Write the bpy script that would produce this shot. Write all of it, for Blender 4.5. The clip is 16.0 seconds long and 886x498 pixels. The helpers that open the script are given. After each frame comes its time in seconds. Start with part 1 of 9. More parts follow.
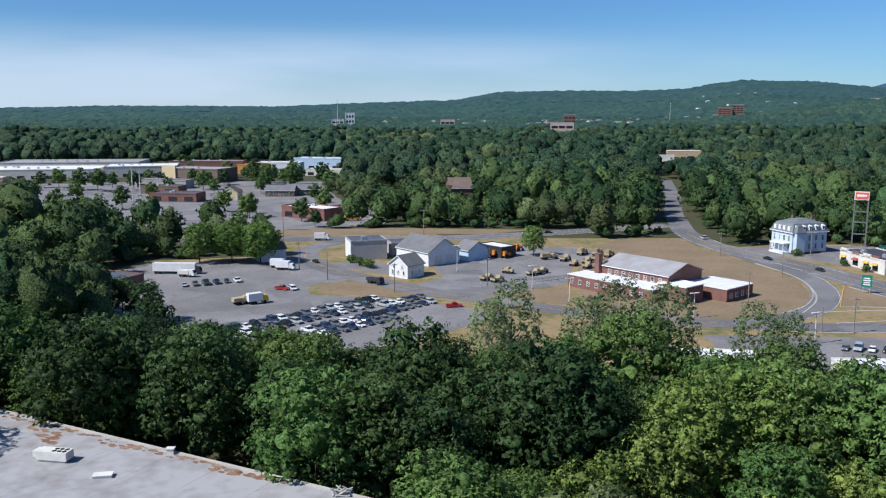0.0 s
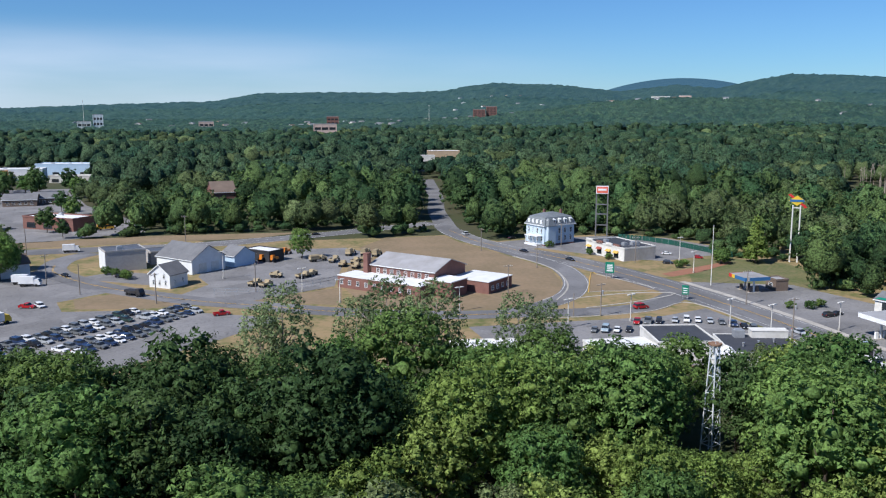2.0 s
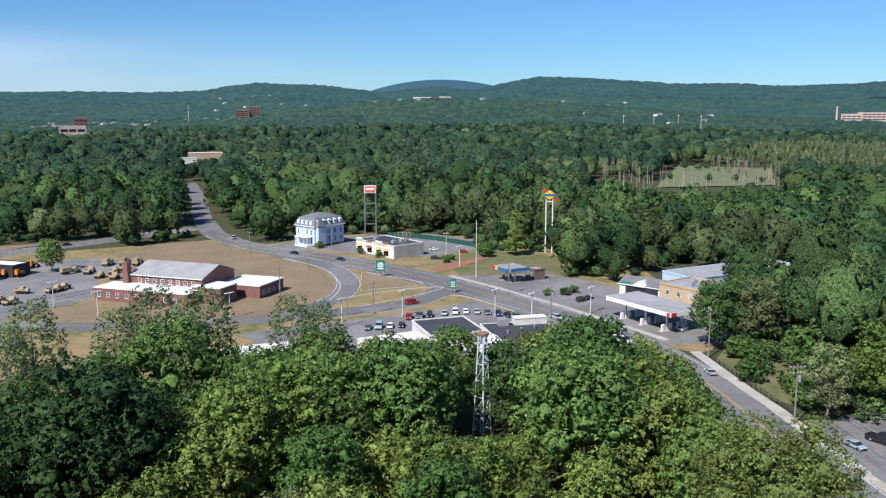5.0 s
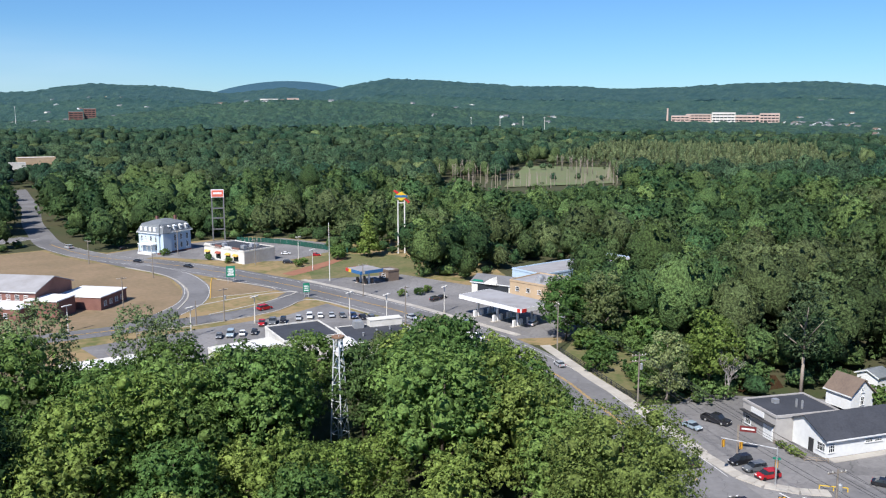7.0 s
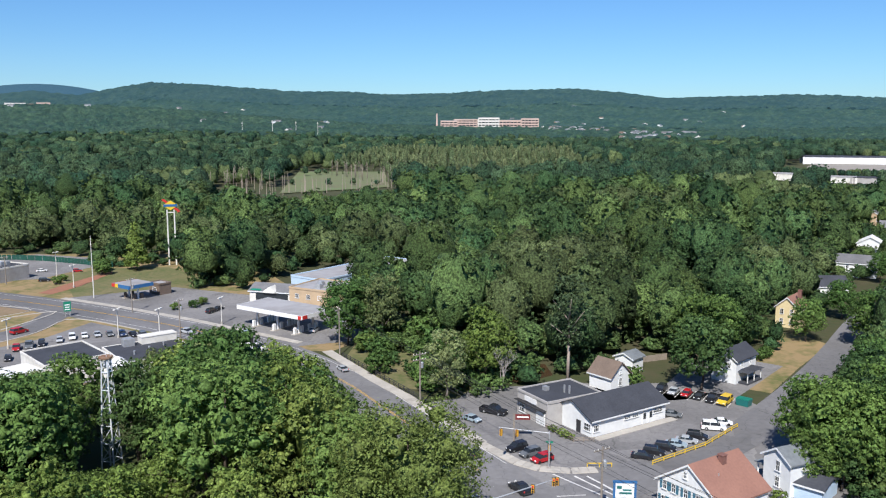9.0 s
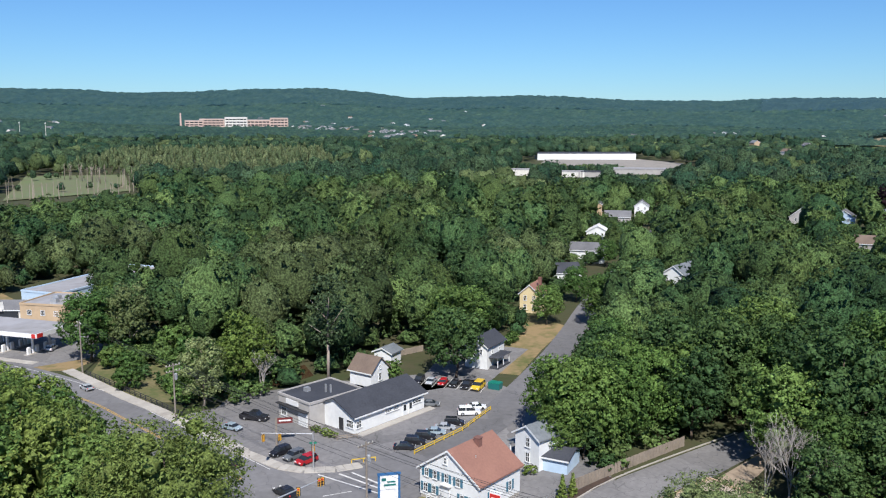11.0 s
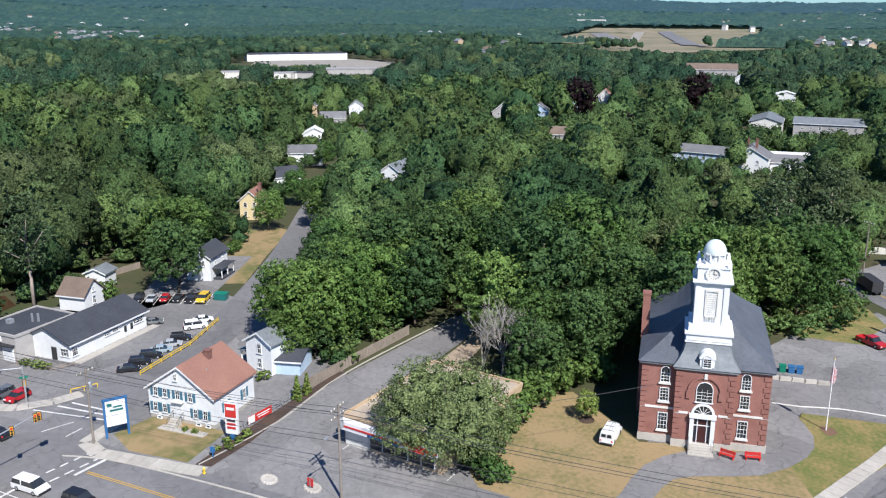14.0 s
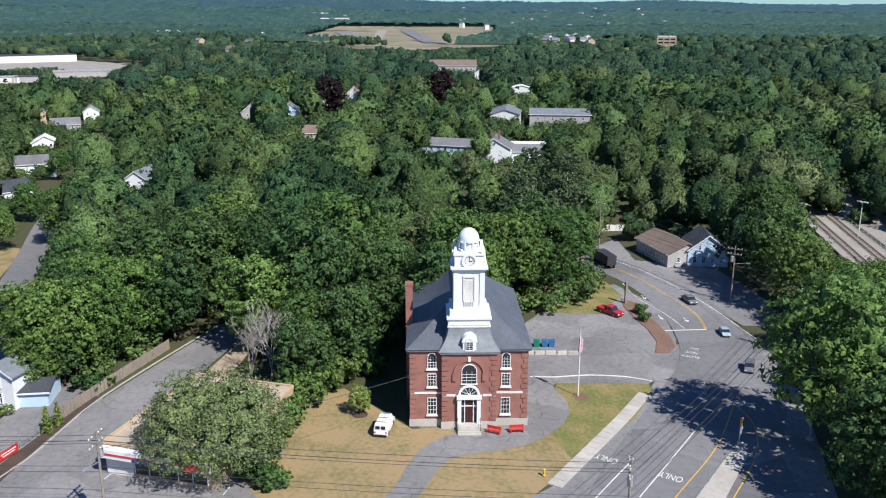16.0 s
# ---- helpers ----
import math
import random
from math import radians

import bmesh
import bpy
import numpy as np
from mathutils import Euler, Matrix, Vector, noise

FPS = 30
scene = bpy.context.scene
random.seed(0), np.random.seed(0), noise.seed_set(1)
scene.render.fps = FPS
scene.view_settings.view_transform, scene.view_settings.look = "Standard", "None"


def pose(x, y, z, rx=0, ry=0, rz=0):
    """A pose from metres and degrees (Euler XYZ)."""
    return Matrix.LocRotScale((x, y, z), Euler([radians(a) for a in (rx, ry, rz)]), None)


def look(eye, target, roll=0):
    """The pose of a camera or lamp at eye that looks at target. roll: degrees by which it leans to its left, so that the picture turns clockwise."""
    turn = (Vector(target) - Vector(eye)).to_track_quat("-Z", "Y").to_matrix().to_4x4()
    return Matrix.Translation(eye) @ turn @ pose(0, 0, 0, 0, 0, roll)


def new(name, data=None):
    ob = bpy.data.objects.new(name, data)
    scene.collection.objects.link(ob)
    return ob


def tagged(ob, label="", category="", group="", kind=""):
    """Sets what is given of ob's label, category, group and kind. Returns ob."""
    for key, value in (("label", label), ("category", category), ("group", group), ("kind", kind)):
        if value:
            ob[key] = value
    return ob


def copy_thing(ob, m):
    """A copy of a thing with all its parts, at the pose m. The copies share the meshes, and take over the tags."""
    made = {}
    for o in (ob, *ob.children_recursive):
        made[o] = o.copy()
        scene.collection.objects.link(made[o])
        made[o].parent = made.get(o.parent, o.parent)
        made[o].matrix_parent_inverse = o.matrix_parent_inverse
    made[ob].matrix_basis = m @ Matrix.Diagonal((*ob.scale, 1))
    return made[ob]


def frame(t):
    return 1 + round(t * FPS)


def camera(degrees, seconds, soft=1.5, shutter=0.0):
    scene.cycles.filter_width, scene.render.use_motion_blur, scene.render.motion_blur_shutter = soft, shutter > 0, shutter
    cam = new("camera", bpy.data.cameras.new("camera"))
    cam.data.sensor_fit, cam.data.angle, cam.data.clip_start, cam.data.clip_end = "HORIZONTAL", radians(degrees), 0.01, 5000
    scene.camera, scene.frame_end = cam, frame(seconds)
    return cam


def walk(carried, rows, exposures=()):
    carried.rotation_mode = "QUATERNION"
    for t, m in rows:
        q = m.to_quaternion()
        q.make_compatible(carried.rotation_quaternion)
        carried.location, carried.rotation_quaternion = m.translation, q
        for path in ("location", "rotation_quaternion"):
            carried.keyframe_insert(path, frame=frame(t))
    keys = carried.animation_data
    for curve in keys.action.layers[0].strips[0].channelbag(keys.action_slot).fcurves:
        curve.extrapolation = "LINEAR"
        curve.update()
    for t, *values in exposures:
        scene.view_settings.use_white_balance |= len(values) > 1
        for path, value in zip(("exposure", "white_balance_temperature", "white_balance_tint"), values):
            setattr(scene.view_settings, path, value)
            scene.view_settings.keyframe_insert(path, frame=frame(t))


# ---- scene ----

# camera: a drone that hovers at one spot and turns to its right
H = 52.0
cam = camera(54.45, 16.0, soft=1.18)
TURNS = [
    (0.0, 0.00, -9.36),
    (0.5, 3.86, -9.30),
    (1.0, 7.73, -9.31),
    (1.5, 11.62, -9.27),
    (2.0, 15.52, -9.26),
    (2.5, 19.14, -9.25),
    (3.0, 22.12, -9.24),
    (3.5, 24.89, -9.24),
    (3.7, 25.53, -9.25),
    (5.8, 36.13, -9.19),
    (6.0, 37.59, -9.18),
    (6.5, 39.16, -9.13),
    (7.0, 40.75, -9.11),
    (7.5, 45.39, -9.07),
    (8.0, 49.31, -9.03),
    (8.5, 52.46, -9.00),
    (8.7, 53.65, -8.90),
    (10.8, 70.25, -8.81),
    (11.0, 71.97, -8.80),
    (11.5, 75.75, -9.03),
    (11.8, 77.09, -11.45),
    (12.0, 78.04, -13.49),
    (12.4, 81.26, -15.08),
    (12.5, 82.05, -15.06),
    (13.0, 86.29, -15.10),
    (13.5, 89.30, -15.19),
    (14.0, 90.74, -15.24),
    (14.5, 95.22, -15.27),
    (15.0, 99.55, -15.31),
    (15.5, 103.89, -15.32),
    (16.0, 107.12, -15.34),
]
walk(cam, [(t, pose(0, 0, H, 90 + pitch, 0, -yaw)) for t, yaw, pitch in TURNS], [(0.0, 0.2, 6150, 10), (3.5, 0.27, 6200, 10), (7.0, 0.46, 6420, 10), (11.0, 0.33, 6380, 10), (11.4, 0.35, 6350, 10), (12.4, 0.5, 6280, 10), (16.0, 0.48, 6320, 10)])

# world and sun
SUN_FROM = Vector((-0.92, -0.39, 0.0)).normalized()
SUN_UP = radians(47)
world = bpy.data.worlds.new("sky")
scene.world = world
world.use_nodes = True
wn, wl = world.node_tree.nodes, world.node_tree.links
sky = wn.new("ShaderNodeTexSky")
sky.sky_type, sky.sun_disc = "NISHITA", False
sky.sun_elevation, sky.sun_rotation = SUN_UP, math.atan2(SUN_FROM.x, SUN_FROM.y)
sky.air_density, sky.dust_density, sky.ozone_density = 1.0, 0.0, 3.0
tint = wn.new("ShaderNodeMix")
tint.data_type, tint.blend_type = "RGBA", "MULTIPLY"
tint.inputs[0].default_value, tint.inputs[7].default_value = 1.0, (*(0.515, 0.82, 1.20), 1)
wl.new(sky.outputs[0], tint.inputs[6])
# thin high cloud low over one part of the horizon
way = wn.new("ShaderNodeTexCoord")
stretch = wn.new("ShaderNodeMapping")
stretch.inputs["Scale"].default_value = (2.2, 2.2, 16.0)
wl.new(way.outputs["Generated"], stretch.inputs[0])
wisps = wn.new("ShaderNodeTexNoise")
wisps.inputs["Scale"].default_value, wisps.inputs["Detail"].default_value = 1.3, 4
wl.new(stretch.outputs[0], wisps.inputs["Vector"])
split = wn.new("ShaderNodeSeparateXYZ")
wl.new(way.outputs["Generated"], split.inputs[0])


def span(socket, a, b, c, d):
    n = wn.new("ShaderNodeMapRange")
    n.interpolation_type = "SMOOTHSTEP"
    for i, v in enumerate((a, b, c, d)):
        n.inputs[i + 1].default_value = v
    wl.new(socket, n.inputs[0])
    return n.outputs[0]


def times(p, q):
    n = wn.new("ShaderNodeMath")
    n.operation = "MULTIPLY"
    wl.new(p, n.inputs[0])
    wl.new(q, n.inputs[1])
    return n.outputs[0]


veil = times(times(span(split.outputs[2], 0.10, 0.045, 0.0, 0.62), span(split.outputs[0], 0.62, -0.25, 0.0, 1.0)), times(span(split.outputs[1], 0.3, 0.8, 0.0, 1.0), span(wisps.outputs[0], 0.25, 0.7, 0.45, 1.0)))
cloud = wn.new("ShaderNodeMix")
cloud.data_type = "RGBA"
cloud.inputs[7].default_value = (*(8.6, 9.6, 11.4), 1)
wl.new(veil, cloud.inputs[0])
wl.new(tint.outputs[2], cloud.inputs[6])
wl.new(cloud.outputs[2], wn["Background"].inputs[0])
wn["Background"].inputs[1].default_value = 0.074
sun = new("sun", bpy.data.lights.new("sun", "SUN"))
sun.data.energy, sun.data.angle, sun.data.color = 5.0, radians(0.53), (1.0, 0.96, 0.91)
sun.matrix_world = look((SUN_FROM.x * math.cos(SUN_UP) * 300, SUN_FROM.y * math.cos(SUN_UP) * 300, math.sin(SUN_UP) * 300), (0, 0, 0))


# ---------- materials ----------
def mat(name, a, b=None, rough=0.85, fine=2.0, coarse=0.15, bump=0.0, metal=0.0, per_object=0.0, spec=0.3, lo=0.35, hi=0.65, island=0.0):
    """Two tones, mixed by noise at a fine and a coarse scale."""
    m = bpy.data.materials.new(name)
    m.use_nodes = True
    n, l = m.node_tree.nodes, m.node_tree.links
    bsdf = n["Principled BSDF"]
    b = b or tuple(v * 0.8 for v in a)
    geo = n.new("ShaderNodeNewGeometry")
    mix = n.new("ShaderNodeMix")
    mix.data_type = "RGBA"
    mix.inputs[6].default_value, mix.inputs[7].default_value = (*a, 1), (*b, 1)
    f1, f2 = n.new("ShaderNodeTexNoise"), n.new("ShaderNodeTexNoise")
    f1.inputs["Scale"].default_value, f2.inputs["Scale"].default_value = fine, coarse
    f1.inputs["Detail"].default_value, f2.inputs["Detail"].default_value = 3, 4
    l.new(geo.outputs["Position"], f1.inputs["Vector"])
    l.new(geo.outputs["Position"], f2.inputs["Vector"])
    add = n.new("ShaderNodeMath")
    add.operation = "MULTIPLY_ADD"
    l.new(f1.outputs[0], add.inputs[0])
    add.inputs[1].default_value = 0.45
    half = n.new("ShaderNodeMath")
    half.operation = "MULTIPLY"
    half.inputs[1].default_value = 0.55
    l.new(f2.outputs[0], half.inputs[0])
    l.new(half.outputs[0], add.inputs[2])
    ramp = n.new("ShaderNodeMapRange")
    ramp.inputs[1].default_value, ramp.inputs[2].default_value = lo, hi
    l.new(add.outputs[0], ramp.inputs[0])
    l.new(ramp.outputs[0], mix.inputs[0])
    out = mix.outputs[2]
    for amount, source in ((per_object, "object"), (island, "island")):
        if amount:
            if source == "object":
                rnd = n.new("ShaderNodeObjectInfo").outputs["Random"]
            else:
                rnd = geo.outputs["Random Per Island"]
            span = n.new("ShaderNodeMapRange")
            span.inputs[3].default_value, span.inputs[4].default_value = 1 - amount, 1 + amount
            l.new(rnd, span.inputs[0])
            hsv = n.new("ShaderNodeHueSaturation")
            l.new(span.outputs[0], hsv.inputs["Value"])
            l.new(out, hsv.inputs["Color"])
            out = hsv.outputs[0]
    l.new(out, bsdf.inputs["Base Color"])
    bsdf.inputs["Roughness"].default_value = rough
    bsdf.inputs["Metallic"].default_value = metal
    bsdf.inputs["Specular IOR Level"].default_value = spec
    if bump:
        bn = n.new("ShaderNodeBump")
        bn.inputs["Strength"].default_value, bn.inputs["Distance"].default_value = 0.6, bump
        l.new(f1.outputs[0], bn.inputs["Height"])
        l.new(bn.outputs[0], bsdf.inputs["Normal"])
    return m


def leafy(name, a, b, per_object=0.2, coarse=0.05, island=0.24, through_leaf=0.34, tone=False, relief=None, grain=(2.8, 0.5)):
    """Leaves: two greens mixed by clump, by tree and by leaf; some light passes through."""
    m = bpy.data.materials.new(name)
    m.use_nodes = True
    n, l = m.node_tree.nodes, m.node_tree.links
    bsdf = n["Principled BSDF"]
    geo = n.new("ShaderNodeNewGeometry")

    def math_node(op, p, q):
        k = n.new("ShaderNodeMath")
        k.operation = op
        for i, v in enumerate((p, q)):
            if isinstance(v, (int, float)):
                k.inputs[i].default_value = v
            else:
                l.new(v, k.inputs[i])
        return k.outputs[0]

    def noise_at(scale, detail=2):
        k = n.new("ShaderNodeTexNoise")
        k.inputs["Scale"].default_value, k.inputs["Detail"].default_value = scale, detail
        l.new(geo.outputs["Position"], k.inputs["Vector"])
        return k.outputs[0]

    blend = math_node("ADD", math_node("MULTIPLY", noise_at(coarse), 1.3), math_node("MULTIPLY", noise_at(0.45), 0.7))
    rnd = None
    if tone:
        at = n.new("ShaderNodeAttribute")
        at.attribute_name = "tone"
        rnd = at.outputs["Fac"]
    elif per_object:
        rnd = n.new("ShaderNodeObjectInfo").outputs["Random"]
    if rnd is not None:
        blend = math_node("ADD", blend, math_node("MULTIPLY", math_node("SUBTRACT", rnd, 0.5), 0.9))
    ramp = n.new("ShaderNodeMapRange")
    ramp.inputs[1].default_value, ramp.inputs[2].default_value = 0.6, 1.45
    l.new(blend, ramp.inputs[0])
    mix = n.new("ShaderNodeMix")
    mix.data_type = "RGBA"
    mix.inputs[6].default_value, mix.inputs[7].default_value = (*a, 1), (*b, 1)
    l.new(ramp.outputs[0], mix.inputs[0])
    value = math_node("ADD", 1 - island, math_node("MULTIPLY", geo.outputs["Random Per Island"], 2 * island))
    if rnd is not None:
        value = math_node("MULTIPLY", value, math_node("ADD", 1 - per_object, math_node("MULTIPLY", math_node("FRACT", math_node("MULTIPLY", rnd, 7.31), 0.0), 2 * per_object)))
    # noise paints shade into the gaps between leaf sprays, and lightens the sprays
    gap_shade = n.new("ShaderNodeMapRange")
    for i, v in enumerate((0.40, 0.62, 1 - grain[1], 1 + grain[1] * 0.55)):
        gap_shade.inputs[i + 1].default_value = v
    l.new(noise_at(grain[0], 3), gap_shade.inputs[0])
    value = math_node("MULTIPLY", value, gap_shade.outputs[0])
    hsv = n.new("ShaderNodeHueSaturation")
    l.new(value, hsv.inputs["Value"])
    l.new(mix.outputs[2], hsv.inputs["Color"])
    l.new(hsv.outputs[0], bsdf.inputs["Base Color"])
    bsdf.inputs["Roughness"].default_value = 0.65
    bsdf.inputs["Specular IOR Level"].default_value = 0.12
    if relief:
        # clumps of leaves, too small to model at this distance
        clumps = n.new("ShaderNodeTexVoronoi")
        clumps.inputs["Scale"].default_value = relief[0]
        l.new(geo.outputs["Position"], clumps.inputs["Vector"])
        height = math_node("ADD", math_node("MULTIPLY", clumps.outputs["Distance"], -0.5), math_node("MULTIPLY", noise_at(relief[0] * 2.2, 4), 1.2))
        bn = n.new("ShaderNodeBump")
        bn.inputs["Strength"].default_value, bn.inputs["Distance"].default_value = 1.0, relief[1]
        l.new(height, bn.inputs["Height"])
        l.new(bn.outputs[0], bsdf.inputs["Normal"])
    tr, mixs = n.new("ShaderNodeBsdfTranslucent"), n.new("ShaderNodeMixShader")
    l.new(hsv.outputs[0], tr.inputs[0])
    mixs.inputs[0].default_value = through_leaf
    l.new(bsdf.outputs[0], mixs.inputs[1])
    l.new(tr.outputs[0], mixs.inputs[2])
    l.new(mixs.outputs[0], n["Material Output"].inputs[0])
    return m


def worn(m, scale, width, depth):
    """Thin dark sealed cracks and faint wear over a material's colour."""
    n, l = m.node_tree.nodes, m.node_tree.links
    bsdf = n["Principled BSDF"]
    geo = n.new("ShaderNodeNewGeometry")
    bend = n.new("ShaderNodeTexNoise")
    bend.inputs["Scale"].default_value = 0.5
    l.new(geo.outputs["Position"], bend.inputs["Vector"])
    shift = n.new("ShaderNodeVectorMath")
    shift.operation = "MULTIPLY_ADD"
    shift.inputs[1].default_value = (2.5, 2.5, 0)
    l.new(bend.outputs["Color"], shift.inputs[0])
    l.new(geo.outputs["Position"], shift.inputs[2])
    cells = n.new("ShaderNodeTexVoronoi")
    cells.feature = "DISTANCE_TO_EDGE"
    cells.inputs["Scale"].default_value = scale
    l.new(shift.outputs[0], cells.inputs["Vector"])
    thin = n.new("ShaderNodeMapRange")
    thin.inputs[1].default_value, thin.inputs[2].default_value = width * 0.4, width
    thin.inputs[3].default_value, thin.inputs[4].default_value = 1 - depth, 1.0
    l.new(cells.outputs["Distance"], thin.inputs[0])
    patch = n.new("ShaderNodeTexVoronoi")
    patch.inputs["Scale"].default_value = scale * 0.35
    l.new(shift.outputs[0], patch.inputs["Vector"])
    part_ = n.new("ShaderNodeSeparateColor")
    l.new(patch.outputs["Color"], part_.inputs[0])
    span_ = n.new("ShaderNodeMapRange")
    span_.inputs[3].default_value, span_.inputs[4].default_value = 0.80, 1.12
    l.new(part_.outputs[0], span_.inputs[0])
    both = n.new("ShaderNodeMath")
    both.operation = "MULTIPLY"
    l.new(thin.outputs[0], both.inputs[0])
    l.new(span_.outputs[0], both.inputs[1])
    hsv = n.new("ShaderNodeHueSaturation")
    l.new(both.outputs[0], hsv.inputs["Value"])
    l.new(bsdf.inputs["Base Color"].links[0].from_socket, hsv.inputs["Color"])
    l.new(hsv.outputs[0], bsdf.inputs["Base Color"])
    return m


ASPHALT = worn(mat("asphalt", (0.245, 0.235, 0.23), (0.165, 0.16, 0.158), 0.9, 1.2, 0.08, 0.01), 0.3, 0.014, 0.30)
ASPHALT_ROAD = worn(mat("road_asphalt", (0.20, 0.195, 0.197), (0.145, 0.142, 0.142), 0.88, 0.9, 0.06, 0.01), 0.2, 0.012, 0.24)
GRAVEL = mat("gravel", (0.33, 0.30, 0.26), (0.24, 0.22, 0.19), 0.95, 1.0, 0.1, 0.02)
TAN_GRAVEL = mat("tan_gravel", (0.42, 0.33, 0.24), (0.32, 0.25, 0.18), 0.95, 1.0, 0.1, 0.02)
MEMBRANE = mat("roof_membrane", (0.365, 0.36, 0.36), (0.22, 0.205, 0.195), 0.7, 0.6, 0.14, 0.004, lo=0.43, hi=0.72)
CONCRETE = mat("concrete", (0.46, 0.43, 0.38), (0.36, 0.33, 0.29), 0.9, 1.5, 0.2, 0.01, per_object=0.1)
DRY_GRASS = mat("dry_grass", (0.265, 0.19, 0.118), (0.18, 0.138, 0.08), 0.95, 0.7, 0.07, 0.05)
LAWN = mat("lawn", (0.115, 0.125, 0.040), (0.285, 0.205, 0.105), 0.95, 0.5, 0.10, 0.05, lo=0.36, hi=0.56)
VERGE_LAWN = mat("verge_lawn", (0.125, 0.142, 0.042), (0.27, 0.20, 0.085), 0.95, 1.8, 0.22, 0.06, lo=0.42, hi=0.62)
HALL_LAWN = mat("half_dry_lawn", (0.115, 0.125, 0.042), (0.30, 0.215, 0.11), 0.95, 1.6, 0.16, 0.06, lo=0.30, hi=0.54)
GREEN = mat("green_verge", (0.085, 0.11, 0.035), (0.19, 0.16, 0.08), 0.95, 0.8, 0.1, 0.1)
FLOOR = mat("woodland_floor", (0.045, 0.06, 0.02), (0.075, 0.065, 0.035), 0.95, 0.4, 0.03, 0.2)
MULCH = mat("mulch", (0.05, 0.035, 0.028), (0.09, 0.06, 0.045), 0.95, 3.0, 0.4, 0.05)
RED_MULCH = mat("red_mulch", (0.33, 0.15, 0.09), (0.24, 0.115, 0.075), 0.95, 3.0, 0.3, 0.05)
MARSH = mat("marsh_grass", (0.135, 0.185, 0.075), (0.155, 0.145, 0.085), 0.95, 0.25, 0.018, 0.3)
WHITE_PAINT = mat("white_paint", (0.75, 0.76, 0.75), (0.64, 0.65, 0.65), 0.6, 1.5, 0.3)
OLD_WHITE = mat("weathered_white", (0.72, 0.70, 0.65), (0.56, 0.54, 0.49), 0.75, 1.0, 0.3)
LINE_WHITE = mat("road_white", (0.72, 0.71, 0.68), (0.5, 0.49, 0.47), 0.8, 2.0, 0.4)
LINE_YELLOW = mat("road_yellow", (0.62, 0.38, 0.07), (0.47, 0.29, 0.07), 0.8, 2.0, 0.4)
BRICK = mat("red_brick", (0.235, 0.118, 0.095), (0.17, 0.085, 0.07), 0.9, 6.0, 0.5, 0.01)
SLATE = mat("slate", (0.115, 0.125, 0.145), (0.075, 0.083, 0.098), 0.6, 2.5, 0.4, 0.02, spec=0.4)
SLATE_LIGHT = mat("light_slate", (0.20, 0.215, 0.225), (0.135, 0.15, 0.16), 0.6, 2.0, 0.5, 0.02, spec=0.4)
RED_SHINGLE = mat("red_shingle", (0.30, 0.155, 0.115), (0.235, 0.12, 0.092), 0.9, 3.0, 0.3, 0.02)
DARK_SHINGLE = mat("dark_shingle", (0.062, 0.066, 0.078), (0.04, 0.043, 0.052), 0.85, 3.0, 0.3, 0.02)
GREY_SHINGLE = mat("grey_shingle", (0.19, 0.19, 0.195), (0.13, 0.13, 0.135), 0.88, 3.0, 0.3, 0.02, per_object=0.15)
BROWN_SHINGLE = mat("brown_shingle", (0.20, 0.15, 0.115), (0.14, 0.105, 0.085), 0.9, 3.0, 0.3, 0.02)
FLAT_ROOF = mat("membrane_roof", (0.36, 0.355, 0.365), (0.26, 0.25, 0.245), 0.8, 0.4, 0.08, 0.01)
RUST = mat("rust_stain", (0.17, 0.075, 0.035), (0.30, 0.21, 0.15), 0.9, 0.8, 0.3)
WHITE_ROOF = mat("white_roof", (0.78, 0.78, 0.78), (0.62, 0.62, 0.61), 0.7, 0.5, 0.1)
TAN_WALL = mat("tan_wall", (0.50, 0.37, 0.24), (0.42, 0.31, 0.2), 0.9, 1.5, 0.3)
GREY_WALL = mat("grey_wall", (0.42, 0.40, 0.38), (0.33, 0.315, 0.3), 0.9, 1.5, 0.3)
BLUE_WALL = mat("pale_blue_wall", (0.48, 0.60, 0.72), (0.40, 0.52, 0.64), 0.8, 1.5, 0.3)
YELLOW_WALL = mat("yellow_wall", (0.68, 0.57, 0.34), (0.60, 0.49, 0.28), 0.8, 1.5, 0.3)
ORANGE_WALL = mat("orange_wall", (0.62, 0.30, 0.09), (0.52, 0.25, 0.08), 0.8, 1.5, 0.3)
BARK = mat("bark", (0.13, 0.10, 0.075), (0.08, 0.062, 0.05), 0.95, 4.0, 0.5, 0.03)
PALE_BARK = mat("pale_bark", (0.33, 0.28, 0.23), (0.22, 0.18, 0.15), 0.95, 4.0, 0.5, 0.03)
DEAD_WOOD = mat("bleached_wood", (0.44, 0.41, 0.37), (0.32, 0.29, 0.26), 0.95, 4.0, 0.5, 0.02)
WOOD = mat("weathered_wood", (0.30, 0.25, 0.20), (0.21, 0.175, 0.14), 0.9, 4.0, 0.5, 0.01)
POLE_WOOD = mat("pole_wood", (0.27, 0.235, 0.20), (0.185, 0.16, 0.135), 0.9, 4.0, 0.5, 0.01)
STEEL = mat("galvanised_steel", (0.55, 0.56, 0.57), (0.42, 0.43, 0.44), 0.5, 3.0, 0.5, metal=0.6)
DARK_STEEL = mat("dark_steel", (0.06, 0.06, 0.065), (0.04, 0.04, 0.042), 0.6, 3.0, 0.5, metal=0.3)
BLACK = mat("black_rubber", (0.025, 0.025, 0.026), (0.018, 0.018, 0.018), 0.8)
GLASS = mat("dark_glass", (0.03, 0.036, 0.042), (0.02, 0.024, 0.03), 0.08, spec=0.6)
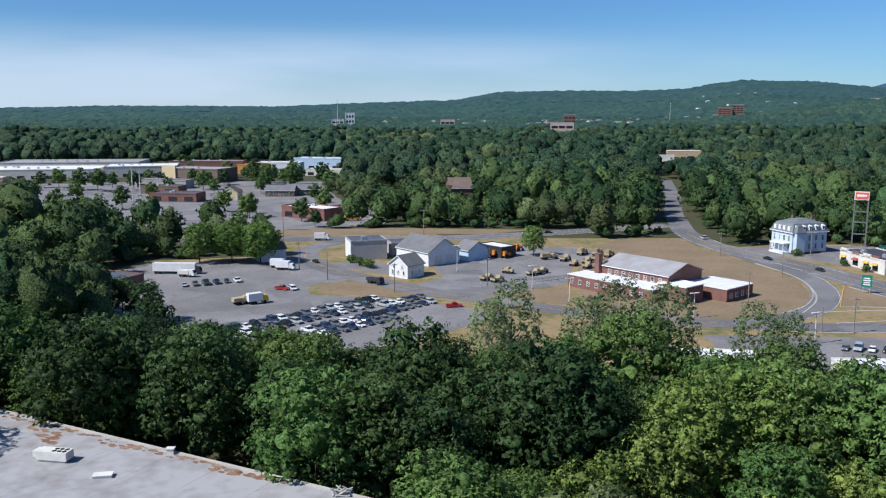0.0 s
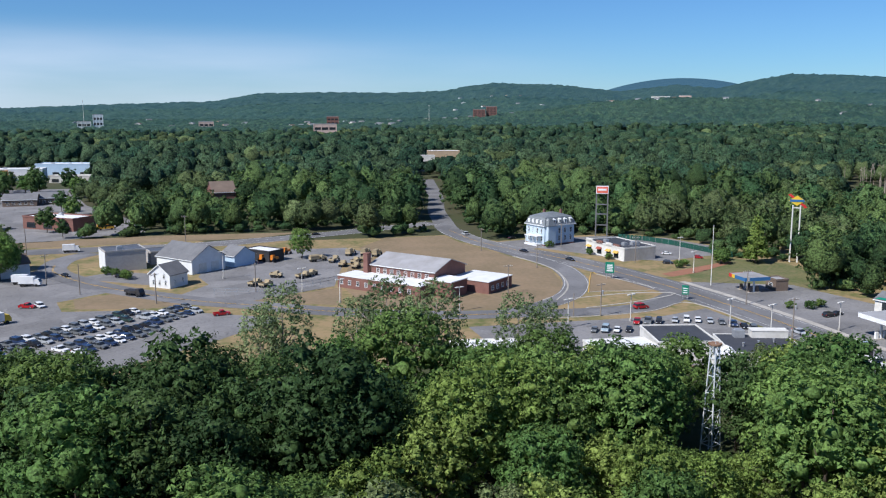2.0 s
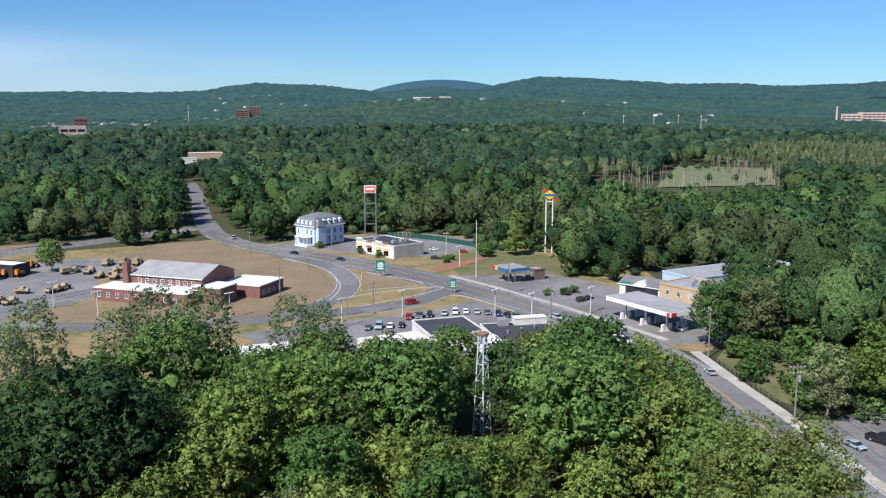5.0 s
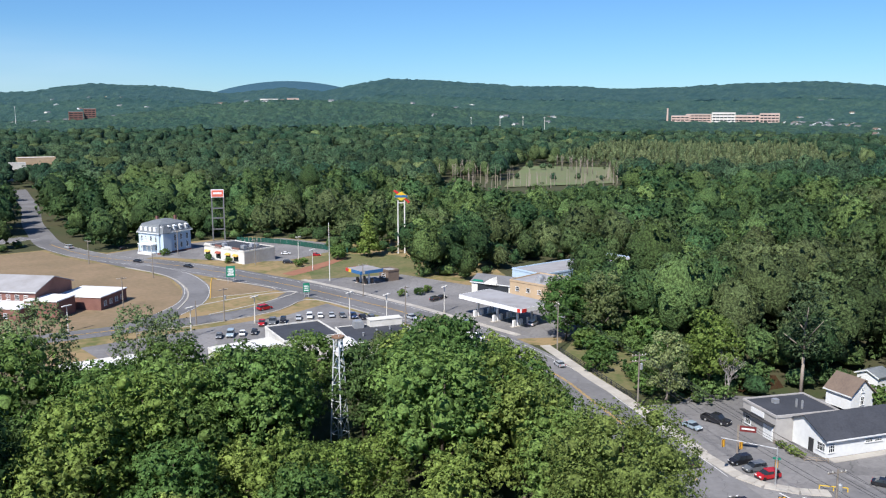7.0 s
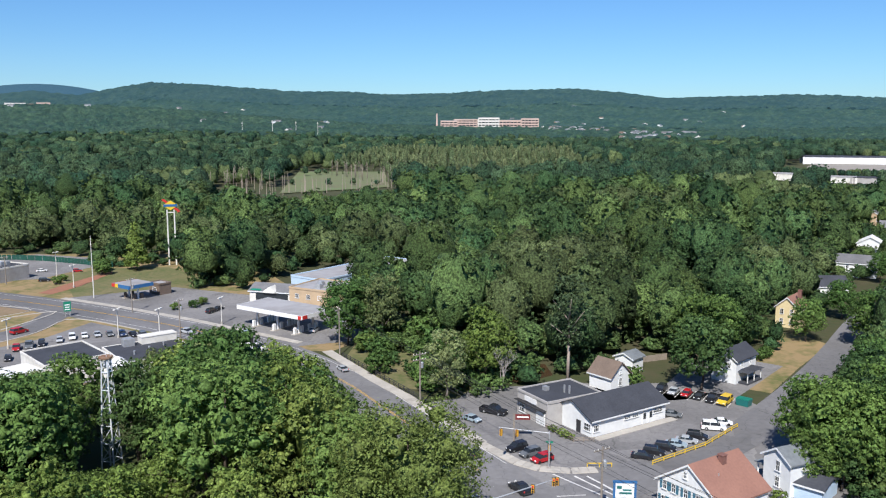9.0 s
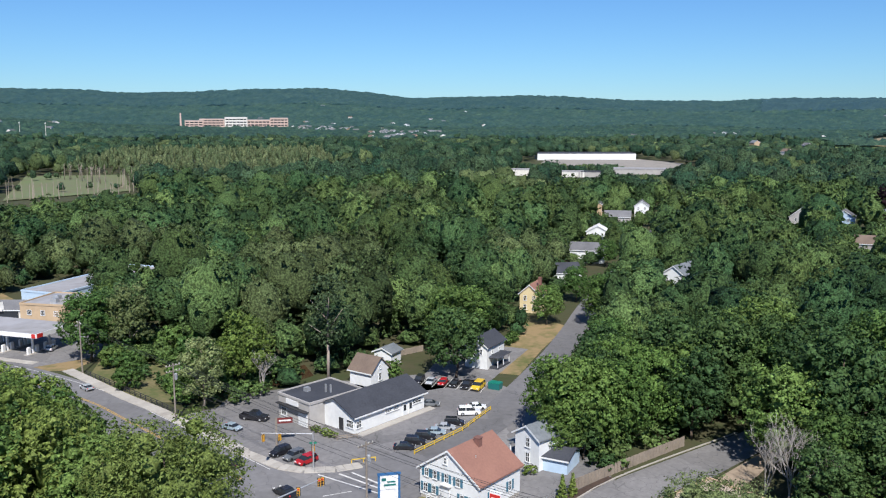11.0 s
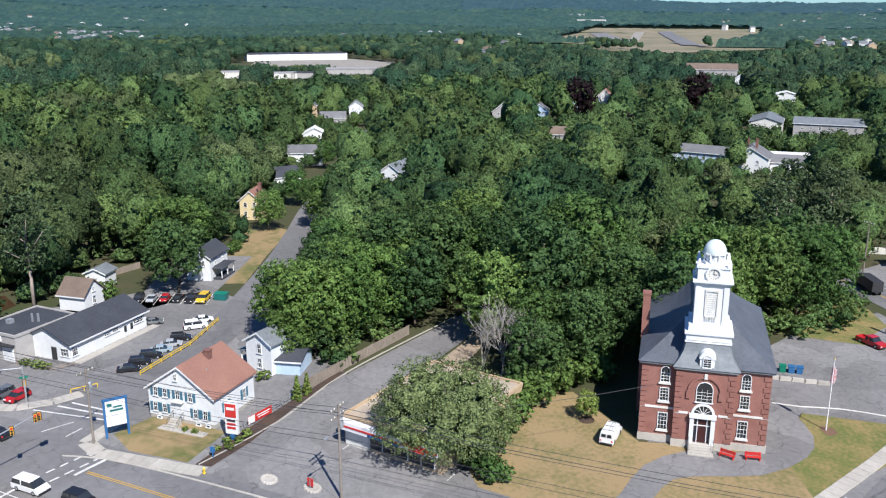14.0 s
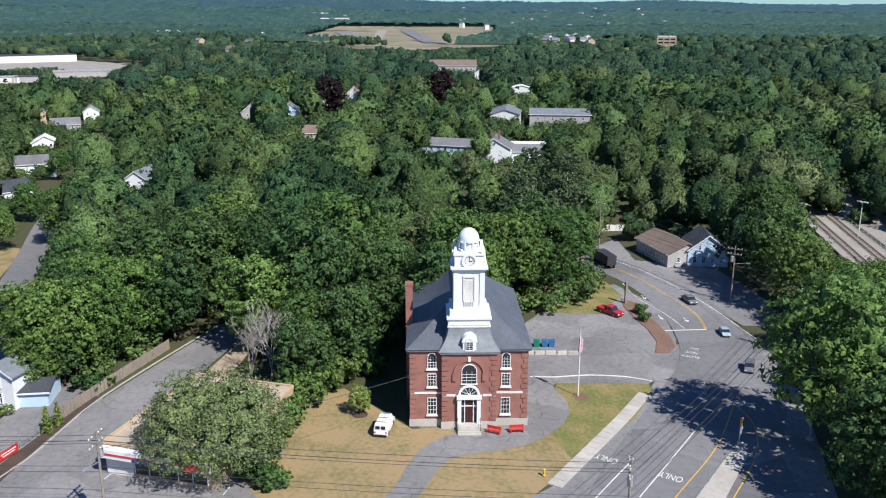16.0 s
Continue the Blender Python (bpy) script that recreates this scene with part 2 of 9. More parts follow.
RAIL_STEEL = mat("rail_steel", (0.17, 0.115, 0.085), (0.12, 0.085, 0.065), 0.7, metal=0.4)


def paint(name, c, rough=0.35):
    return mat(name, c, tuple(v * 0.85 for v in c), rough, 3.0, 0.5, spec=0.5)


P_RED, P_BLUE, P_GREEN = paint("red_paint", (0.55, 0.035, 0.03)), paint("blue_paint", (0.035, 0.14, 0.32)), paint("sign_green", (0.01, 0.20, 0.125))
P_YELLOW, P_SIGNAL, P_TEAL = paint("yellow_paint", (0.72, 0.48, 0.04)), paint("signal_yellow", (0.70, 0.36, 0.03)), paint("teal_paint", (0.015, 0.15, 0.14))
P_ORANGE, P_TAN = paint("orange_paint", (0.68, 0.22, 0.03)), paint("sand_paint", (0.45, 0.36, 0.22), 0.7)
P_WHITE = paint("white_enamel", (0.82, 0.82, 0.81))
CAR_PAINTS = [paint("car_" + n, c, 0.25) for n, c in (("white", (0.8, 0.8, 0.8)), ("black", (0.02, 0.02, 0.024)), ("silver", (0.42, 0.44, 0.46)),
              ("grey", (0.15, 0.16, 0.17)), ("navy", (0.03, 0.05, 0.11)), ("red", (0.45, 0.02, 0.025)), ("pale_blue", (0.34, 0.42, 0.47)), ("green", (0.04, 0.07, 0.06)))]
CAR_NAMES = ["white", "black", "silver", "dark grey", "navy blue", "red", "pale blue", "dark green"]


# ---------- mesh helpers ----------
class Geo:
    """Points and faces gathered for one mesh."""

    def __init__(self):
        self.v, self.f = [], []

    def add(self, verts, faces, m=None):
        k = len(self.v)
        self.v += [tuple(m @ Vector(p)) for p in verts] if m is not None else [tuple(p) for p in verts]
        self.f += [tuple(i + k for i in f) for f in faces]
        return self

    def box(self, x, y, z, sx, sy, sz, m=None, top=1.0, top_y=None):
        """A box on the base point (x, y, z); top: how far it tapers."""
        ty = top if top_y is None else top_y
        a, b = sx / 2, sy / 2
        v = [(x - a, y - b, z), (x + a, y - b, z), (x + a, y + b, z), (x - a, y + b, z),
             (x - a * top, y - b * ty, z + sz), (x + a * top, y - b * ty, z + sz), (x + a * top, y + b * ty, z + sz), (x - a * top, y + b * ty, z + sz)]
        return self.add(v, [(3, 2, 1, 0), (4, 5, 6, 7), (0, 1, 5, 4), (1, 2, 6, 5), (2, 3, 7, 6), (3, 0, 4, 7)], m)

    def prism(self, outline, z0, z1, m=None):
        """An upright prism over an outline (anticlockwise)."""
        n = len(outline)
        v = [(x, y, z0) for x, y in outline] + [(x, y, z1) for x, y in outline]
        return self.add(v, [tuple(range(n - 1, -1, -1)), tuple(range(n, 2 * n))] + [(i, (i + 1) % n, n + (i + 1) % n, n + i) for i in range(n)], m)

    def profile(self, outline, y0, y1, m=None):
        """A profile in x and z (anticlockwise seen from -y), drawn out along y."""
        n = len(outline)
        v = [(x, y0, z) for x, z in outline] + [(x, y1, z) for x, z in outline]
        return self.add(v, [tuple(range(n)), tuple(range(2 * n - 1, n - 1, -1))] + [((i + 1) % n, i, n + i, n + (i + 1) % n) for i in range(n)], m)

    def side(self, outline, x0, x1, m=None):
        """A profile in y and z, drawn out along x."""
        n = len(outline)
        v = [(x0, y, z) for y, z in outline] + [(x1, y, z) for y, z in outline]
        return self.add(v, [tuple(range(n - 1, -1, -1)), tuple(range(n, 2 * n))] + [(i, (i + 1) % n, n + (i + 1) % n, n + i) for i in range(n)], m)

    def rod(self, p, q, r, r2=None, n=8):
        p, q = Vector(p), Vector(q)
        r2 = r if r2 is None else r2
        t = (q - p).to_track_quat("Z", "Y").to_matrix()
        v = []
        for c, rad in ((p, r), (q, r2)):
            v += [c + t @ Vector((math.cos(2 * math.pi * i / n) * rad, math.sin(2 * math.pi * i / n) * rad, 0)) for i in range(n)]
        return self.add(v, [tuple(range(n - 1, -1, -1)), tuple(range(n, 2 * n))] + [(i, (i + 1) % n, n + (i + 1) % n, n + i) for i in range(n)])

    def turned(self, rings, x=0, y=0, n=16, m=None):
        """Rings (radius, z) turned about an upright axis."""
        v, f = [], []
        for r, z in rings:
            v += [(x + r * math.cos(2 * math.pi * i / n), y + r * math.sin(2 * math.pi * i / n), z) for i in range(n)]
        for k in range(len(rings) - 1):
            f += [(k * n + i, k * n + (i + 1) % n, (k + 1) * n + (i + 1) % n, (k + 1) * n + i) for i in range(n)]
        f += [tuple(range(n - 1, -1, -1)), tuple(range((len(rings) - 1) * n, len(rings) * n))]
        return self.add(v, f, m)

    def mesh(self, name, material, smooth=False):
        me = bpy.data.meshes.new(name)
        me.from_pydata(self.v, [], self.f)
        me.materials.append(material)
        if smooth:
            me.polygons.foreach_set("use_smooth", [True] * len(me.polygons))
        me.update()
        return me


def part(name, geo, material, parent=None, label="", m=None, smooth=False):
    ob = new(name, geo.mesh(name, material, smooth) if isinstance(geo, Geo) else geo)
    if parent is not None:
        ob.parent = parent
    if m is not None:
        ob.matrix_basis = m
    return tagged(ob, label)


def thing(name, m, label, category, group="", kind=""):
    ob = new(name)
    ob.matrix_basis = m
    return tagged(ob, label, category, group, kind)


def structure(name, geo, material, label, category):
    return tagged(part(name, geo, material), label, category, kind="structure")


def ribbon(points, z, thick=0.0, side_shift=0.0):
    """A strip along points (x, y, width)."""
    g = Geo()
    pts = smooth_line(points)
    rows = []
    for i, (x, y, w) in enumerate(pts):
        a, b = pts[max(i - 1, 0)], pts[min(i + 1, len(pts) - 1)]
        d = Vector((b[0] - a[0], b[1] - a[1])).normalized()
        nx, ny = -d.y, d.x
        x, y = x + nx * side_shift, y + ny * side_shift
        rows.append(((x + nx * w / 2, y + ny * w / 2), (x - nx * w / 2, y - ny * w / 2)))
    v = []
    for p, q in rows:
        v += [(*p, z), (*q, z)] + ([(*p, z - thick), (*q, z - thick)] if thick else [])
    k = 4 if thick else 2
    f = []
    for i in range(len(rows) - 1):
        a, b = i * k, (i + 1) * k
        f.append((a, a + 1, b + 1, b))
        if thick:
            f += [(a + 1, a + 3, b + 3, b + 1), (a + 2, a, b, b + 2)]
    if thick:
        e = (len(rows) - 1) * k
        f += [(0, 2, 3, 1), (e, e + 1, e + 3, e + 2)]
    return g.add(v, f)


def smooth_line(points, step=4.0):
    out = []
    p = [tuple(q) for q in points]
    for i in range(len(p) - 1):
        p0, p1, p2, p3 = p[max(i - 1, 0)], p[i], p[i + 1], p[min(i + 2, len(p) - 1)]
        n = max(2, int(math.hypot(p2[0] - p1[0], p2[1] - p1[1]) / step))
        for k in range(n):
            t = k / n
            out.append(tuple(0.5 * (2 * b + (c - a) * t + (2 * a - 5 * b + 4 * c - d) * t * t + (3 * b - a - 3 * c + d) * t ** 3) for a, b, c, d in zip(p0, p1, p2, p3)))
    out.append(p[-1])
    return out


def flat(points, z, thick=0.0):
    """A flat sheet, or a slab with edges, over an outline."""
    area = sum(a[0] * b[1] - b[0] * a[1] for a, b in zip(points, points[1:] + points[:1]))
    pts = points if area > 0 else points[::-1]
    if thick:
        return Geo().prism(pts, z - thick, z)
    return Geo().add([(x, y, z) for x, y in pts], [tuple(range(len(pts)))])


# ---------- terrain ----------
RIDGE = [(-40, -0.1), (-27, -0.05), (-20, 0.1), (-11, 0.05), (-3, 0.35), (1, 0.5), (3.5, 1.0), (8, 1.08), (12, 1.05), (15.5, 1.2), (19, 1.72), (23, 1.55), (27, 1.15), (30.5, 1.6), (33, 1.3),
         (37, 2.25), (41, 1.98), (45.8, 1.7), (51.7, 1.5), (53, 1.46), (58, 1.65), (63.5, 1.87), (67, 1.6), (69.6, 1.2), (73, 1.28), (77, 1.36), (81, 1.2), (86.7, 0.97), (90, 0.97), (93.7, 1.12), (99, 1.1), (107, 0.75), (117, 0.68), (121.5, 0.83), (127, 0.5), (133, 0.5), (150, 0.5)]


def ridge_at(az):
    return float(np.interp(az, [a for a, _ in RIDGE], [e for _, e in RIDGE]))


def step01(a, b, x):
    t = min(max((x - a) / (b - a), 0), 1)
    return t * t * (3 - 2 * t)


def ground_z(x, y):
    r = math.hypot(x, y)
    if r < 450:
        return 0.0
    az = math.degrees(math.atan2(x, y))
    if az < -90:
        az += 360
    z = 7 * step01(600, 2600, r)
    z += 7 * step01(600, 1500, r) * noise.noise((x / 420, y / 420, 0))
    if 92 < az < 120:
        z *= 1 - step01(92, 97, az) * (1 - step01(113, 120, az))
    hx, hy = 2050 * math.sin(radians(31)), 2050 * math.cos(radians(31))
    across, along = (x - hx) * math.cos(radians(31)) - (y - hy) * math.sin(radians(31)), (x - hx) * math.sin(radians(31)) + (y - hy) * math.cos(radians(31))
    z += 56 * math.exp(-(across / (420 if across > 0 else 300)) ** 2 / 2 - (along / 330) ** 2 / 2)
    top = H + 4450 * math.tan(radians(ridge_at(az))) - 14
    z += (top - z) * step01(2350, 4450, r) * (0.94 + 0.06 * noise.noise((x / 300, y / 300, 3)))
    return z - 60 * step01(4500, 4900, r)


def build_ground():
    g = Geo()
    radii = [0, 40, 80, 120, 160, 200, 260, 320, 400, 460, 540, 640, 760, 900, 1060, 1240, 1440, 1660, 1900, 2150, 2400, 2650, 2900, 3150, 3400, 3650, 3900, 4150, 4400, 4560, 4720, 4900]
    n = 240
    verts = [(0, 0, 0)]
    for r in radii[1:]:
        for i in range(n):
            a = 2 * math.pi * i / n
            x, y = r * math.sin(a), r * math.cos(a)
            verts.append((x, y, ground_z(x, y)))
    faces = [(0, 1 + (i + 1) % n, 1 + i) for i in range(n)]
    for k in range(len(radii) - 2):
        for i in range(n):
            a, b = 1 + k * n + i, 1 + k * n + (i + 1) % n
            faces.append((a, b, b + n, a + n))
    g.add(verts, faces)
    return tagged(part("ground", g, FLOOR, smooth=True), "dark green woodland floor that rises to far hills", "ground", kind="structure")


build_ground()


def draped(name, pts, lift, material, label, category, step=25):
    """A sheet that follows the ground inside an outline."""
    xs, ys = [p[0] for p in pts], [p[1] for p in pts]
    g = Geo()
    n = 12
    # rows run between the first two and the last two corners
    a, b, c, d = [Vector(p) for p in pts]
    v = []
    for i in range(n + 1):
        for j in range(n + 1):
            p = a.lerp(b, i / n).lerp(d.lerp(c, i / n), j / n)
            v.append((p.x, p.y, ground_z(p.x, p.y) + lift))
    g.add(v, [(i * (n + 1) + j, (i + 1) * (n + 1) + j, (i + 1) * (n + 1) + j + 1, i * (n + 1) + j + 1) for i in range(n) for j in range(n)])
    structure(name, g, material, label, category)


MARSH_AT = [(415, 418), (500, 390), (640, 505), (595, 572)]
AIRFIELD = [(1722, -222), (2268, -358), (2700, -500), (2580, -960), (2031, -760), (1474, -505), (1290, -325)]
structure("pond", flat([(143, 80), (146, 87), (154, 88), (158, 82), (152, 77)], 0.03), mat("brown_water", (0.07, 0.04, 0.022), (0.05, 0.03, 0.018), 0.15, 0.3, 0.1), "small brown muddy pond under trees", "pond")
draped("marsh", MARSH_AT, 0.6, MARSH, "pale green open marsh between woods", "marsh")
AIR_GRASS = mat("airfield_grass", (0.27, 0.22, 0.15), (0.15, 0.15, 0.085), 0.95, 0.03, 0.007, lo=0.40, hi=0.62)
STORE_LOT = [(889, 185), (1000, 195), (1035, 97), (954, 50), (907, 32), (800, 52), (790, 80), (870, 105)]
for quad in ([(889, 185), (1000, 195), (1035, 97), (870, 105)], [(870, 105), (1035, 97), (954, 40), (800, 52)]):
    draped("pavement", quad, 0.7, GRAVEL, "pale lot before a long warehouse", "lot")
for quad in ([(1180, -288), (1722, -160), (1760, -725), (1365, -575)], [(1722, -160), (2830, -435), (2700, -1060), (1760, -725)]):
    draped("airfield", quad, 0.8, AIR_GRASS, "wide dry grass airfield", "field")
draped("runway", [(1700, -338), (2420, -430), (2430, -480), (1640, -372)], 2.2, ASPHALT, "grey airport runway", "runway")
draped("runway", [(1480, -420), (2500, -640), (2500, -680), (1470, -450)], 2.2, ASPHALT_ROAD, "narrow grey taxiway", "runway")

draped("runway", [(1500, -330), (2450, -560), (2455, -590), (1490, -345)], 2.2, GRAVEL, "pale gravel strip across an airfield", "runway")
draped("runway", [(1420, -440), (1640, -440), (1640, -460), (1420, -455)], 2.3, ASPHALT_ROAD, "short grey taxiway", "runway")
draped("runway", [(1560, -560), (1800, -620), (1800, -690), (1570, -610)], 2.3, ASPHALT, "grey airport apron", "runway")
draped("grass_field", [(1560, -240), (1722, -195), (1900, -270), (1700, -300)], 2.0, LAWN, "greener grass at an airfield's edge", "grass")

# ---------- roads and lots ----------
MAIN = [(160, 620, 9), (134, 500, 9), (116, 431, 9), (108, 392, 9.5), (101.5, 355, 10), (103, 325, 11), (109, 302, 12), (117, 285, 13), (124, 262, 14), (130, 232, 14), (133.5, 205, 14), (135.5, 172, 14),
        (133.5, 141, 13), (125.7, 112, 12), (117, 93, 11.5), (103, 64.2, 11.5), (91.3, 40.7, 12), (83.3, 24.6, 12), (72, 2, 12), (56, -30, 12), (36, -72, 12)]
SIDE = [(-40, 332, 9), (-47, 322, 9), (-49.5, 309, 9), (-47, 294, 9), (-32, 269, 9), (-7, 243, 9), (13, 229.5, 9), (32, 217, 9), (55, 207, 9), (80, 202, 8.5), (98, 199.5, 8), (114, 202, 8), (130, 214, 8)]
ARC = [(72, 203, 7), (88, 211, 7), (99, 221, 7.5), (108, 237.5, 8), (112.5, 257, 8), (112, 270, 8), (109, 286, 8), (105, 304, 7)]
HIGHWAY = [(-118, 337, 13), (-66, 340, 13), (-17, 340, 13), (12, 345, 13), (50, 358, 12), (82, 372, 11), (101, 380, 10)]
STREET = [(95, 52, 8), (107, 46, 9), (116, 43.5, 9), (129, 38.5, 8), (143, 35.5, 7.5), (176, 33.5, 6.5), (205, 33, 6.5), (247, 33.5, 6), (345, 30.5, 6), (430, 26, 6), (520, 18, 6)]
ROAD_C = [(56, -34, 18), (66, -43, 18), (79, -55, 18), (92, -68, 17), (104, -78, 15), (118, -83.5, 12), (136.5, -87, 9.5), (154, -86.5, 9), (176, -80, 9), (205, -72, 8), (260, -66, 8)]
LOTS = [  # outline, material, label
    ([(-115, 236), (-98, 287), (-60, 290), (-53, 300), (-40, 285), (-34, 268), (-28, 258), (-40, 248), (-37, 236), (-16, 232), (0, 224), (18, 214), (0, 195), (-20, 178), (-50, 184), (-80, 210)], ASPHALT, "worn grey asphalt of a parking lot"),
    ([(-10, 246), (8, 234), (36, 250), (44, 285), (60, 300), (50, 320), (22, 322), (8, 322), (0, 296), (-3, 275), (0, 262)], ASPHALT, "grey asphalt yard beside a barn"),
    ([(-40, 283), (-12, 262), (-14, 282), (-28, 292)], ASPHALT, "small asphalt forecourt"),
    ([(104, 316), (112, 296), (121, 300), (140, 270), (152, 262), (175, 268), (188, 282), (180, 310), (160, 322), (128, 322)], ASPHALT, "asphalt lot round a restaurant"),
    ([(139, 228), (141, 180), (143, 150), (138, 136), (150, 128), (168, 140), (178, 165), (172, 190), (168, 215)], ASPHALT, "pale asphalt forecourt of filling stations"),
    ([(60, 193), (110, 190), (126, 195), (127, 165), (124, 140), (96, 150), (60, 165)], ASPHALT, "asphalt lot in front of a low building"),
    ([(124, 84), (133, 78), (146, 68), (150, 52), (160, 42), (185, 40), (186, 51), (176, 57), (160, 56), (150, 70), (136, 86)], ASPHALT, "worn grey asphalt of a corner parking lot"),
    ([(109, 55), (124, 84), (150, 66), (160, 44), (143, 39), (128, 43), (116, 48)], ASPHALT, "worn asphalt forecourt of a shop"),
    ([(84.4, 16.7), (91.4, 27.5), (104.6, 20), (120.7, 12.2), (147, -6), (141, -9.5), (116, 4.5), (104.5, 10.8), (98.5, 12), (90, -1), (82, -14), (70, -10), (76, 4)], ASPHALT, "cracked asphalt lot beside a store"),
    ([(99, -41), (105.8, -49.9), (101.5, -62.5), (106, -70), (116, -76), (131, -82), (146, -80.5), (140, -66), (126, -50), (112, -40), (102, -37)], ASPHALT, "worn asphalt yard beside a brick hall"),
    # dark asphalt sheet painted in for tree shade on the ground
    ([(118, -90.5), (140, -91), (136, -99), (152, -103), (149, -106), (128, -103), (116, -97)], ASPHALT_ROAD, "road verge coloured dark to stand in for shade"),
    ([(140, -91), (152, -90), (162, -86), (172, -89), (178, -98), (160, -93), (152, -103), (136, -99)], ASPHALT, "shaded asphalt forecourt of a roadside house"),
    ([(113, 5), (141, -9.7), (143.5, -12.5), (128, -7), (112, 0.5)], TAN_GRAVEL, "tan gravel strip beside a lane"),
    ([(106.5, 26.5), (112, 31), (121, 27.5), (119, 18), (110, 21.5)], ASPHALT, "asphalt drive behind a house"),
    ([(66, 72), (80, 62), (86, 54.5), (74, 40), (58, 52)], ASPHALT, "dark asphalt corner lot"),
]
FIELDS = [
    ([(40, 222), (60, 211), (78, 207), (90, 216), (98, 225), (103.5, 238), (108, 257), (106.5, 272), (103, 290), (97, 315), (94, 340), (70, 340), (55, 318), (62, 300), (46, 284), (38, 250)], DRY_GRASS, "dry brown grass of a sloping field"),
    ([(12, 236), (34, 224), (38, 248), (20, 240)], DRY_GRASS, "dry bare grass strip"),
    ([(-34, 238), (-16, 234), (-6, 236), (-26, 256), (-36, 250)], DRY_GRASS, "dry grass verge"),
    ([(-62, 330), (-52, 322), (-54, 304), (-66, 312)], LAWN, "patchy grass verge"),
    ([(-70, 350), (20, 354), (40, 366), (-20, 372), (-72, 366)], DRY_GRASS, "dry grass bank beside a highway"),
    ([(-25, 268), (-9, 254), (2, 262), (-3, 271), (-18, 275)], LAWN, "lawn round a small white house"),
    ([(118.9, 246.2), (118.2, 248.4), (104.6, 221.3), (108.3, 221.9), (125.1, 220.6), (121.7, 237.6)], DRY_GRASS, "dry grass traffic island"),
    ([(90, 209), (100, 207), (118, 209), (127, 214), (117, 216), (100, 214)], LAWN, "long grass traffic island"),
    ([(66, 198), (95, 193.5), (112, 195), (121, 200), (112, 197.5), (96, 196), (78, 199)], LAWN, "patchy grass verge"),
    ([(141, 226), (160, 208), (168, 204), (184, 222), (190, 246), (176, 262), (160, 262)], GREEN, "rough green and brown grass"),
    ([(96.5, 37.5), (93.5, 29.5), (101.5, 26.6), (106, 37.4), (101, 41)], LAWN, "patchy lawn in front of a white house"),
    ([(75, -24), (84, -6), (92, -4), (101, -8), (113, -12), (113, -20), (98, -26), (96, -42), (92, -42.5), (84.0, -42.4), (77.6, -33.4)], HALL_LAWN, "patchy half-dry lawn round a brick hall"),
    ([(96, -42), (100, -46), (106, -49.9), (101.6, -62.6), (99.0, -61.7), (92.2, -55.0), (84.0, -42.4), (92, -42.5)], VERGE_LAWN, "green and yellow lawn strip beside a sidewalk"),
    ([(96, -42), (98, -27), (103, -30), (103, -38), (102, -37), (99, -41), (105.8, -49.9), (100, -46)], ASPHALT, "asphalt strip beside a brick hall"),
    ([(165, 37.5), (165, 45), (181, 46), (200, 45), (211, 49), (216, 44), (209, 35.5), (185, 37)], LAWN, "dry front lawn beside a street"),
    ([(127, 100), (134, 118), (152, 128), (164, 118), (150, 88), (133, 83)], GREEN, "green overgrown bank"),
    ([(131, -58), (134.5, -70), (137, -77.5), (154.5, -80), (150, -72), (138, -60)], GREEN, "weedy green verge"),
    ([(-190, 356), (-60, 366), (-25, 385), (-30, 420), (-62, 500), (-75, 560), (-60, 640), (-110, 760), (-340, 760), (-520, 690), (-560, 420), (-420, 356)], ASPHALT, "wide grey asphalt of a shopping district"),
]
BASES = [([(60, 76), (84, 64), (100, 72), (124, 88), (150, 72), (160, 42), (150, 30), (118, 12), (92, -5), (84, -12), (74, -24), (80, -38), (98, -60), (114, -75), (100, -86), (60, -62), (30, -62), (30, 30)], ASPHALT, "worn asphalt round a crossing"),
         ([(-118, 234), (-102, 290), (-62, 300), (-66, 332), (-120, 345), (-60, 372), (-12, 362), (0, 349), (46, 342), (97, 342), (112, 320), (128, 326), (170, 326), (195, 290), (222, 268), (205, 215), (185, 180), (182, 150), (160, 128),
           (140, 126), (128, 150), (122, 150), (60, 150), (40, 165), (-30, 168), (-52, 182), (-84, 208)], LAWN, "patchy half-dry grass")]
for pts, material, label in BASES:
    structure("open_ground", flat(pts, 0.012), material, label, "ground")
for pts, material, label in LOTS:
    structure("pavement", flat(pts, 0.03), material, label, "parking lot")
for pts, material, label in FIELDS:
    structure("grass_field" if material is not ASPHALT else "pavement", flat(pts, 0.022), material, label, "grass" if material is not ASPHALT else "asphalt")
for i, (line, label) in enumerate(((MAIN, "grey asphalt main road"), (SIDE, "grey asphalt side road"), (ARC, "grey asphalt slip road"), (HIGHWAY, "grey asphalt highway"), (STREET, "narrow grey asphalt street"), (ROAD_C, "curved grey asphalt road"))):
    structure("road", ribbon(line, 0.045 + 0.005 * i), ASPHALT_ROAD, label, "road")

# ---------- building helpers ----------
SPOTS = []
VIEWS = []
PANE_CACHE = {}


def spot(x, y, r):
    SPOTS.append((x, y, r))


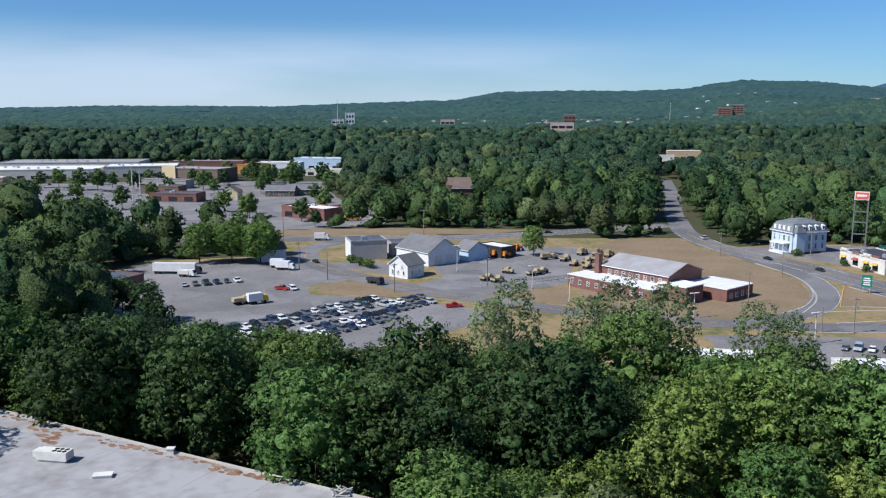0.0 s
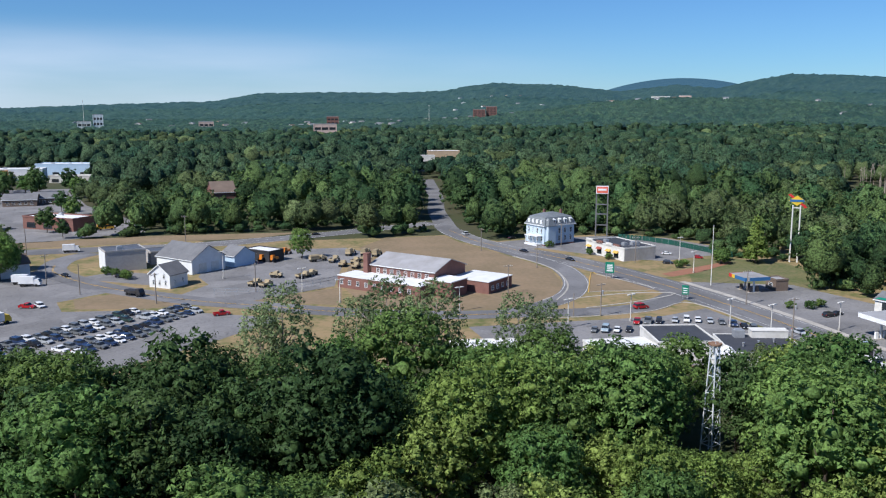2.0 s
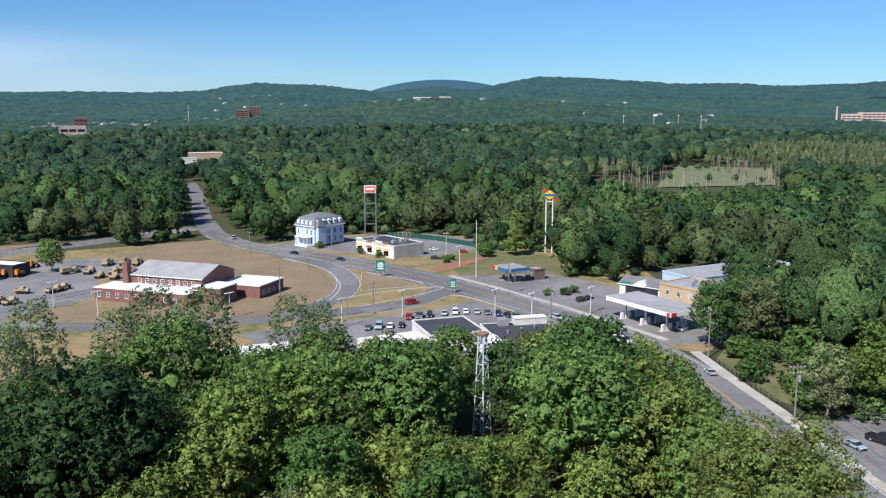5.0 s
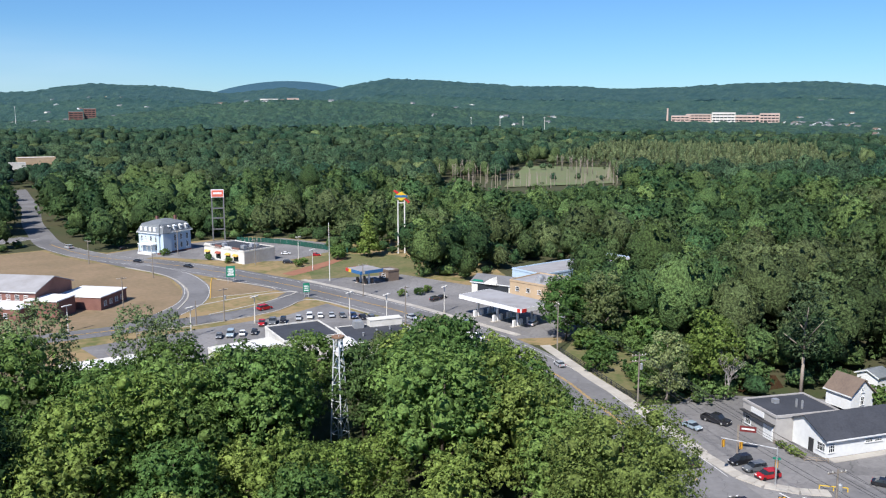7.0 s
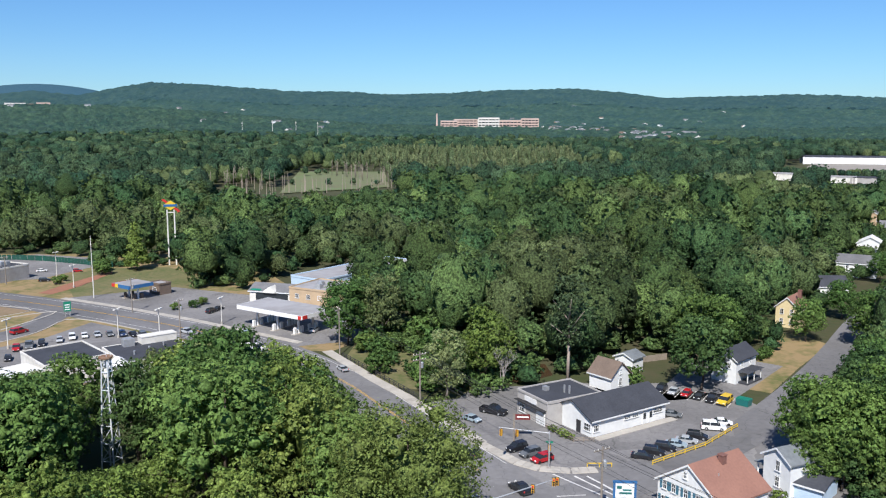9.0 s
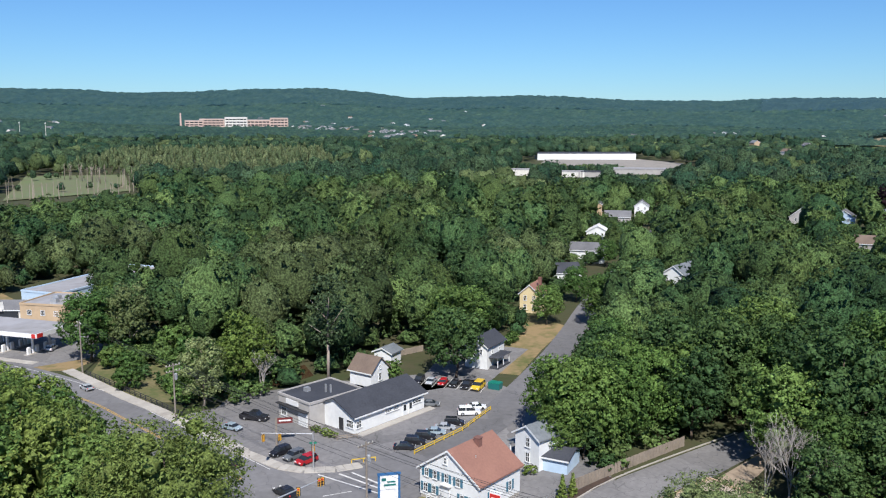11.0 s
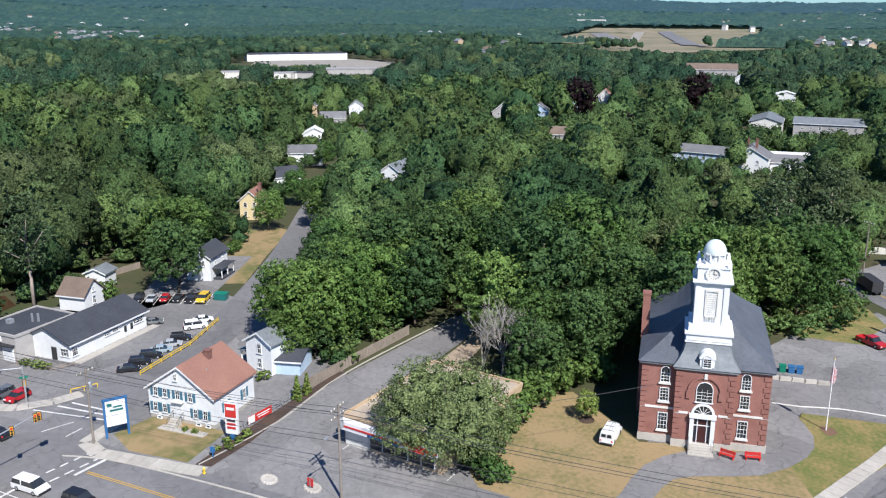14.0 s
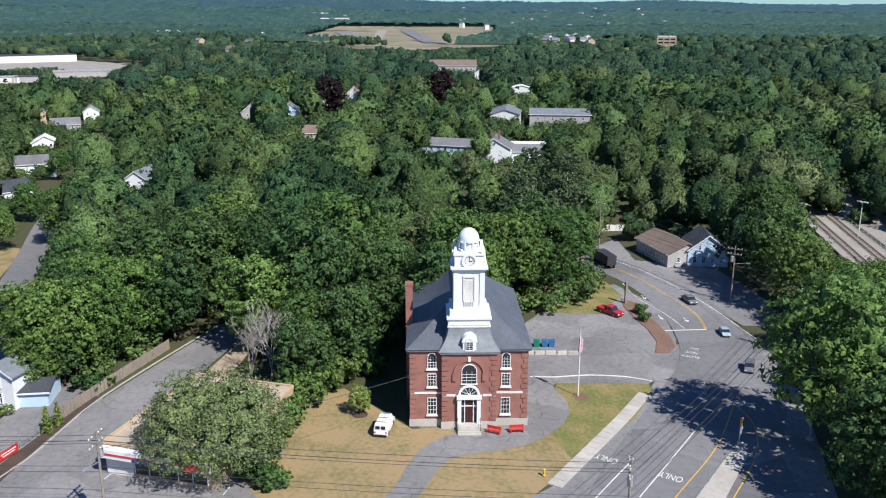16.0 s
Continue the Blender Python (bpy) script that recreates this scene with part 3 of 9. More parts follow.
def window(parent, m, w, h, arched=False, trim=WHITE_PAINT, name="window", shutters=None, bars=True):
    """A window whose foot stands at m, facing -y: a frame with a pane behind it."""
    key = (w, h, arched, trim.name, bars)
    if key not in PANE_CACHE:
        f, p = Geo(), Geo()
        t, b = 0.09, 0.045
        top = h - (w / 2 if arched else 0)
        f.box(-w / 2 + t / 2, 0, 0, t, 0.16, top)
        f.box(w / 2 - t / 2, 0, 0, t, 0.16, top)
        f.box(0, -0.03, -0.1, w + 0.16, 0.24, 0.12)
        p.box(0, 0.03, 0.02, w - 0.06, 0.06, top)
        if arched:
            n = 8
            for i in range(n):
                a, c = math.pi * i / n, math.pi * (i + 1) / n
                r, q = w / 2, w / 2 - t
                f.profile([(r * math.cos(a), top + r * math.sin(a)), (r * math.cos(c), top + r * math.sin(c)), (q * math.cos(c), top + q * math.sin(c)), (q * math.cos(a), top + q * math.sin(a))][::-1], -0.08, 0.08)
            p.profile([(math.cos(math.pi * i / n) * (w / 2 - 0.03), top + math.sin(math.pi * i / n) * (w / 2 - 0.03)) for i in range(n + 1)], 0.0, 0.06)
        else:
            f.box(0, 0, h - t, w, 0.18, t)
        if bars:
            f.box(0, -0.01, top * 0.5, w - t, 0.1, b)
            for u in ((-w / 6, w / 6) if w > 1.0 else (0.0,)):
                f.box(u, -0.005, 0, b * 0.7, 0.09, top)
            for u in ((0.25, 0.75) if h > 1.5 else ()):
                f.box(0, -0.008, top * u, w - t, 0.08, b * 0.7)
        PANE_CACHE[key] = (f.mesh("frame", trim), p.mesh("pane", GLASS))
    fm, pm = PANE_CACHE[key]
    ob = new(name, fm)
    ob.parent, ob.matrix_basis = parent, m
    pane = new("pane", pm)
    pane.parent = ob
    if shutters:
        for s in (-1, 1):
            part("shutter", Geo().box(s * (w / 2 + 0.23), -0.04, 0, 0.4, 0.08, h), shutters, ob, "blue-green louvred shutter")
    return ob


def facing(face, u, z, L, W):
    return {"f": pose(u, 0, z), "r": pose(L / 2, W / 2 + u, z, 0, 0, 90), "l": pose(-L / 2, W / 2 - u, z, 0, 0, -90), "b": pose(-u, W, z, 0, 0, 180)}[face]


def glaze(parent, L, W, spec, shutters=None):
    """spec: rows of face, number, foot height, width, height."""
    for face, count, z, w, h in spec:
        span = L if face in "fb" else W
        for i in range(count):
            window(parent, facing(face, span * ((i + 0.5) / count - 0.5) * 0.88, z, L, W), w, h, shutters=shutters)


def gable(name, x, y, rz, L, W, eave, apex, wall, roof, label, category="house", ridge="y", spec=(), chimney=None, z=0.0, shutters=None, over=0.4, group="", base=0.0):
    """A house with a pitched roof. Its front (facing -y of its own axes) is centred on x, y; it is W deep."""
    ob = thing(name, pose(x, y, z, 0, 0, rz), label, category, group)
    g, r = Geo(), Geo()
    th = 0.2
    if ridge == "y":
        g.profile([(-L / 2, base), (L / 2, base), (L / 2, eave), (0, apex), (-L / 2, eave)], 0, W)
        k = (apex - eave) / (L / 2)
        for s in (-1, 1):
            a = [(0, apex + th), (0, apex), (s * (L / 2 + over), eave - k * over), (s * (L / 2 + over), eave - k * over + th)]
            r.profile(a if s < 0 else a[::-1], -over, W + over)
    else:
        g.side([(0, base), (W, base), (W, eave), (W / 2, apex), (0, eave)], -L / 2, L / 2)
        k = (apex - eave) / (W / 2)
        for s in (-1, 1):
            e = W / 2 + s * (W / 2 + over)
            a = [(W / 2, apex), (W / 2, apex + th), (e, eave - k * over + th), (e, eave - k * over)]
            r.side(a if s < 0 else a[::-1], -L / 2 - over, L / 2 + over)
    part("wall", g, wall, ob)
    part("roof", r, roof, ob)
    if ridge == "y":
        for yy in (-over - 0.02, W + over - 0.06):
            f = Geo()
            for s in (-1, 1):
                a = [(0, apex + th - 0.02), (0, apex - 0.1), (s * (L / 2 + over), eave - k * over - 0.1), (s * (L / 2 + over), eave - k * over + th - 0.02)]
                f.profile(a if s < 0 else a[::-1], yy, yy + 0.08)
            part("fascia", f, WHITE_PAINT, ob)
    else:
        for yy in (-over - 0.05, W + over - 0.03):
            part("fascia", Geo().box(0, yy + 0.04, eave - k * over - 0.06, L + 2 * over, 0.08, 0.24), WHITE_PAINT, ob)
    if base > 0:
        part("foundation", Geo().box(0, W / 2, 0, L - 0.1, W - 0.1, base), CONCRETE, ob)
    glaze(ob, L, W, spec, shutters)
    if chimney:
        cx, cy, top = chimney
        part("chimney", Geo().box(cx, cy, apex - 2.4, 0.8, 0.8, top - apex + 2.4).box(cx, cy, top, 0.95, 0.95, 0.15), BRICK, ob, "red brick chimney")
    c, s = math.cos(radians(rz)), math.sin(radians(rz))
    far = math.hypot(x, y) > 230
    spot(x - s * W / 2, y + c * W / 2, max(L, W) * (0.5 if far else 0.62) + (0.5 if far else 2))
    VIEWS.append((x, y, max(L, W) * (0.42 if far else 0.5), eave * (0.55 if math.hypot(x, y) < 230 else 0.95) + z))
    return ob


def flat_house(name, x, y, rz, L, W, h, wall, roof, label, category="building", spec=(), z=0.0, units=0, parapet=0.35, trim=None, show=True):
    """A flat-roofed building; the same axes as gable()."""
    ob = thing(name, pose(x, y, z, 0, 0, rz), label, category)
    part("wall", Geo().box(0, W / 2, 0, L, W, h), wall, ob)
    part("roof", Geo().box(0, W / 2, h, L - 0.3, W - 0.3, 0.06), roof, ob)
    g = Geo()
    for bx, by, sx, sy in ((0, 0, L + 0.1, 0.3), (0, W, L + 0.1, 0.3), (-L / 2, W / 2, 0.3, W - 0.35), (L / 2, W / 2, 0.3, W - 0.35)):
        g.box(bx, by, h - 0.15, sx, sy, parapet + 0.15)
    part("parapet", g, trim or wall, ob)
    rg = random.Random(int(x * 10))
    for _ in range(units):
        ux, uy = rg.uniform(-0.35, 0.35) * L, rg.uniform(0.2, 0.8) * W
        part("roof_unit", Geo().box(ux, uy, h + 0.06, 1.8, 1.4, 1.0).box(ux, uy, h + 1.06, 1.2, 1.0, 0.2), STEEL, ob, "grey metal rooftop unit")
    glaze(ob, L, W, spec)
    c, s = math.cos(radians(rz)), math.sin(radians(rz))
    spot(x - s * W / 2, y + c * W / 2, max(L, W) * 0.58 + 1)
    if show:
        VIEWS.append((x - s * W * 0.4, y + c * W * 0.4, max(L, W) * 0.45, h * 0.8 + z))
    return ob


# ---------- the brick hall with its clock tower ----------
HALL_BRICK = mat("hall_brick", (0.315, 0.150, 0.118), (0.225, 0.100, 0.080), 0.9, 7.0, 0.6, 0.012)


def brick_hall():
    ob = thing("brick_hall", pose(96.1, -33.1, 0, 0, 0, -106), "red brick town hall with slate roof and white wooden clock tower", "hall")
    L, B, D, E = 15.2, 7.0, 24.0, 10.5
    wall = Geo().box(0, 0.8 + D / 2, 1.0, L, D, E - 1.0).box(0, 0.6, 1.0, B, 1.2, E - 1.1)
    part("wall", wall, HALL_BRICK, ob)
    part("foundation", Geo().box(0, 0.8 + D / 2, 0, L + 0.2, D + 0.2, 1.0).box(0, 0.58, 0, B + 0.2, 1.3, 1.0), CONCRETE, ob, "grey granite foundation")
    for x, y, w in ((-5.55, 0.8, 4.1), (5.55, 0.8, 4.1), (-2.6, 0, 1.7), (2.6, 0, 1.7)):
        part("belt_course", Geo().box(x, y, 4.55, w, 0.16, 0.28), OLD_WHITE, ob, "pale stone belt course")
    for s in (-1, 1):
        for x, y in ((s * (B / 2 - 0.3), 0), (s * (L / 2 - 0.3), 0.8)):
            for i in range(13):
                part("quoin", Geo().box(x + s * (0.0 if i % 2 else -0.12), y - 0.02, 1.1 + i * 0.7, 0.62 if i % 2 else 0.86, 0.14, 0.55), HALL_BRICK, ob)
    cor = Geo().box(0, 0.8 + D / 2, E, L + 0.7, D + 0.7, 0.3).box(0, 0.45, E - 0.1, B + 0.5, 1.5, 0.3)
    part("cornice", cor, SLATE_LIGHT, ob)

    def bell(w0, d0, y0, w1, d1, y1, z0, z1, n=6, p=1.7):
        """A hipped roof whose slopes sweep out towards the eaves."""
        g, rings = Geo(), []
        for i in range(n + 1):
            t = i / n
            k = 1 - (1 - t) ** p
            w, d, yc = w0 + (w1 - w0) * k, d0 + (d1 - d0) * k, y0 + (y1 - y0) * k
            rings.append([(-w / 2, yc - d / 2, z0 + (z1 - z0) * t), (w / 2, yc - d / 2, z0 + (z1 - z0) * t), (w / 2, yc + d / 2, z0 + (z1 - z0) * t), (-w / 2, yc + d / 2, z0 + (z1 - z0) * t)])
        v = [q for ring in rings for q in ring]
        f = [(3, 2, 1, 0), tuple(4 * n + i for i in range(4))]
        for k in range(n):
            f += [(4 * k + i, 4 * k + (i + 1) % 4, 4 * k + 4 + (i + 1) % 4, 4 * k + 4 + i) for i in range(4)]
        return g.add(v, f)

    part("roof", bell(L + 1.0, D + 1.0, 0.8 + D / 2, 3.4, 12.0, 14.6, E + 0.3, 16.0, 7, 1.35), SLATE, ob, "dark slate hipped roof")
    part("porch_roof", bell(B + 0.9, 7.0, 3.1, 5.2, 5.3, 4.0, E + 0.2, 13.7, 7, 2.1), SLATE_LIGHT, ob, "pale slate roof of the front bay")
    tower = new("tower", Geo().box(0, 4.0, 13.5, 5.3, 5.3, 1.0).box(0, 4.0, 13.45, 5.5, 5.5, 0.18).box(0, 4.0, 14.5, 5.7, 5.7, 0.3).box(0, 4.0, 14.8, 4.9, 4.9, 0.8).mesh("tower", WHITE_PAINT))
    tower.parent = ob
    tagged(tower, "white painted wooden clock tower")
    shaft = Geo().box(0, 4.0, 15.6, 3.7, 3.7, 5.2)
    for sx in (-1, 1):
        for sy in (-1, 1):
            shaft.box(sx * 1.65, 4.0 + sy * 1.65, 15.6, 0.65, 0.65, 5.1)
    part("belfry", shaft, WHITE_PAINT, tower)
    for a in range(4):
        m = pose(0, 4.0, 0) @ pose(0, 0, 0, 0, 0, 90 * a)
        lou = Geo()
        for i in range(10):
            lou.box(0, -1.84, 16.9 + i * 0.27, 1.2, 0.1, 0.17, m)
        lou.box(-0.7, -1.9, 16.7, 0.16, 0.16, 3.2, m).box(0.7, -1.9, 16.7, 0.16, 0.16, 3.2, m).box(0, -1.9, 19.8, 1.6, 0.2, 0.25, m)
        for i in range(5):
            lou.box(-0.56 + i * 0.28, -1.98, 16.1, 0.12, 0.12, 0.6, m)
        part("louvre", lou, OLD_WHITE, tower, "white louvred belfry opening")
    part("tower_cornice", Geo().box(0, 4.0, 20.7, 4.3, 4.3, 0.25).box(0, 4.0, 20.95, 4.7, 4.7, 0.25).box(0, 4.0, 21.2, 3.7, 3.7, 1.5).box(0, 4.0, 22.7, 4.0, 4.0, 0.22), WHITE_PAINT, tower)
    for a in range(4):
        m = pose(0, 4.0, 0) @ pose(0, 0, 0, 0, 0, 90 * a)
        part("clock", Geo().add([(0.68 * math.cos(2 * math.pi * i / 20), -1.98, 22.0 + 0.68 * math.sin(2 * math.pi * i / 20)) for i in range(20)], [tuple(range(20))], m), OLD_WHITE, tower, "round pale clock face")
        rim = Geo()
        for i in range(20):
            p, q = 2 * math.pi * i / 20, 2 * math.pi * (i + 1) / 20
            rim.profile([(r * math.cos(t), 22.0 + r * math.sin(t)) for r, t in ((0.68, p), (0.95, p), (0.95, q), (0.68, q))], -2.1, -1.85, m)
        part("clock_surround", rim, WHITE_PAINT, tower)
        hand = Geo().box(0, -2.03, 22.0, 0.06, 0.03, 0.55, m).box(0.2, -2.03, 21.97, 0.4, 0.03, 0.06, m)
        part("clock_pointer", hand, DARK_STEEL, tower)
        for i in range(12):
            t = 2 * math.pi * i / 12
            part("hour_mark", Geo().box(0.56 * math.cos(t), -2.02, 22.0 + 0.56 * math.sin(t) - 0.05, 0.06, 0.03, 0.1, m), DARK_STEEL, tower)
    for s in (-1, 1):
        for t in (-1, 1):
            part("scroll", Geo().box(s * 1.75, 4.0 + t * 1.75, 22.9, 0.55, 0.55, 0.9, top=0.45), WHITE_PAINT, tower)
    part("drum", Geo().turned([(1.45, 22.9), (1.45, 23.2), (1.25, 23.3), (1.25, 24.1), (1.5, 24.15), (1.5, 24.3)], 0, 4.0, 8), WHITE_PAINT, tower)
    for i in range(8):
        a = 2 * math.pi * (i + 0.5) / 8
        part("drum_pilaster", Geo().box(1.28 * math.cos(a), 4.0 + 1.28 * math.sin(a), 23.25, 0.2, 0.2, 0.9), WHITE_PAINT, tower)
    part("dome", Geo().turned([(1.35, 24.3)] + [(1.35 * math.cos(a), 24.3 + 1.55 * math.sin(a)) for a in np.linspace(0.05, 1.5, 9)], 0, 4.0, 20), mat("dome_paint", (0.66, 0.72, 0.70), (0.56, 0.63, 0.61), 0.55, 1.5, 0.4), tower, "white rounded dome", smooth=True)
    # dormer in the front slope
    dorm = Geo().box(0, 0.95, 10.85, 1.7, 2.2, 1.15).profile([(0.98 * math.cos(a), 12.0 + 0.9 * math.sin(a)) for a in np.linspace(0, math.pi, 13)], -0.25, 2.3)
    part("dormer", dorm, WHITE_PAINT, ob)
    window(ob, pose(0, -0.24, 10.95), 1.0, 1.6, True)
    # openings
    for s in (-1, 1):
        window(ob, pose(s * 4.75, 0.76, 8.15), 1.15, 2.1, True)
        window(ob, pose(s * 4.75, 0.76, 5.65), 1.15, 1.75)
        window(ob, pose(s * 4.75, 0.76, 1.75), 1.2, 2.3)
        for i in range(5):
            for z, h in ((5.65, 1.8), (1.75, 2.2)):
                window(ob, facing("l" if s < 0 else "r", (i - 2) * 4.4, z, L, D + 1.6), 1.15, h)
        for z in (5.55, 8.05, 1.65):
            part("sill", Geo().box(s * 4.75, 0.7, z - 0.18, 1.5, 0.3, 0.16), OLD_WHITE, ob)
    arch = Geo()
    for i in range(12):
        a, c = math.pi * i / 12, math.pi * (i + 1) / 12
        arch.profile([(r * math.cos(t), 7.7 + r * math.sin(t)) for r, t in ((1.75, a), (2.05, a), (2.05, c), (1.75, c))], -0.18, 0.02)
    arch.box(1.9, -0.08, 6.7, 0.5, 0.24, 1.0).box(-1.9, -0.08, 6.7, 0.5, 0.24, 1.0)
    part("brick_arch", arch, HALL_BRICK, ob, "moulded brick arch")
    part("keystone", Geo().box(0, -0.12, 9.4, 0.35, 0.3, 0.6), OLD_WHITE, ob)
    window(ob, pose(0, -0.05, 6.3), 2.0, 2.7, True)
    sur = Geo().box(-1.25, -0.2, 0.9, 0.5, 0.5, 3.6).box(1.25, -0.2, 0.9, 0.5, 0.5, 3.6).box(0, -0.25, 4.3, 3.2, 0.7, 0.45)
    part("door_surround", sur, WHITE_PAINT, ob)
    fan = Geo().profile([(1.15 * math.cos(a), 4.75 + 1.15 * math.sin(a)) for a in np.linspace(0, math.pi, 11)], -0.06, 0.0)
    part("fanlight", fan, GLASS, ob)
    fr = Geo()
    for i in range(10):
        a, c = math.pi * i / 10, math.pi * (i + 1) / 10
        fr.profile([(r * math.cos(t), 4.75 + r * math.sin(t)) for r, t in ((1.1, a), (1.4, a), (1.4, c), (1.1, c))], -0.2, 0.0)
    for a in (0.5, 1.05, 1.57, 2.1, 2.65):
        fr.rod((0, -0.09, 4.75), (1.15 * math.cos(a), -0.09, 4.75 + 1.15 * math.sin(a)), 0.03, n=4)
    part("fanlight_frame", fr, WHITE_PAINT, ob)
    door = part("door", Geo().box(0, -0.06, 0.95, 1.9, 0.12, 3.3), mat("dark_door", (0.06, 0.02, 0.018), rough=0.5), ob, "dark red double door")
    part("side_light", Geo().box(-0.8, -0.14, 1.2, 0.3, 0.08, 2.9).box(0.8, -0.14, 1.2, 0.3, 0.08, 2.9), GLASS, door)
    part("mullion", Geo().box(-0.56, -0.15, 0.95, 0.1, 0.1, 3.3).box(0.56, -0.15, 0.95, 0.1, 0.1, 3.3).box(0, -0.15, 3.2, 2.0, 0.1, 0.12), WHITE_PAINT, door)
    for i in range(5):
        part("step", Geo().box(0, -0.25 - (5 - i) * 0.17, i * 0.18, 3.0, 0.6 + (4 - i) * 0.34, 0.18), CONCRETE, ob, "pale granite step")
    for s in (-1, 1):
        rail = Geo()
        rail.rod((s * 1.45, -1.5, 0.9), (s * 1.45, -0.2, 1.85), 0.03, n=5).rod((s * 1.45, -1.5, 0), (s * 1.45, -1.5, 0.95), 0.03, n=5).rod((s * 1.45, -0.2, 0.9), (s * 1.45, -0.2, 1.9), 0.03, n=5)
        part("handrail", rail, DARK_STEEL, ob)
    part("chimney", Geo().box(-7.75, 9.5, 0, 0.95, 1.1, 16.6).box(-7.75, 9.5, 16.6, 1.1, 1.25, 0.3), HALL_BRICK, ob, "tall red brick chimney")
    part("snow_guard", Geo().box(-6.0, 3.0, 12.1, 0.08, 0.08, 0.2), DARK_STEEL, ob)
    spot(106, -37, 15)
    return ob


brick_hall()

# ---------- houses and shops round the crossing ----------
SHUTTER = paint("blue_shutter", (0.06, 0.17, 0.24), 0.6)
hs = gable("white_house", 104.1, 33.05, -111.9, 10.3, 9.2, 4.4, 7.9, WHITE_PAINT, RED_SHINGLE, "white clapboard house with a red shingle roof and blue shutters", "house", "y", chimney=(0.9, 5.2, 8.4), base=0.5)
for u in (-4.1, -2.6, 2.3, 3.8):
    window(hs, pose(u, -0.03, 1.1), 0.75, 1.25, shutters=SHUTTER)
for u in (-3.9, -2.4, -0.4, 1.6):
    window(hs, pose(u, -0.03, 3.3), 0.75, 1.2, shutters=SHUTTER)
window(hs, pose(-0.6, -0.03, 5.9), 0.6, 0.9)
for u in (-2.0, 2.2):
    window(hs, facing("r", u, 1.5, 10.3, 9.2), 0.8, 1.4, shutters=SHUTTER)
for u in (-3.6, 2.6, 4.1):
    window(hs, pose(u, -0.03, 0.05), 0.7, 0.4, bars=False)
part("door", Geo().box(-0.35, -0.04, 0.8, 1.0, 0.12, 2.05), WHITE_PAINT, hs, "white panelled front door")
part("door_hood", Geo().box(-0.35, -0.25, 2.95, 1.7, 0.6, 0.14).box(-0.35, -0.15, 3.09, 1.5, 0.4, 0.2, top=0.6), WHITE_PAINT, hs)
for i in range(5):
    part("step", Geo().box(-0.35, -0.9 + i * 0.0 - (4 - i) * 0.14, i * 0.17, 1.5, 1.6 - i * 0.28, 0.17), CONCRETE, hs, "grey concrete step")
for s in (-1, 1):
    rail = Geo()
    for k in range(6):
        rail.rod((-0.35 + s * 0.8, -0.25 - k * 0.28, 0.75 - k * 0.13), (-0.35 + s * 0.8, -0.25 - k * 0.28, 1.7 - k * 0.16), 0.025, n=4)
    rail.rod((-0.35 + s * 0.8, -0.2, 1.7), (-0.35 + s * 0.8, -1.7, 0.9), 0.035, n=4)
    part("handrail", rail, DARK_STEEL, hs, "black iron handrail")
part("vent_pipe", Geo().rod((2.2, 3.0, 6.4), (2.2, 3.0, 6.9), 0.07), STEEL, hs)
structure("path", flat([(103.5, 35.4), (102.4, 35.9), (99.8, 29.3), (100.9, 28.8)], 0.10, 0.1), CONCRETE, "white concrete path in front of a house", "path")

sh = gable("white_shop", 132.6, 52.6, -22.4, 17.2, 9.4, 3.0, 5.2, WHITE_PAINT, DARK_SHINGLE, "long white shop with a dark shingle roof", "shop", "x", over=0.5)
for u, w, h, z in ((-7.7, 1.2, 1.2, 0.9), (-0.6, 1.5, 0.5, 1.7), (1.2, 1.5, 0.5, 1.7), (6.6, 2.3, 0.7, 1.5)):
    window(sh, pose(u, -0.03, z), w, h)
for u in (3.4, 4.9):
    part("door", Geo().box(u, -0.05, 0.05, 0.95, 0.12, 2.1), WHITE_PAINT, sh, "white glazed door")
    part("door_pane", Geo().box(u, -0.12, 0.9, 0.6, 0.04, 1.1), GLASS, sh)
window(sh, facing("l", 3.6, 0.9, 17.2, 9.4), 1.7, 1.3)
part("door", Geo().box(-8.65, 3.2, 0.05, 0.12, 1.0, 2.1), DARK_STEEL, sh, "dark glazed door")
structure("walkway", flat([(124.6, 55.6), (141.4, 48.6), (140.8, 47.2), (124.0, 54.2)], 0.12, 0.12), CONCRETE, "pale concrete walk along a shop", "path")
gs = flat_house("grey_garage", 126.5, 68.0, -116, 8.8, 11.5, 4.3, GREY_WALL, DARK_SHINGLE, "grey block garage with a dark flat roof", "garage", parapet=0.25)
part("garage_door", Geo().box(2.6, -0.06, 0.05, 2.4, 0.12, 2.3), WHITE_PAINT, gs, "white sectional garage door")
for i in range(4):
    part("door_panel", Geo().box(2.6, -0.14, 0.1 + i * 0.56, 2.3, 0.04, 0.5), WHITE_PAINT, gs)
part("sign_board", Geo().box(-0.3, -0.12, 3.1, 3.4, 0.15, 0.9), P_WHITE, gs, "white shop sign board")
part("canopy", Geo().box(0, -0.4, 2.75, 8.4, 0.9, 0.12), DARK_STEEL, gs)
window(gs, pose(-2.8, -0.03, 0.7), 1.6, 1.5)
part("roof_unit", Geo().box(-1.5, 4, 4.35, 0.9, 0.9, 0.7).box(1.2, 6, 4.35, 0.25, 0.25, 1.4).box(2.1, 6.4, 4.35, 0.25, 0.25, 1.4), STEEL, gs)

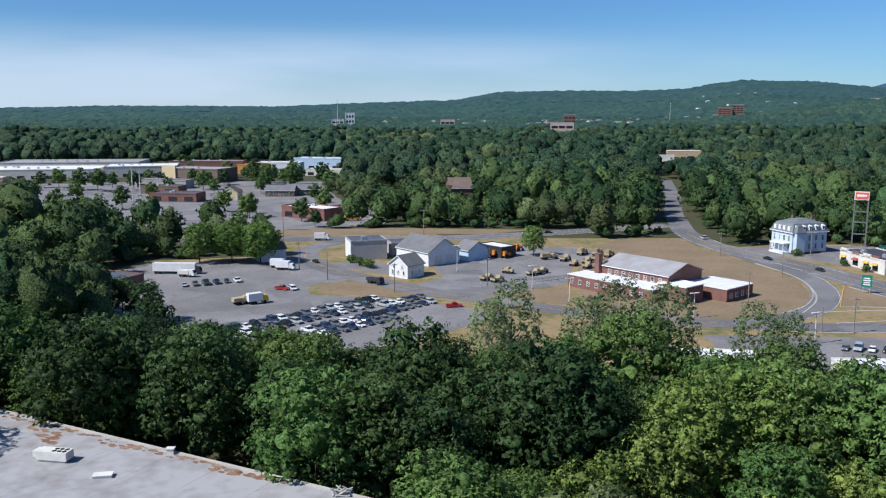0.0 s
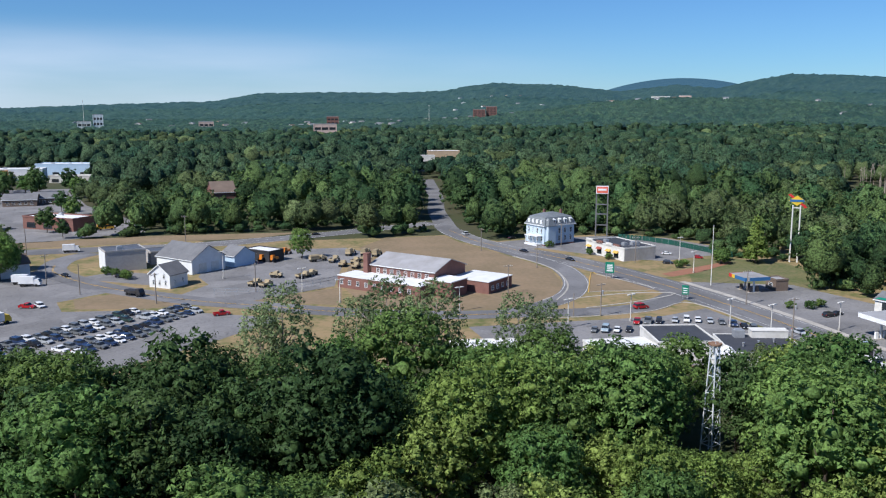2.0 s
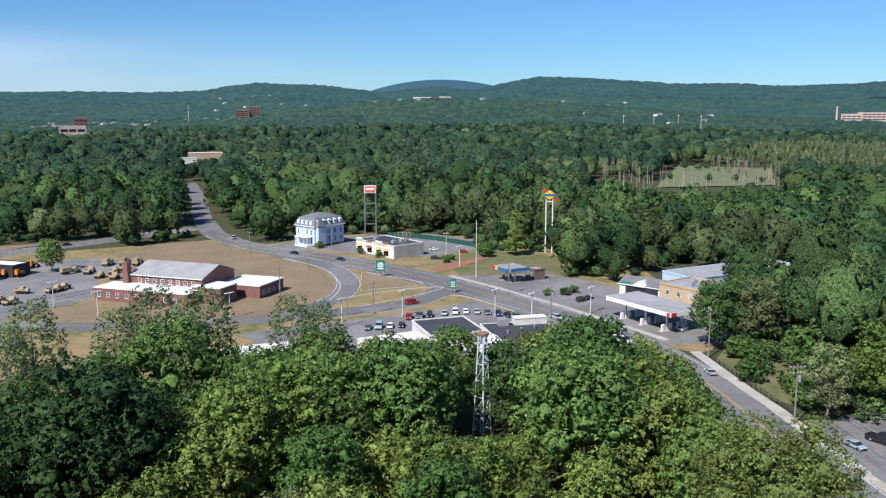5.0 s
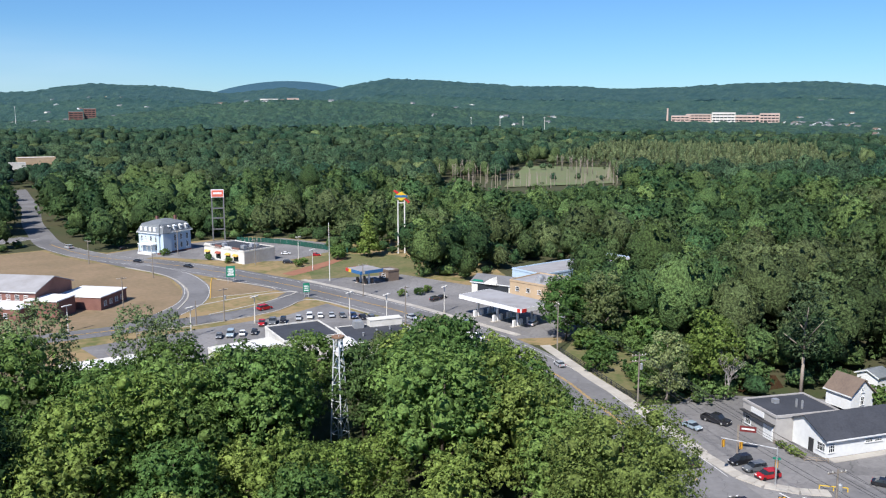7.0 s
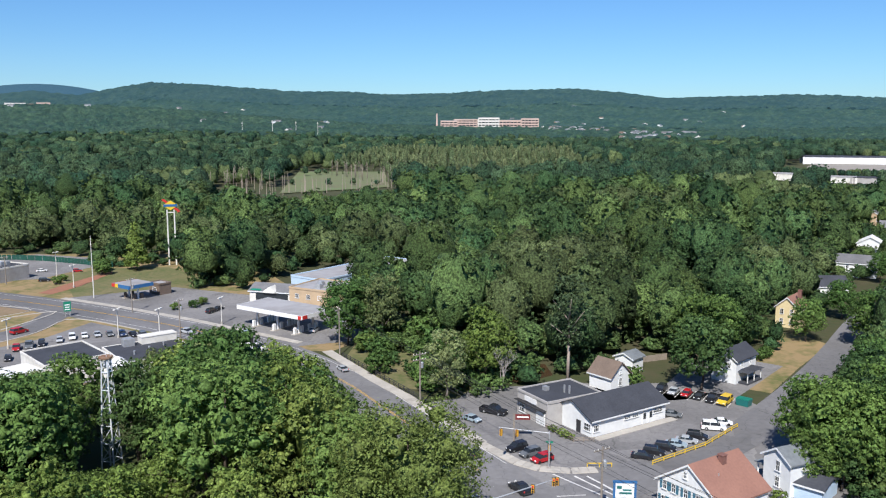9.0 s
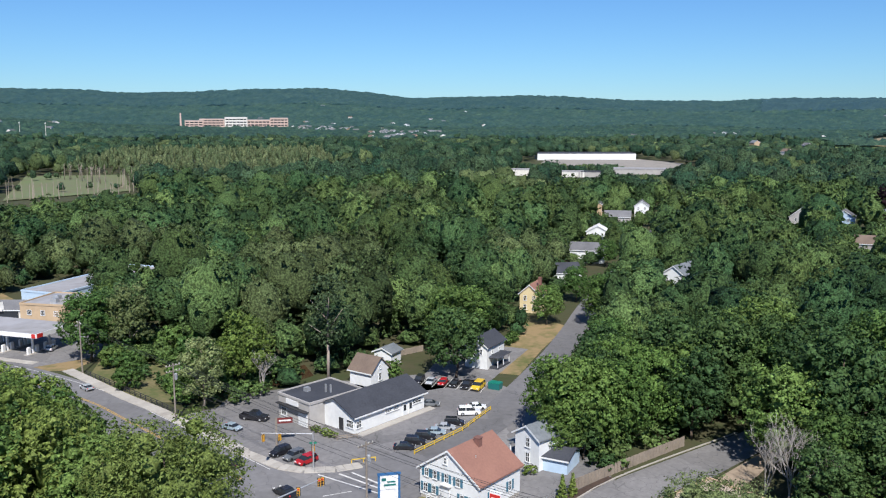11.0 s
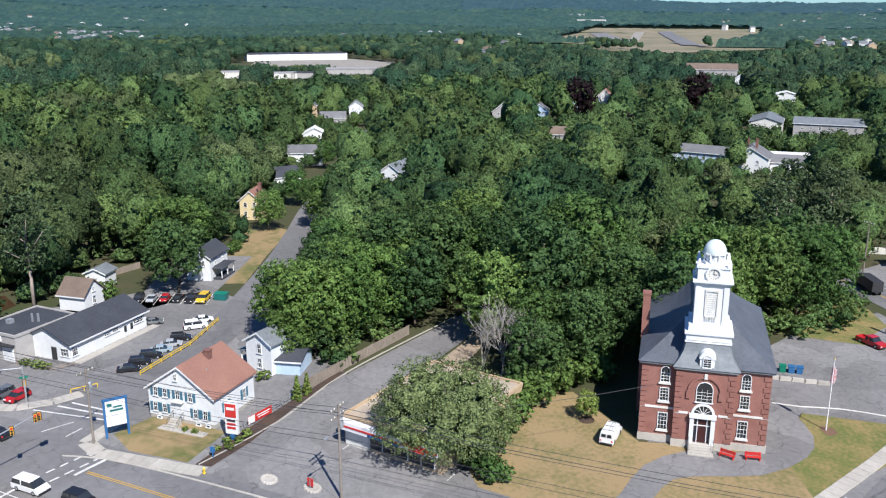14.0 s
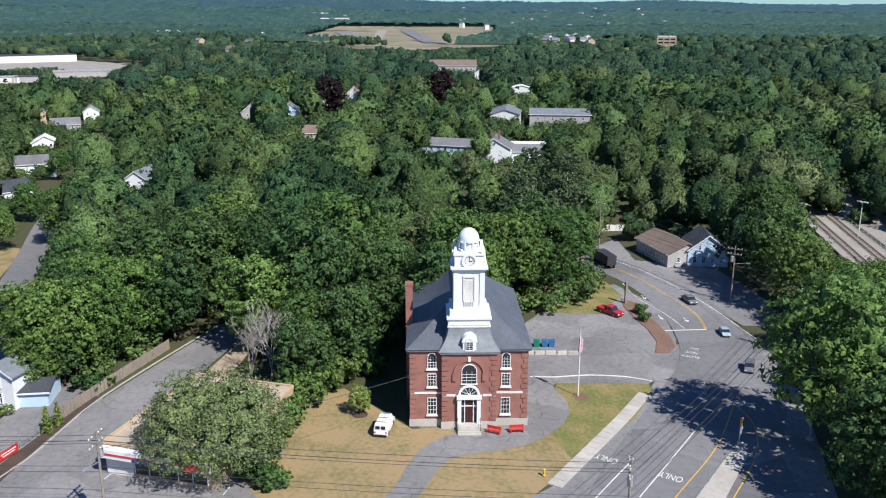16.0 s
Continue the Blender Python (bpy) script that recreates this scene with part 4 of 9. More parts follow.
gable("barn", 149.0, 65.4, -107, 5.4, 5.4, 3.0, 5.4, WHITE_PAINT, BROWN_SHINGLE, "small white barn with a weathered mossy roof", "barn", "x", [("r", 1, 0.9, 0.9, 1.5), ("r", 1, 3.2, 0.7, 0.8)])
gable("shed", 162.5, 66.2, -100, 4.2, 4, 3.0, 3.9, WHITE_PAINT, SLATE_LIGHT, "tiny white shed with a grey roof", "shed", "y", [("f", 1, 1.2, 0.7, 0.8)])
hw = gable("white_cottage", 167.2, 47.2, -102, 5.2, 8, 4.8, 6.6, WHITE_PAINT, DARK_SHINGLE, "narrow white two-storey cottage with a grey roof", "house", "y", [("f", 2, 3.0, 0.7, 1.2), ("r", 2, 3.0, 0.7, 1.2)])
part("porch", Geo().box(3.6, 4, 0, 2.0, 6.0, 0.4).box(3.6, 4, 2.5, 2.6, 6.6, 0.2, top=0.8), DARK_SHINGLE, hw, "grey porch roof")
for k in range(3):
    part("post", Geo().box(4.4, 1.3 + k * 2.7, 0.4, 0.16, 0.16, 2.1), WHITE_PAINT, hw)
ph = gable("porch_house", 120.4, 26.0, -121, 4.9, 8.5, 4.9, 6.4, WHITE_PAINT, SLATE_LIGHT, "white two-storey house with a columned side porch", "house", "y", chimney=None)
for z in (0.9, 3.2):
    window(ph, pose(0.2, -0.03, z), 0.85, 1.5)
part("porch_roof", Geo().box(-3.6, 3.2, 2.5, 2.6, 5.0, 0.22), SLATE_LIGHT, ph)
for k in range(3):
    part("column", Geo().turned([(0.14, 0.2), (0.12, 2.5)], -4.6, 1.2 + k * 2.0, 8), WHITE_PAINT, ph)
part("porch_floor", Geo().box(-3.6, 3.2, 0, 2.6, 5.0, 0.25), GREY_WALL, ph)
an = gable("annex", 119.6, 22.0, -100, 4.6, 5.5, 2.2, 3.0, BLUE_WALL, DARK_SHINGLE, "low pale blue annex with a dark roof", "shed", "x")

st = flat_house("store", 94.2, 5.0, -123.5, 14.4, 20, 3.9, TAN_WALL, mat("gravel_roof", (0.46, 0.38, 0.29), (0.37, 0.30, 0.23), 0.95, 1.5, 0.2), "low tan store with a flat gravel roof and a striped awning", "store", parapet=0.3)
part("awning", Geo().profile([(-7.3, 2.5), (7.3, 2.5), (7.3, 3.6), (-7.3, 3.6)], -1.1, -0.02), P_WHITE, st, "white awning fascia with a red stripe")
part("stripe", Geo().box(0, -1.14, 2.95, 14.5, 0.06, 0.22), P_RED, st, "red stripe")
part("shop_window", Geo().box(1.5, -0.05, 0.5, 9.5, 0.1, 1.9), GLASS, st)
for k in range(6):
    part("mullion", Geo().box(-3.2 + k * 1.9, -0.1, 0.5, 0.1, 0.12, 1.9), WHITE_PAINT, st)
part("awning_letters", Geo().box(4.2, -1.15, 3.2, 3.2, 0.05, 0.3).box(4.4, -1.15, 2.62, 2.2, 0.05, 0.25), P_RED, st)
part("pale_panel", Geo().box(-0.5, -1.16, 2.55, 4.5, 0.05, 0.38), P_BLUE, st)
part("foundation_strip", Geo().box(-5.2, -0.06, 0.0, 3.6, 0.14, 2.4), OLD_WHITE, st)

# ---------- filling stations, restaurant, painted house ----------
def filling_canopy(name, x, y, rz, L, W, h, label, fascia, posts, pump=None):
    ob = thing(name, pose(x, y, 0, 0, 0, rz), label, "canopy")
    part("deck", Geo().box(0, W / 2, h - 0.9, L - 0.1, W - 0.1, 0.92), FLAT_ROOF, ob, "pale grey canopy deck")
    for i, (m, a, b) in enumerate(fascia):
        g = Geo()
        g.box((a + b) / 2 * L, -0.05, h - 0.95, (b - a) * L, 0.12, 1.0)
        if i == 0:
            g.box(-L / 2 - 0.05, W / 2, h - 0.95, 0.12, W, 1.0)
        if i == len(fascia) - 1:
            g.box(L / 2 + 0.05, W / 2, h - 0.95, 0.12, W, 1.0)
        part("fascia", g, m, ob)
    for px, py in posts:
        part("post", Geo().box(px, py, 0, 0.4, 0.4, h - 0.9), P_WHITE, ob)
        island = part("pump_island", Geo().box(px, py, 0, 1.2, 4.0, 0.18), CONCRETE, ob)
        for s in (-1, 1):
            part("fuel_pump", Geo().box(px, py + s * 1.2, 0.18, 0.5, 0.8, 1.35).box(px, py + s * 1.2, 1.53, 0.4, 0.7, 0.2), pump or P_WHITE, island, "weathered brown fuel pump" if pump else "white fuel pump")
    spot(x + 5, y, max(L, W) * 0.7)
    return ob


filling_canopy("filling_station_canopy", 144.6, 150.4, -90, 22, 11, 5.4, "large white filling station canopy with grey deck", [(P_WHITE, -0.5, 0.5)], [(-7, 3), (0, 3), (7, 3), (-7, 8), (0, 8), (7, 8)])
fc = bpy.data.objects["filling_station_canopy"]
part("brand_panel", Geo().box(10.4, -0.13, 4.5, 1.0, 0.08, 0.9).box(11.12, 1.0, 4.5, 0.08, 1.6, 0.9), P_RED, fc, "red panel")
fs = gable("station_shop", 168.8, 174.6, -72, 13, 8, 3.1, 4.7, OLD_WHITE, GREY_SHINGLE, "white station shop with a grey hipped roof", "shop", "x")
part("front_gable", Geo().profile([(-1.9, 2.9), (1.9, 2.9), (1.9, 3.3), (0, 4.6), (-1.9, 3.3)], -0.9, 3.0), OLD_WHITE, fs)
part("green_roof", Geo().box(-4.6, 0.9, 3.35, 3.6, 2.2, 0.3, top=0.7), P_GREEN, fs, "green roof panel")
part("glass_front", Geo().box(0.5, -0.06, 0.4, 10, 0.1, 2.3), GLASS, fs)
flat_house("tan_block", 170, 161.2, -84, 13, 14, 5, TAN_WALL, FLAT_ROOF, "tan brick commercial block with a grey flat roof", spec=[("f", 3, 2.4, 1.3, 1.2)], units=2)
flat_house("long_shed", 206, 168, -2, 44, 13, 4.5, BLUE_WALL, FLAT_ROOF, "long low shed with a pale flat roof", units=2, show=False)
filling_canopy("old_station_canopy", 146.6, 211.7, -92, 8.2, 8, 4.6, "old filling station canopy in blue, red and yellow", [(P_RED, -0.5, -0.3), (P_YELLOW, -0.3, -0.12), (P_BLUE, -0.12, 0.5)], [(-2.0, 4), (2.4, 4)], BROWN_SHINGLE)
flat_house("kiosk", 157.5, 211, -92, 5, 4, 3.2, BROWN_SHINGLE, FLAT_ROOF, "small brown station kiosk", spec=[("f", 1, 1.0, 2.0, 1.2)])

AWNING_GOLD = mat("gold_awning", (0.62, 0.40, 0.10), (0.52, 0.32, 0.07), 0.8, 1.0, 0.1)
AWNING_RED = mat("red_awning", (0.34, 0.09, 0.06), (0.26, 0.06, 0.05), 0.8, 1.0, 0.1)
rt = flat_house("restaurant", 136.2, 275.9, -80.4, 22.8, 13.5, 4.4, OLD_WHITE, DARK_SHINGLE, "low cream restaurant with yellow and red awnings", "restaurant", units=4, trim=OLD_WHITE)
part("side_wall", Geo().box(11.46, 6.75, 0, 0.12, 13.2, 4.1), GREY_WALL, rt)
for k, (u, m) in enumerate(((-9.2, AWNING_GOLD), (-3.0, AWNING_RED), (2.6, AWNING_GOLD), (7.0, AWNING_GOLD))):
    part("awning", Geo().side([(-1.0, 2.4), (0, 2.4), (0, 3.1)], u - 1.3, u + 1.3), m, rt, "faded fabric awning")
    part("shop_window", Geo().box(u, -0.06, 0.6, 2.6, 0.1, 1.7), GLASS, rt)
    part("raised_front", Geo().box(u, 0.1, 4.3, 3.6, 0.5, 1.1), OLD_WHITE if k % 2 == 0 else BRICK, rt)

vc = thing("painted_house", pose(131.6, 305.6, 0, 0, 0, 18), "large pale blue wooden house with a mansard roof and dormers", "house")
part("wall", Geo().box(0, 5.5, 0.6, 15, 11, 7.0).box(-5.2, -0.8, 0.6, 3.6, 1.8, 7.0), mat("faded_blue_clapboard", (0.52, 0.61, 0.68), (0.44, 0.53, 0.60), 0.85, 1.5, 0.3), vc)
part("foundation", Geo().box(0, 5.5, 0, 15.2, 11.2, 0.6), BRICK, vc)
part("mansard", Geo().box(0, 5.5, 7.8, 16.0, 12.0, 3.0, top=0.82, top_y=0.78).box(-5.2, -0.4, 7.8, 4.2, 3.0, 2.6, top=0.4), SLATE_LIGHT, vc, "grey slate mansard roof")
part("roof", Geo().box(0, 5.5, 10.8, 13.2, 9.4, 1.3, top=0.35), SLATE_LIGHT, vc)
part("cornice", Geo().box(0, 5.5, 7.55, 16.2, 12.2, 0.3), WHITE_PAINT, vc)
for k in range(5):
    part("dormer", Geo().box(-5.6 + k * 2.8, 0.6, 8.2, 1.3, 1.6, 1.7).box(-5.6 + k * 2.8, 0.6, 9.9, 1.6, 1.9, 0.5, top=0.2), WHITE_PAINT, vc)
    window(vc, pose(-5.6 + k * 2.8, -0.22, 8.5), 0.8, 1.2)
    for z in (1.6, 4.6):
        if k:
            window(vc, pose(-5.9 + k * 2.9, -0.03, z), 1.1, 2.0)
for k in range(4):
    for z in (1.6, 4.6):
        window(vc, facing("l", -3.8 + k * 2.5, z, 15, 11), 1.0, 2.0)
    part("dormer", Geo().box(-6.9, 2.0 + k * 2.4, 8.2, 1.6, 1.2, 1.7), WHITE_PAINT, vc)
part("porch", Geo().box(-8.8, 5, 3.6, 2.8, 7.6, 0.3).box(-8.8, 5, 0, 2.8, 7.6, 0.7), WHITE_PAINT, vc)
for k in range(4):
    part("column", Geo().turned([(0.15, 0.7), (0.13, 3.6)], -9.9, 1.6 + k * 2.3, 8), WHITE_PAINT, vc)
for cx, cy in ((-1.5, 7.5), (4.0, 4.0)):
    part("chimney", Geo().box(cx, cy, 11.2, 0.8, 0.8, 2.0), BRICK, vc)
spot(131, 311, 12)

# ---------- armoury, barn and yards ----------
ar = gable("armoury", 54.4, 240.5, -50, 23, 16, 6.2, 8.8, BRICK, FLAT_ROOF, "long red brick armoury with a pale grey roof", "hall", "x", [("f", 8, 4.0, 1.2, 1.3)], over=0.5)
part("front_range", Geo().box(-2.5, -4.2, 0, 30, 8.2, 3.5), BRICK, ar)
part("front_roof", Geo().box(-2.5, -4.2, 3.5, 30.4, 8.5, 0.25), WHITE_ROOF, ar, "white flat roof")
part("link_block", Geo().box(14.5, 1.5, 0, 9, 8, 4.4), BRICK, ar)
part("link_roof", Geo().box(14.5, 1.5, 4.4, 9.4, 8.4, 0.25), WHITE_ROOF, ar)
part("side_range", Geo().box(18.2, 14.5, 0, 13, 13, 3.4), BRICK, ar)
part("side_roof", Geo().box(18.2, 14.5, 3.4, 13.4, 13.4, 0.25), WHITE_ROOF, ar)
part("chimney", Geo().box(-12.6, -0.6, 0, 1.6, 1.6, 9.4).box(-12.6, -0.6, 9.4, 1.8, 1.8, 0.2), BRICK, ar, "square brick chimney stack")
for k in range(9):
    window(ar, pose(-16 + k * 3.1, -8.33, 1.2), 1.1, 1.3)
for k in range(4):
    window(ar, pose(18.25 + 6.53, 10 + k * 2.8, 1.0, 0, 0, 90), 1.2, 1.3)
spot(70, 240, 22)
spot(48, 240, 14)
wh = gable("small_white_house", -13.8, 260.9, -39.8, 7.8, 7.6, 4.1, 6.9, WHITE_PAINT, GREY_SHINGLE, "small white two-storey house with a grey gable roof", "house", "y", [("f", 3, 1.0, 0.8, 1.3), ("f", 2, 3.0, 0.8, 1.2), ("r", 2, 1.2, 0.8, 1.3)])
bn = gable("white_barn", -10.4, 286.0, -50.2, 17.5, 13.5, 4.6, 8.6, WHITE_PAINT, GREY_SHINGLE, "big white barn with a grey shingle roof", "barn", "x", [("f", 2, 1.2, 1.0, 1.0)])
part("barn_door", Geo().box(8.81, 4.2, 0, 0.12, 3.0, 3.2), OLD_WHITE, bn, "white sliding barn door")
part("barn_door", Geo().box(8.81, 9.2, 0, 0.12, 3.0, 3.2), OLD_WHITE, bn, "white sliding barn door")
gable("barn_annex", 6.4, 291.6, -50.2, 7, 9, 3.8, 6.4, BLUE_WALL, GREY_SHINGLE, "pale barn annex with a grey roof", "barn", "x")
flat_house("machine_shed", 16.5, 300, -50, 12, 7, 3.6, DARK_STEEL, WHITE_ROOF, "open machine shed with a white roof", "shed")
be = flat_house("beige_block", -25.4, 292.2, 16, 12.6, 11, 6.6, GREY_WALL, SLATE, "two-storey beige block with a flat roof", units=1, spec=[("l", 3, 4.2, 0.9, 1.2)])
part("end_wall", Geo().box(-6.36, 5.5, 0.2, 0.1, 10.6, 6.2), WHITE_PAINT, be)
flat_house("low_annex", -14.0, 303.0, 16, 9, 9, 4.2, GREY_WALL, SLATE, "low dark annex of a commercial block", units=1)
flat_house("warehouse", -106.0, 236.0, -23, 30, 15, 4.4, BRICK, SLATE, "brick warehouse with a dark flat roof", spec=[("f", 4, 1.4, 1.4, 1.2)], units=1, show=False)
gable("white_gable_house", -63.5, 290, -60, 7, 9, 4.2, 6.6, WHITE_PAINT, BROWN_SHINGLE, "white gabled house half hidden by trees", "house", "y", [("f", 2, 1.4, 0.8, 1.2)])

# low buildings behind the front trees
flat_house("white_low_block", 81.0, 152.4, -4, 13.4, 7.4, 4.2, OLD_WHITE, WHITE_ROOF, "low block with a white roof", parapet=0.2, show=False)
flat_house("white_low_block", 55, 158, -10, 17, 9, 4.0, OLD_WHITE, WHITE_ROOF, "low block with a white roof behind trees", parapet=0.2, show=False)
flat_house("dark_low_block", 94.6, 151.9, -12.6, 12.4, 14, 4.5, OLD_WHITE, DARK_SHINGLE, "white low block with a dark flat roof", parapet=0.3, trim=OLD_WHITE, show=False)
dl = flat_house("dark_low_block", 106.1, 140.6, -18, 15, 14.6, 4.4, OLD_WHITE, DARK_SHINGLE, "wide low block with a dark flat roof", parapet=0.15, trim=OLD_WHITE, show=False)
part("roof_house", Geo().box(3.5, 13.0, 4.4, 7.5, 2.6, 1.5).box(3.5, 13.0, 5.9, 7.7, 2.8, 0.15), OLD_WHITE, dl, "white roof house with a flat lid")
part("roof_unit", Geo().box(-2.8, 12.6, 4.46, 2.2, 1.8, 1.5).box(-2.8, 12.6, 5.96, 1.6, 1.4, 0.2), STEEL, dl, "grey metal rooftop unit")
for k in range(3):
    part("vent_pipe", Geo().turned([(0.16, 4.46), (0.16, 5.1), (0.26, 5.12), (0.26, 5.25)], -4 + k * 3.6, 5 + k * 1.7, 8), STEEL, dl)
dw = gable("white_gable_block", 97.6, 138.6, -18, 4.6, 8.5, 3.6, 4.7, OLD_WHITE, WHITE_ROOF, "white gabled end of a low block", "building", "y")
VIEWS.pop()
VIEWS += [(97, 161, 6, 4.4), (111, 148, 7, 4.4), (82, 157, 7, 4.4), (100, 143, 3, 4.6), (57, 164, 8, 4.4)]

# the near flat roof
nr = thing("near_building", pose(-36.6, 106.5, 0, 0, 0, -27.15), "big low building with a stained pale membrane roof", "building")
part("wall", Geo().box(0, -17, 0, 70, 34, 7.9), GREY_WALL, nr)
part("roof", Geo().box(0, -17, 7.9, 69.4, 33.4, 0.1), MEMBRANE, nr, "pale grey membrane roof, stained with rust")
part("coping", Geo().box(0, -0.1, 7.8, 70, 0.45, 0.36).box(-34.8, -17, 7.8, 0.45, 33.4, 0.36), CONCRETE, nr)
stain = Geo()
rg = random.Random(3)
for x, y, w, d in ((-24, -1.0, 9, 0.9), (-15, -0.9, 8, 0.7), (-19, -2.6, 6, 0.8), (-6, -1.5, 6, 1.4), (0.5, -1.0, 7, 0.9), (9, -0.9, 9, 0.8), (12, -1.4, 3, 1.1), (18, -1.0, 5, 0.9), (-17, -3.8, 3, 0.7), (-15.5, -5.0, 2, 0.7)):
    for k in range(22):
        cx, cy, r = x + rg.uniform(-0.6, 0.6) * w, y + rg.uniform(-0.6, 0.6) * d, rg.uniform(0.12, 0.42)
        n = 9
        stain.add([(cx + r * rg.uniform(0.9, 2.6) * math.cos(2 * math.pi * i / n), cy + r * math.sin(2 * math.pi * i / n) * rg.uniform(0.5, 1.3), 8.008 + 0.0003 * k) for i in range(n)], [tuple(range(n))])
part("rust_stain", stain, RUST, nr, "brown rust stains along the roof edge")
for k in range(8):
    part("membrane_seam", Geo().box(-31 + k * 8.3, -17, 8.0, 0.10, 33.2, 0.012), MEMBRANE, nr)
SPOTS.append((-37, 98, 18))


def roof_unit(x, y, rz, label):
    u = thing("roof_unit", pose(x, y, 8.02, 0, 0, rz), label, "air conditioner")
    part("case", Geo().box(0, 0, 0.25, 4.2, 1.7, 1.1).box(-2.3, 0, 0.5, 0.6, 1.4, 0.8), OLD_WHITE, u)
    part("curb", Geo().box(0, 0, 0, 3.6, 1.4, 0.25), STEEL, u)
    for k in range(6):
        part("fan", Geo().turned([(0.28, 1.35), (0.28, 1.4), (0.2, 1.4)], 0.2 + (k % 3) * 0.7, -0.35 + (k // 3) * 0.7, 12), BLACK, u)


roof_unit(-49.0, 103.0, -10, "weathered white rooftop air conditioner")
tagged(part("roof_hatch", Geo().box(0, 0, 0, 2.2, 1.2, 0.3).box(0, 0, 0.3, 2.3, 1.3, 0.08), OLD_WHITE, m=pose(-41.0, 98.0, 8.01, 0, 0, 10)), "low pale grey roof hatch", "hatch")
tagged(part("roof_vent", Geo().box(0, 0, 0, 0.9, 0.7, 0.7).box(0, 0, 0.7, 1.1, 0.9, 0.12), OLD_WHITE, m=pose(-35.0, 105.0, 8.01)), "small white roof vent", "vent")
debris = Geo()
for k in range(26):
    a = rg.uniform(0, 6.28)
    debris.rod((rg.uniform(-1.4, 1.4), rg.uniform(-0.6, 0.6), 0.1), (rg.uniform(-1.4, 1.4), rg.uniform(-0.6, 0.6), rg.uniform(0.2, 1.0)), 0.12, 0.08, 6)
tagged(part("scrap_heap", debris, GREY_WALL, m=pose(-11.6, 93.0, 8.0)), "heap of pale broken pipes and scrap", "scrap")
for x, y, r in ((0.9, 92.6, 0.75), (4.6, 93.6, 0.8)):
    fl = thing("roof_flue", pose(x, y, 0), "short wide white metal flue pipe", "flue", "flues")
    part("pipe", Geo().turned([(r, 0), (r, 8.6), (r * 0.86, 8.6), (r * 0.86, 7.6)], n=20), OLD_WHITE, fl)
    part("band", Geo().turned([(r + 0.04, 8.2), (r + 0.04, 8.35)], n=20), STEEL, fl)
    spot(x, y, 2.5)

# ---------- houses along the side streets ----------
for x, y, rz, L, W, e, a, wall, roof, ridge, label, chim in (
        (220.5, 47.6, -95, 5.4, 7, 5.2, 7.6, YELLOW_WALL, RED_SHINGLE, "y", "tall yellow house with a red roof and chimney", (2.0, 3.0, 9.2)),
        (266, 46.5, -60, 12, 9, 3.0, 5.4, WHITE_PAINT, DARK_SHINGLE, "x", "low white house with a dark roof", None),
        (304, 45, -85, 12, 9, 4.6, 6.8, WHITE_PAINT, GREY_SHINGLE, "x", "white house with a pale grey roof", None),
        (252.5, 12.5, -112, 8.5, 13, 6.2, 9.2, WHITE_PAINT, SLATE_LIGHT, "y", "tall white house with a blue-grey roof", None),
        (352, 48, -85, 9, 8, 5.0, 7.4, WHITE_PAINT, WHITE_ROOF, "y", "white house with a pale roof and porch", None),
        (412, 47, -85, 12, 9, 4.5, 7.0, GREY_WALL, GREY_SHINGLE, "x", "grey house with a grey roof", None),
        (428, 58, -85, 8, 9, 7.0, 9.4, TAN_WALL, GREY_SHINGLE, "y", "tan house among tall trees", None),
        (436, 38, -85, 7, 9, 7.5, 10, WHITE_PAINT, GREY_SHINGLE, "y", "narrow white house among trees", None),
        (415, -34, -100, 10, 12, 7.0, 11.0, GREY_WALL, SLATE, "y", "grey gabled house among tall trees", (1.5, 5, 12)),
        (420, -52, -100, 9, 10, 7.0, 10.0, BLUE_WALL, GREY_SHINGLE, "y", "pale blue gabled house among trees", None),
        (473, -94, -104, 10, 11, 8.0, 12.5, OLD_WHITE, RED_SHINGLE, "y", "white gabled house with a red roof", (2, 6, 13.6)),
        (455, -74, -104, 8, 10, 7.0, 10.0, BLUE_WALL, GREY_SHINGLE, "y", "blue gabled house with a grey roof", None),
        (330, -10, -95, 9, 9, 6, 8.6, GREY_WALL, GREY_SHINGLE, "x", "grey house between tall trees", None),
        (345, -52, -100, 10, 10, 5.5, 8.0, GREY_WALL, BROWN_SHINGLE, "x", "grey house with a brown roof", None),
        (605, -214, -108, 9, 10, 8, 11, WHITE_PAINT, WHITE_ROOF, "y", "small white gabled house", None)):
    gable("house", x, y, rz, L, W, e, a, wall, roof, label, "house", ridge, [("f", 2, 0.9, 0.9, 1.4), ("f", 2, e - 1.8, 0.9, 1.3), ("r", 3, e - 1.9, 0.9, 1.3)], chim)
# inn with long wings
inn = gable("inn", 281.5, -105.0, -116, 12, 13, 6.2, 9.6, WHITE_PAINT, GREY_SHINGLE, "white inn with dark grey roofs and brick chimneys", "inn", "y", [("f", 3, 1.0, 1.0, 1.5), ("f", 2, 4.0, 1.0, 1.4), ("r", 3, 3.8, 1.0, 1.4)], (1.6, 4.5, 12.0))
part("chimney", Geo().box(-1.6, 8, 7.5, 0.9, 0.9, 4.2), BRICK, inn)
gable("inn_wing", 297.5, -92.5, -126, 20, 9, 5.6, 7.6, BLUE_WALL, GREY_SHINGLE, "long two-storey white inn wing with a grey roof", "inn", "x", [("f", 7, 3.4, 1.2, 1.5), ("f", 6, 0.8, 1.2, 1.5)])
gable("inn_wing", 282, -121, -112, 16, 9, 4.2, 6.2, WHITE_PAINT, GREY_SHINGLE, "low white inn wing with a grey roof", "inn", "x", [("f", 5, 1.4, 1.2, 1.6)])
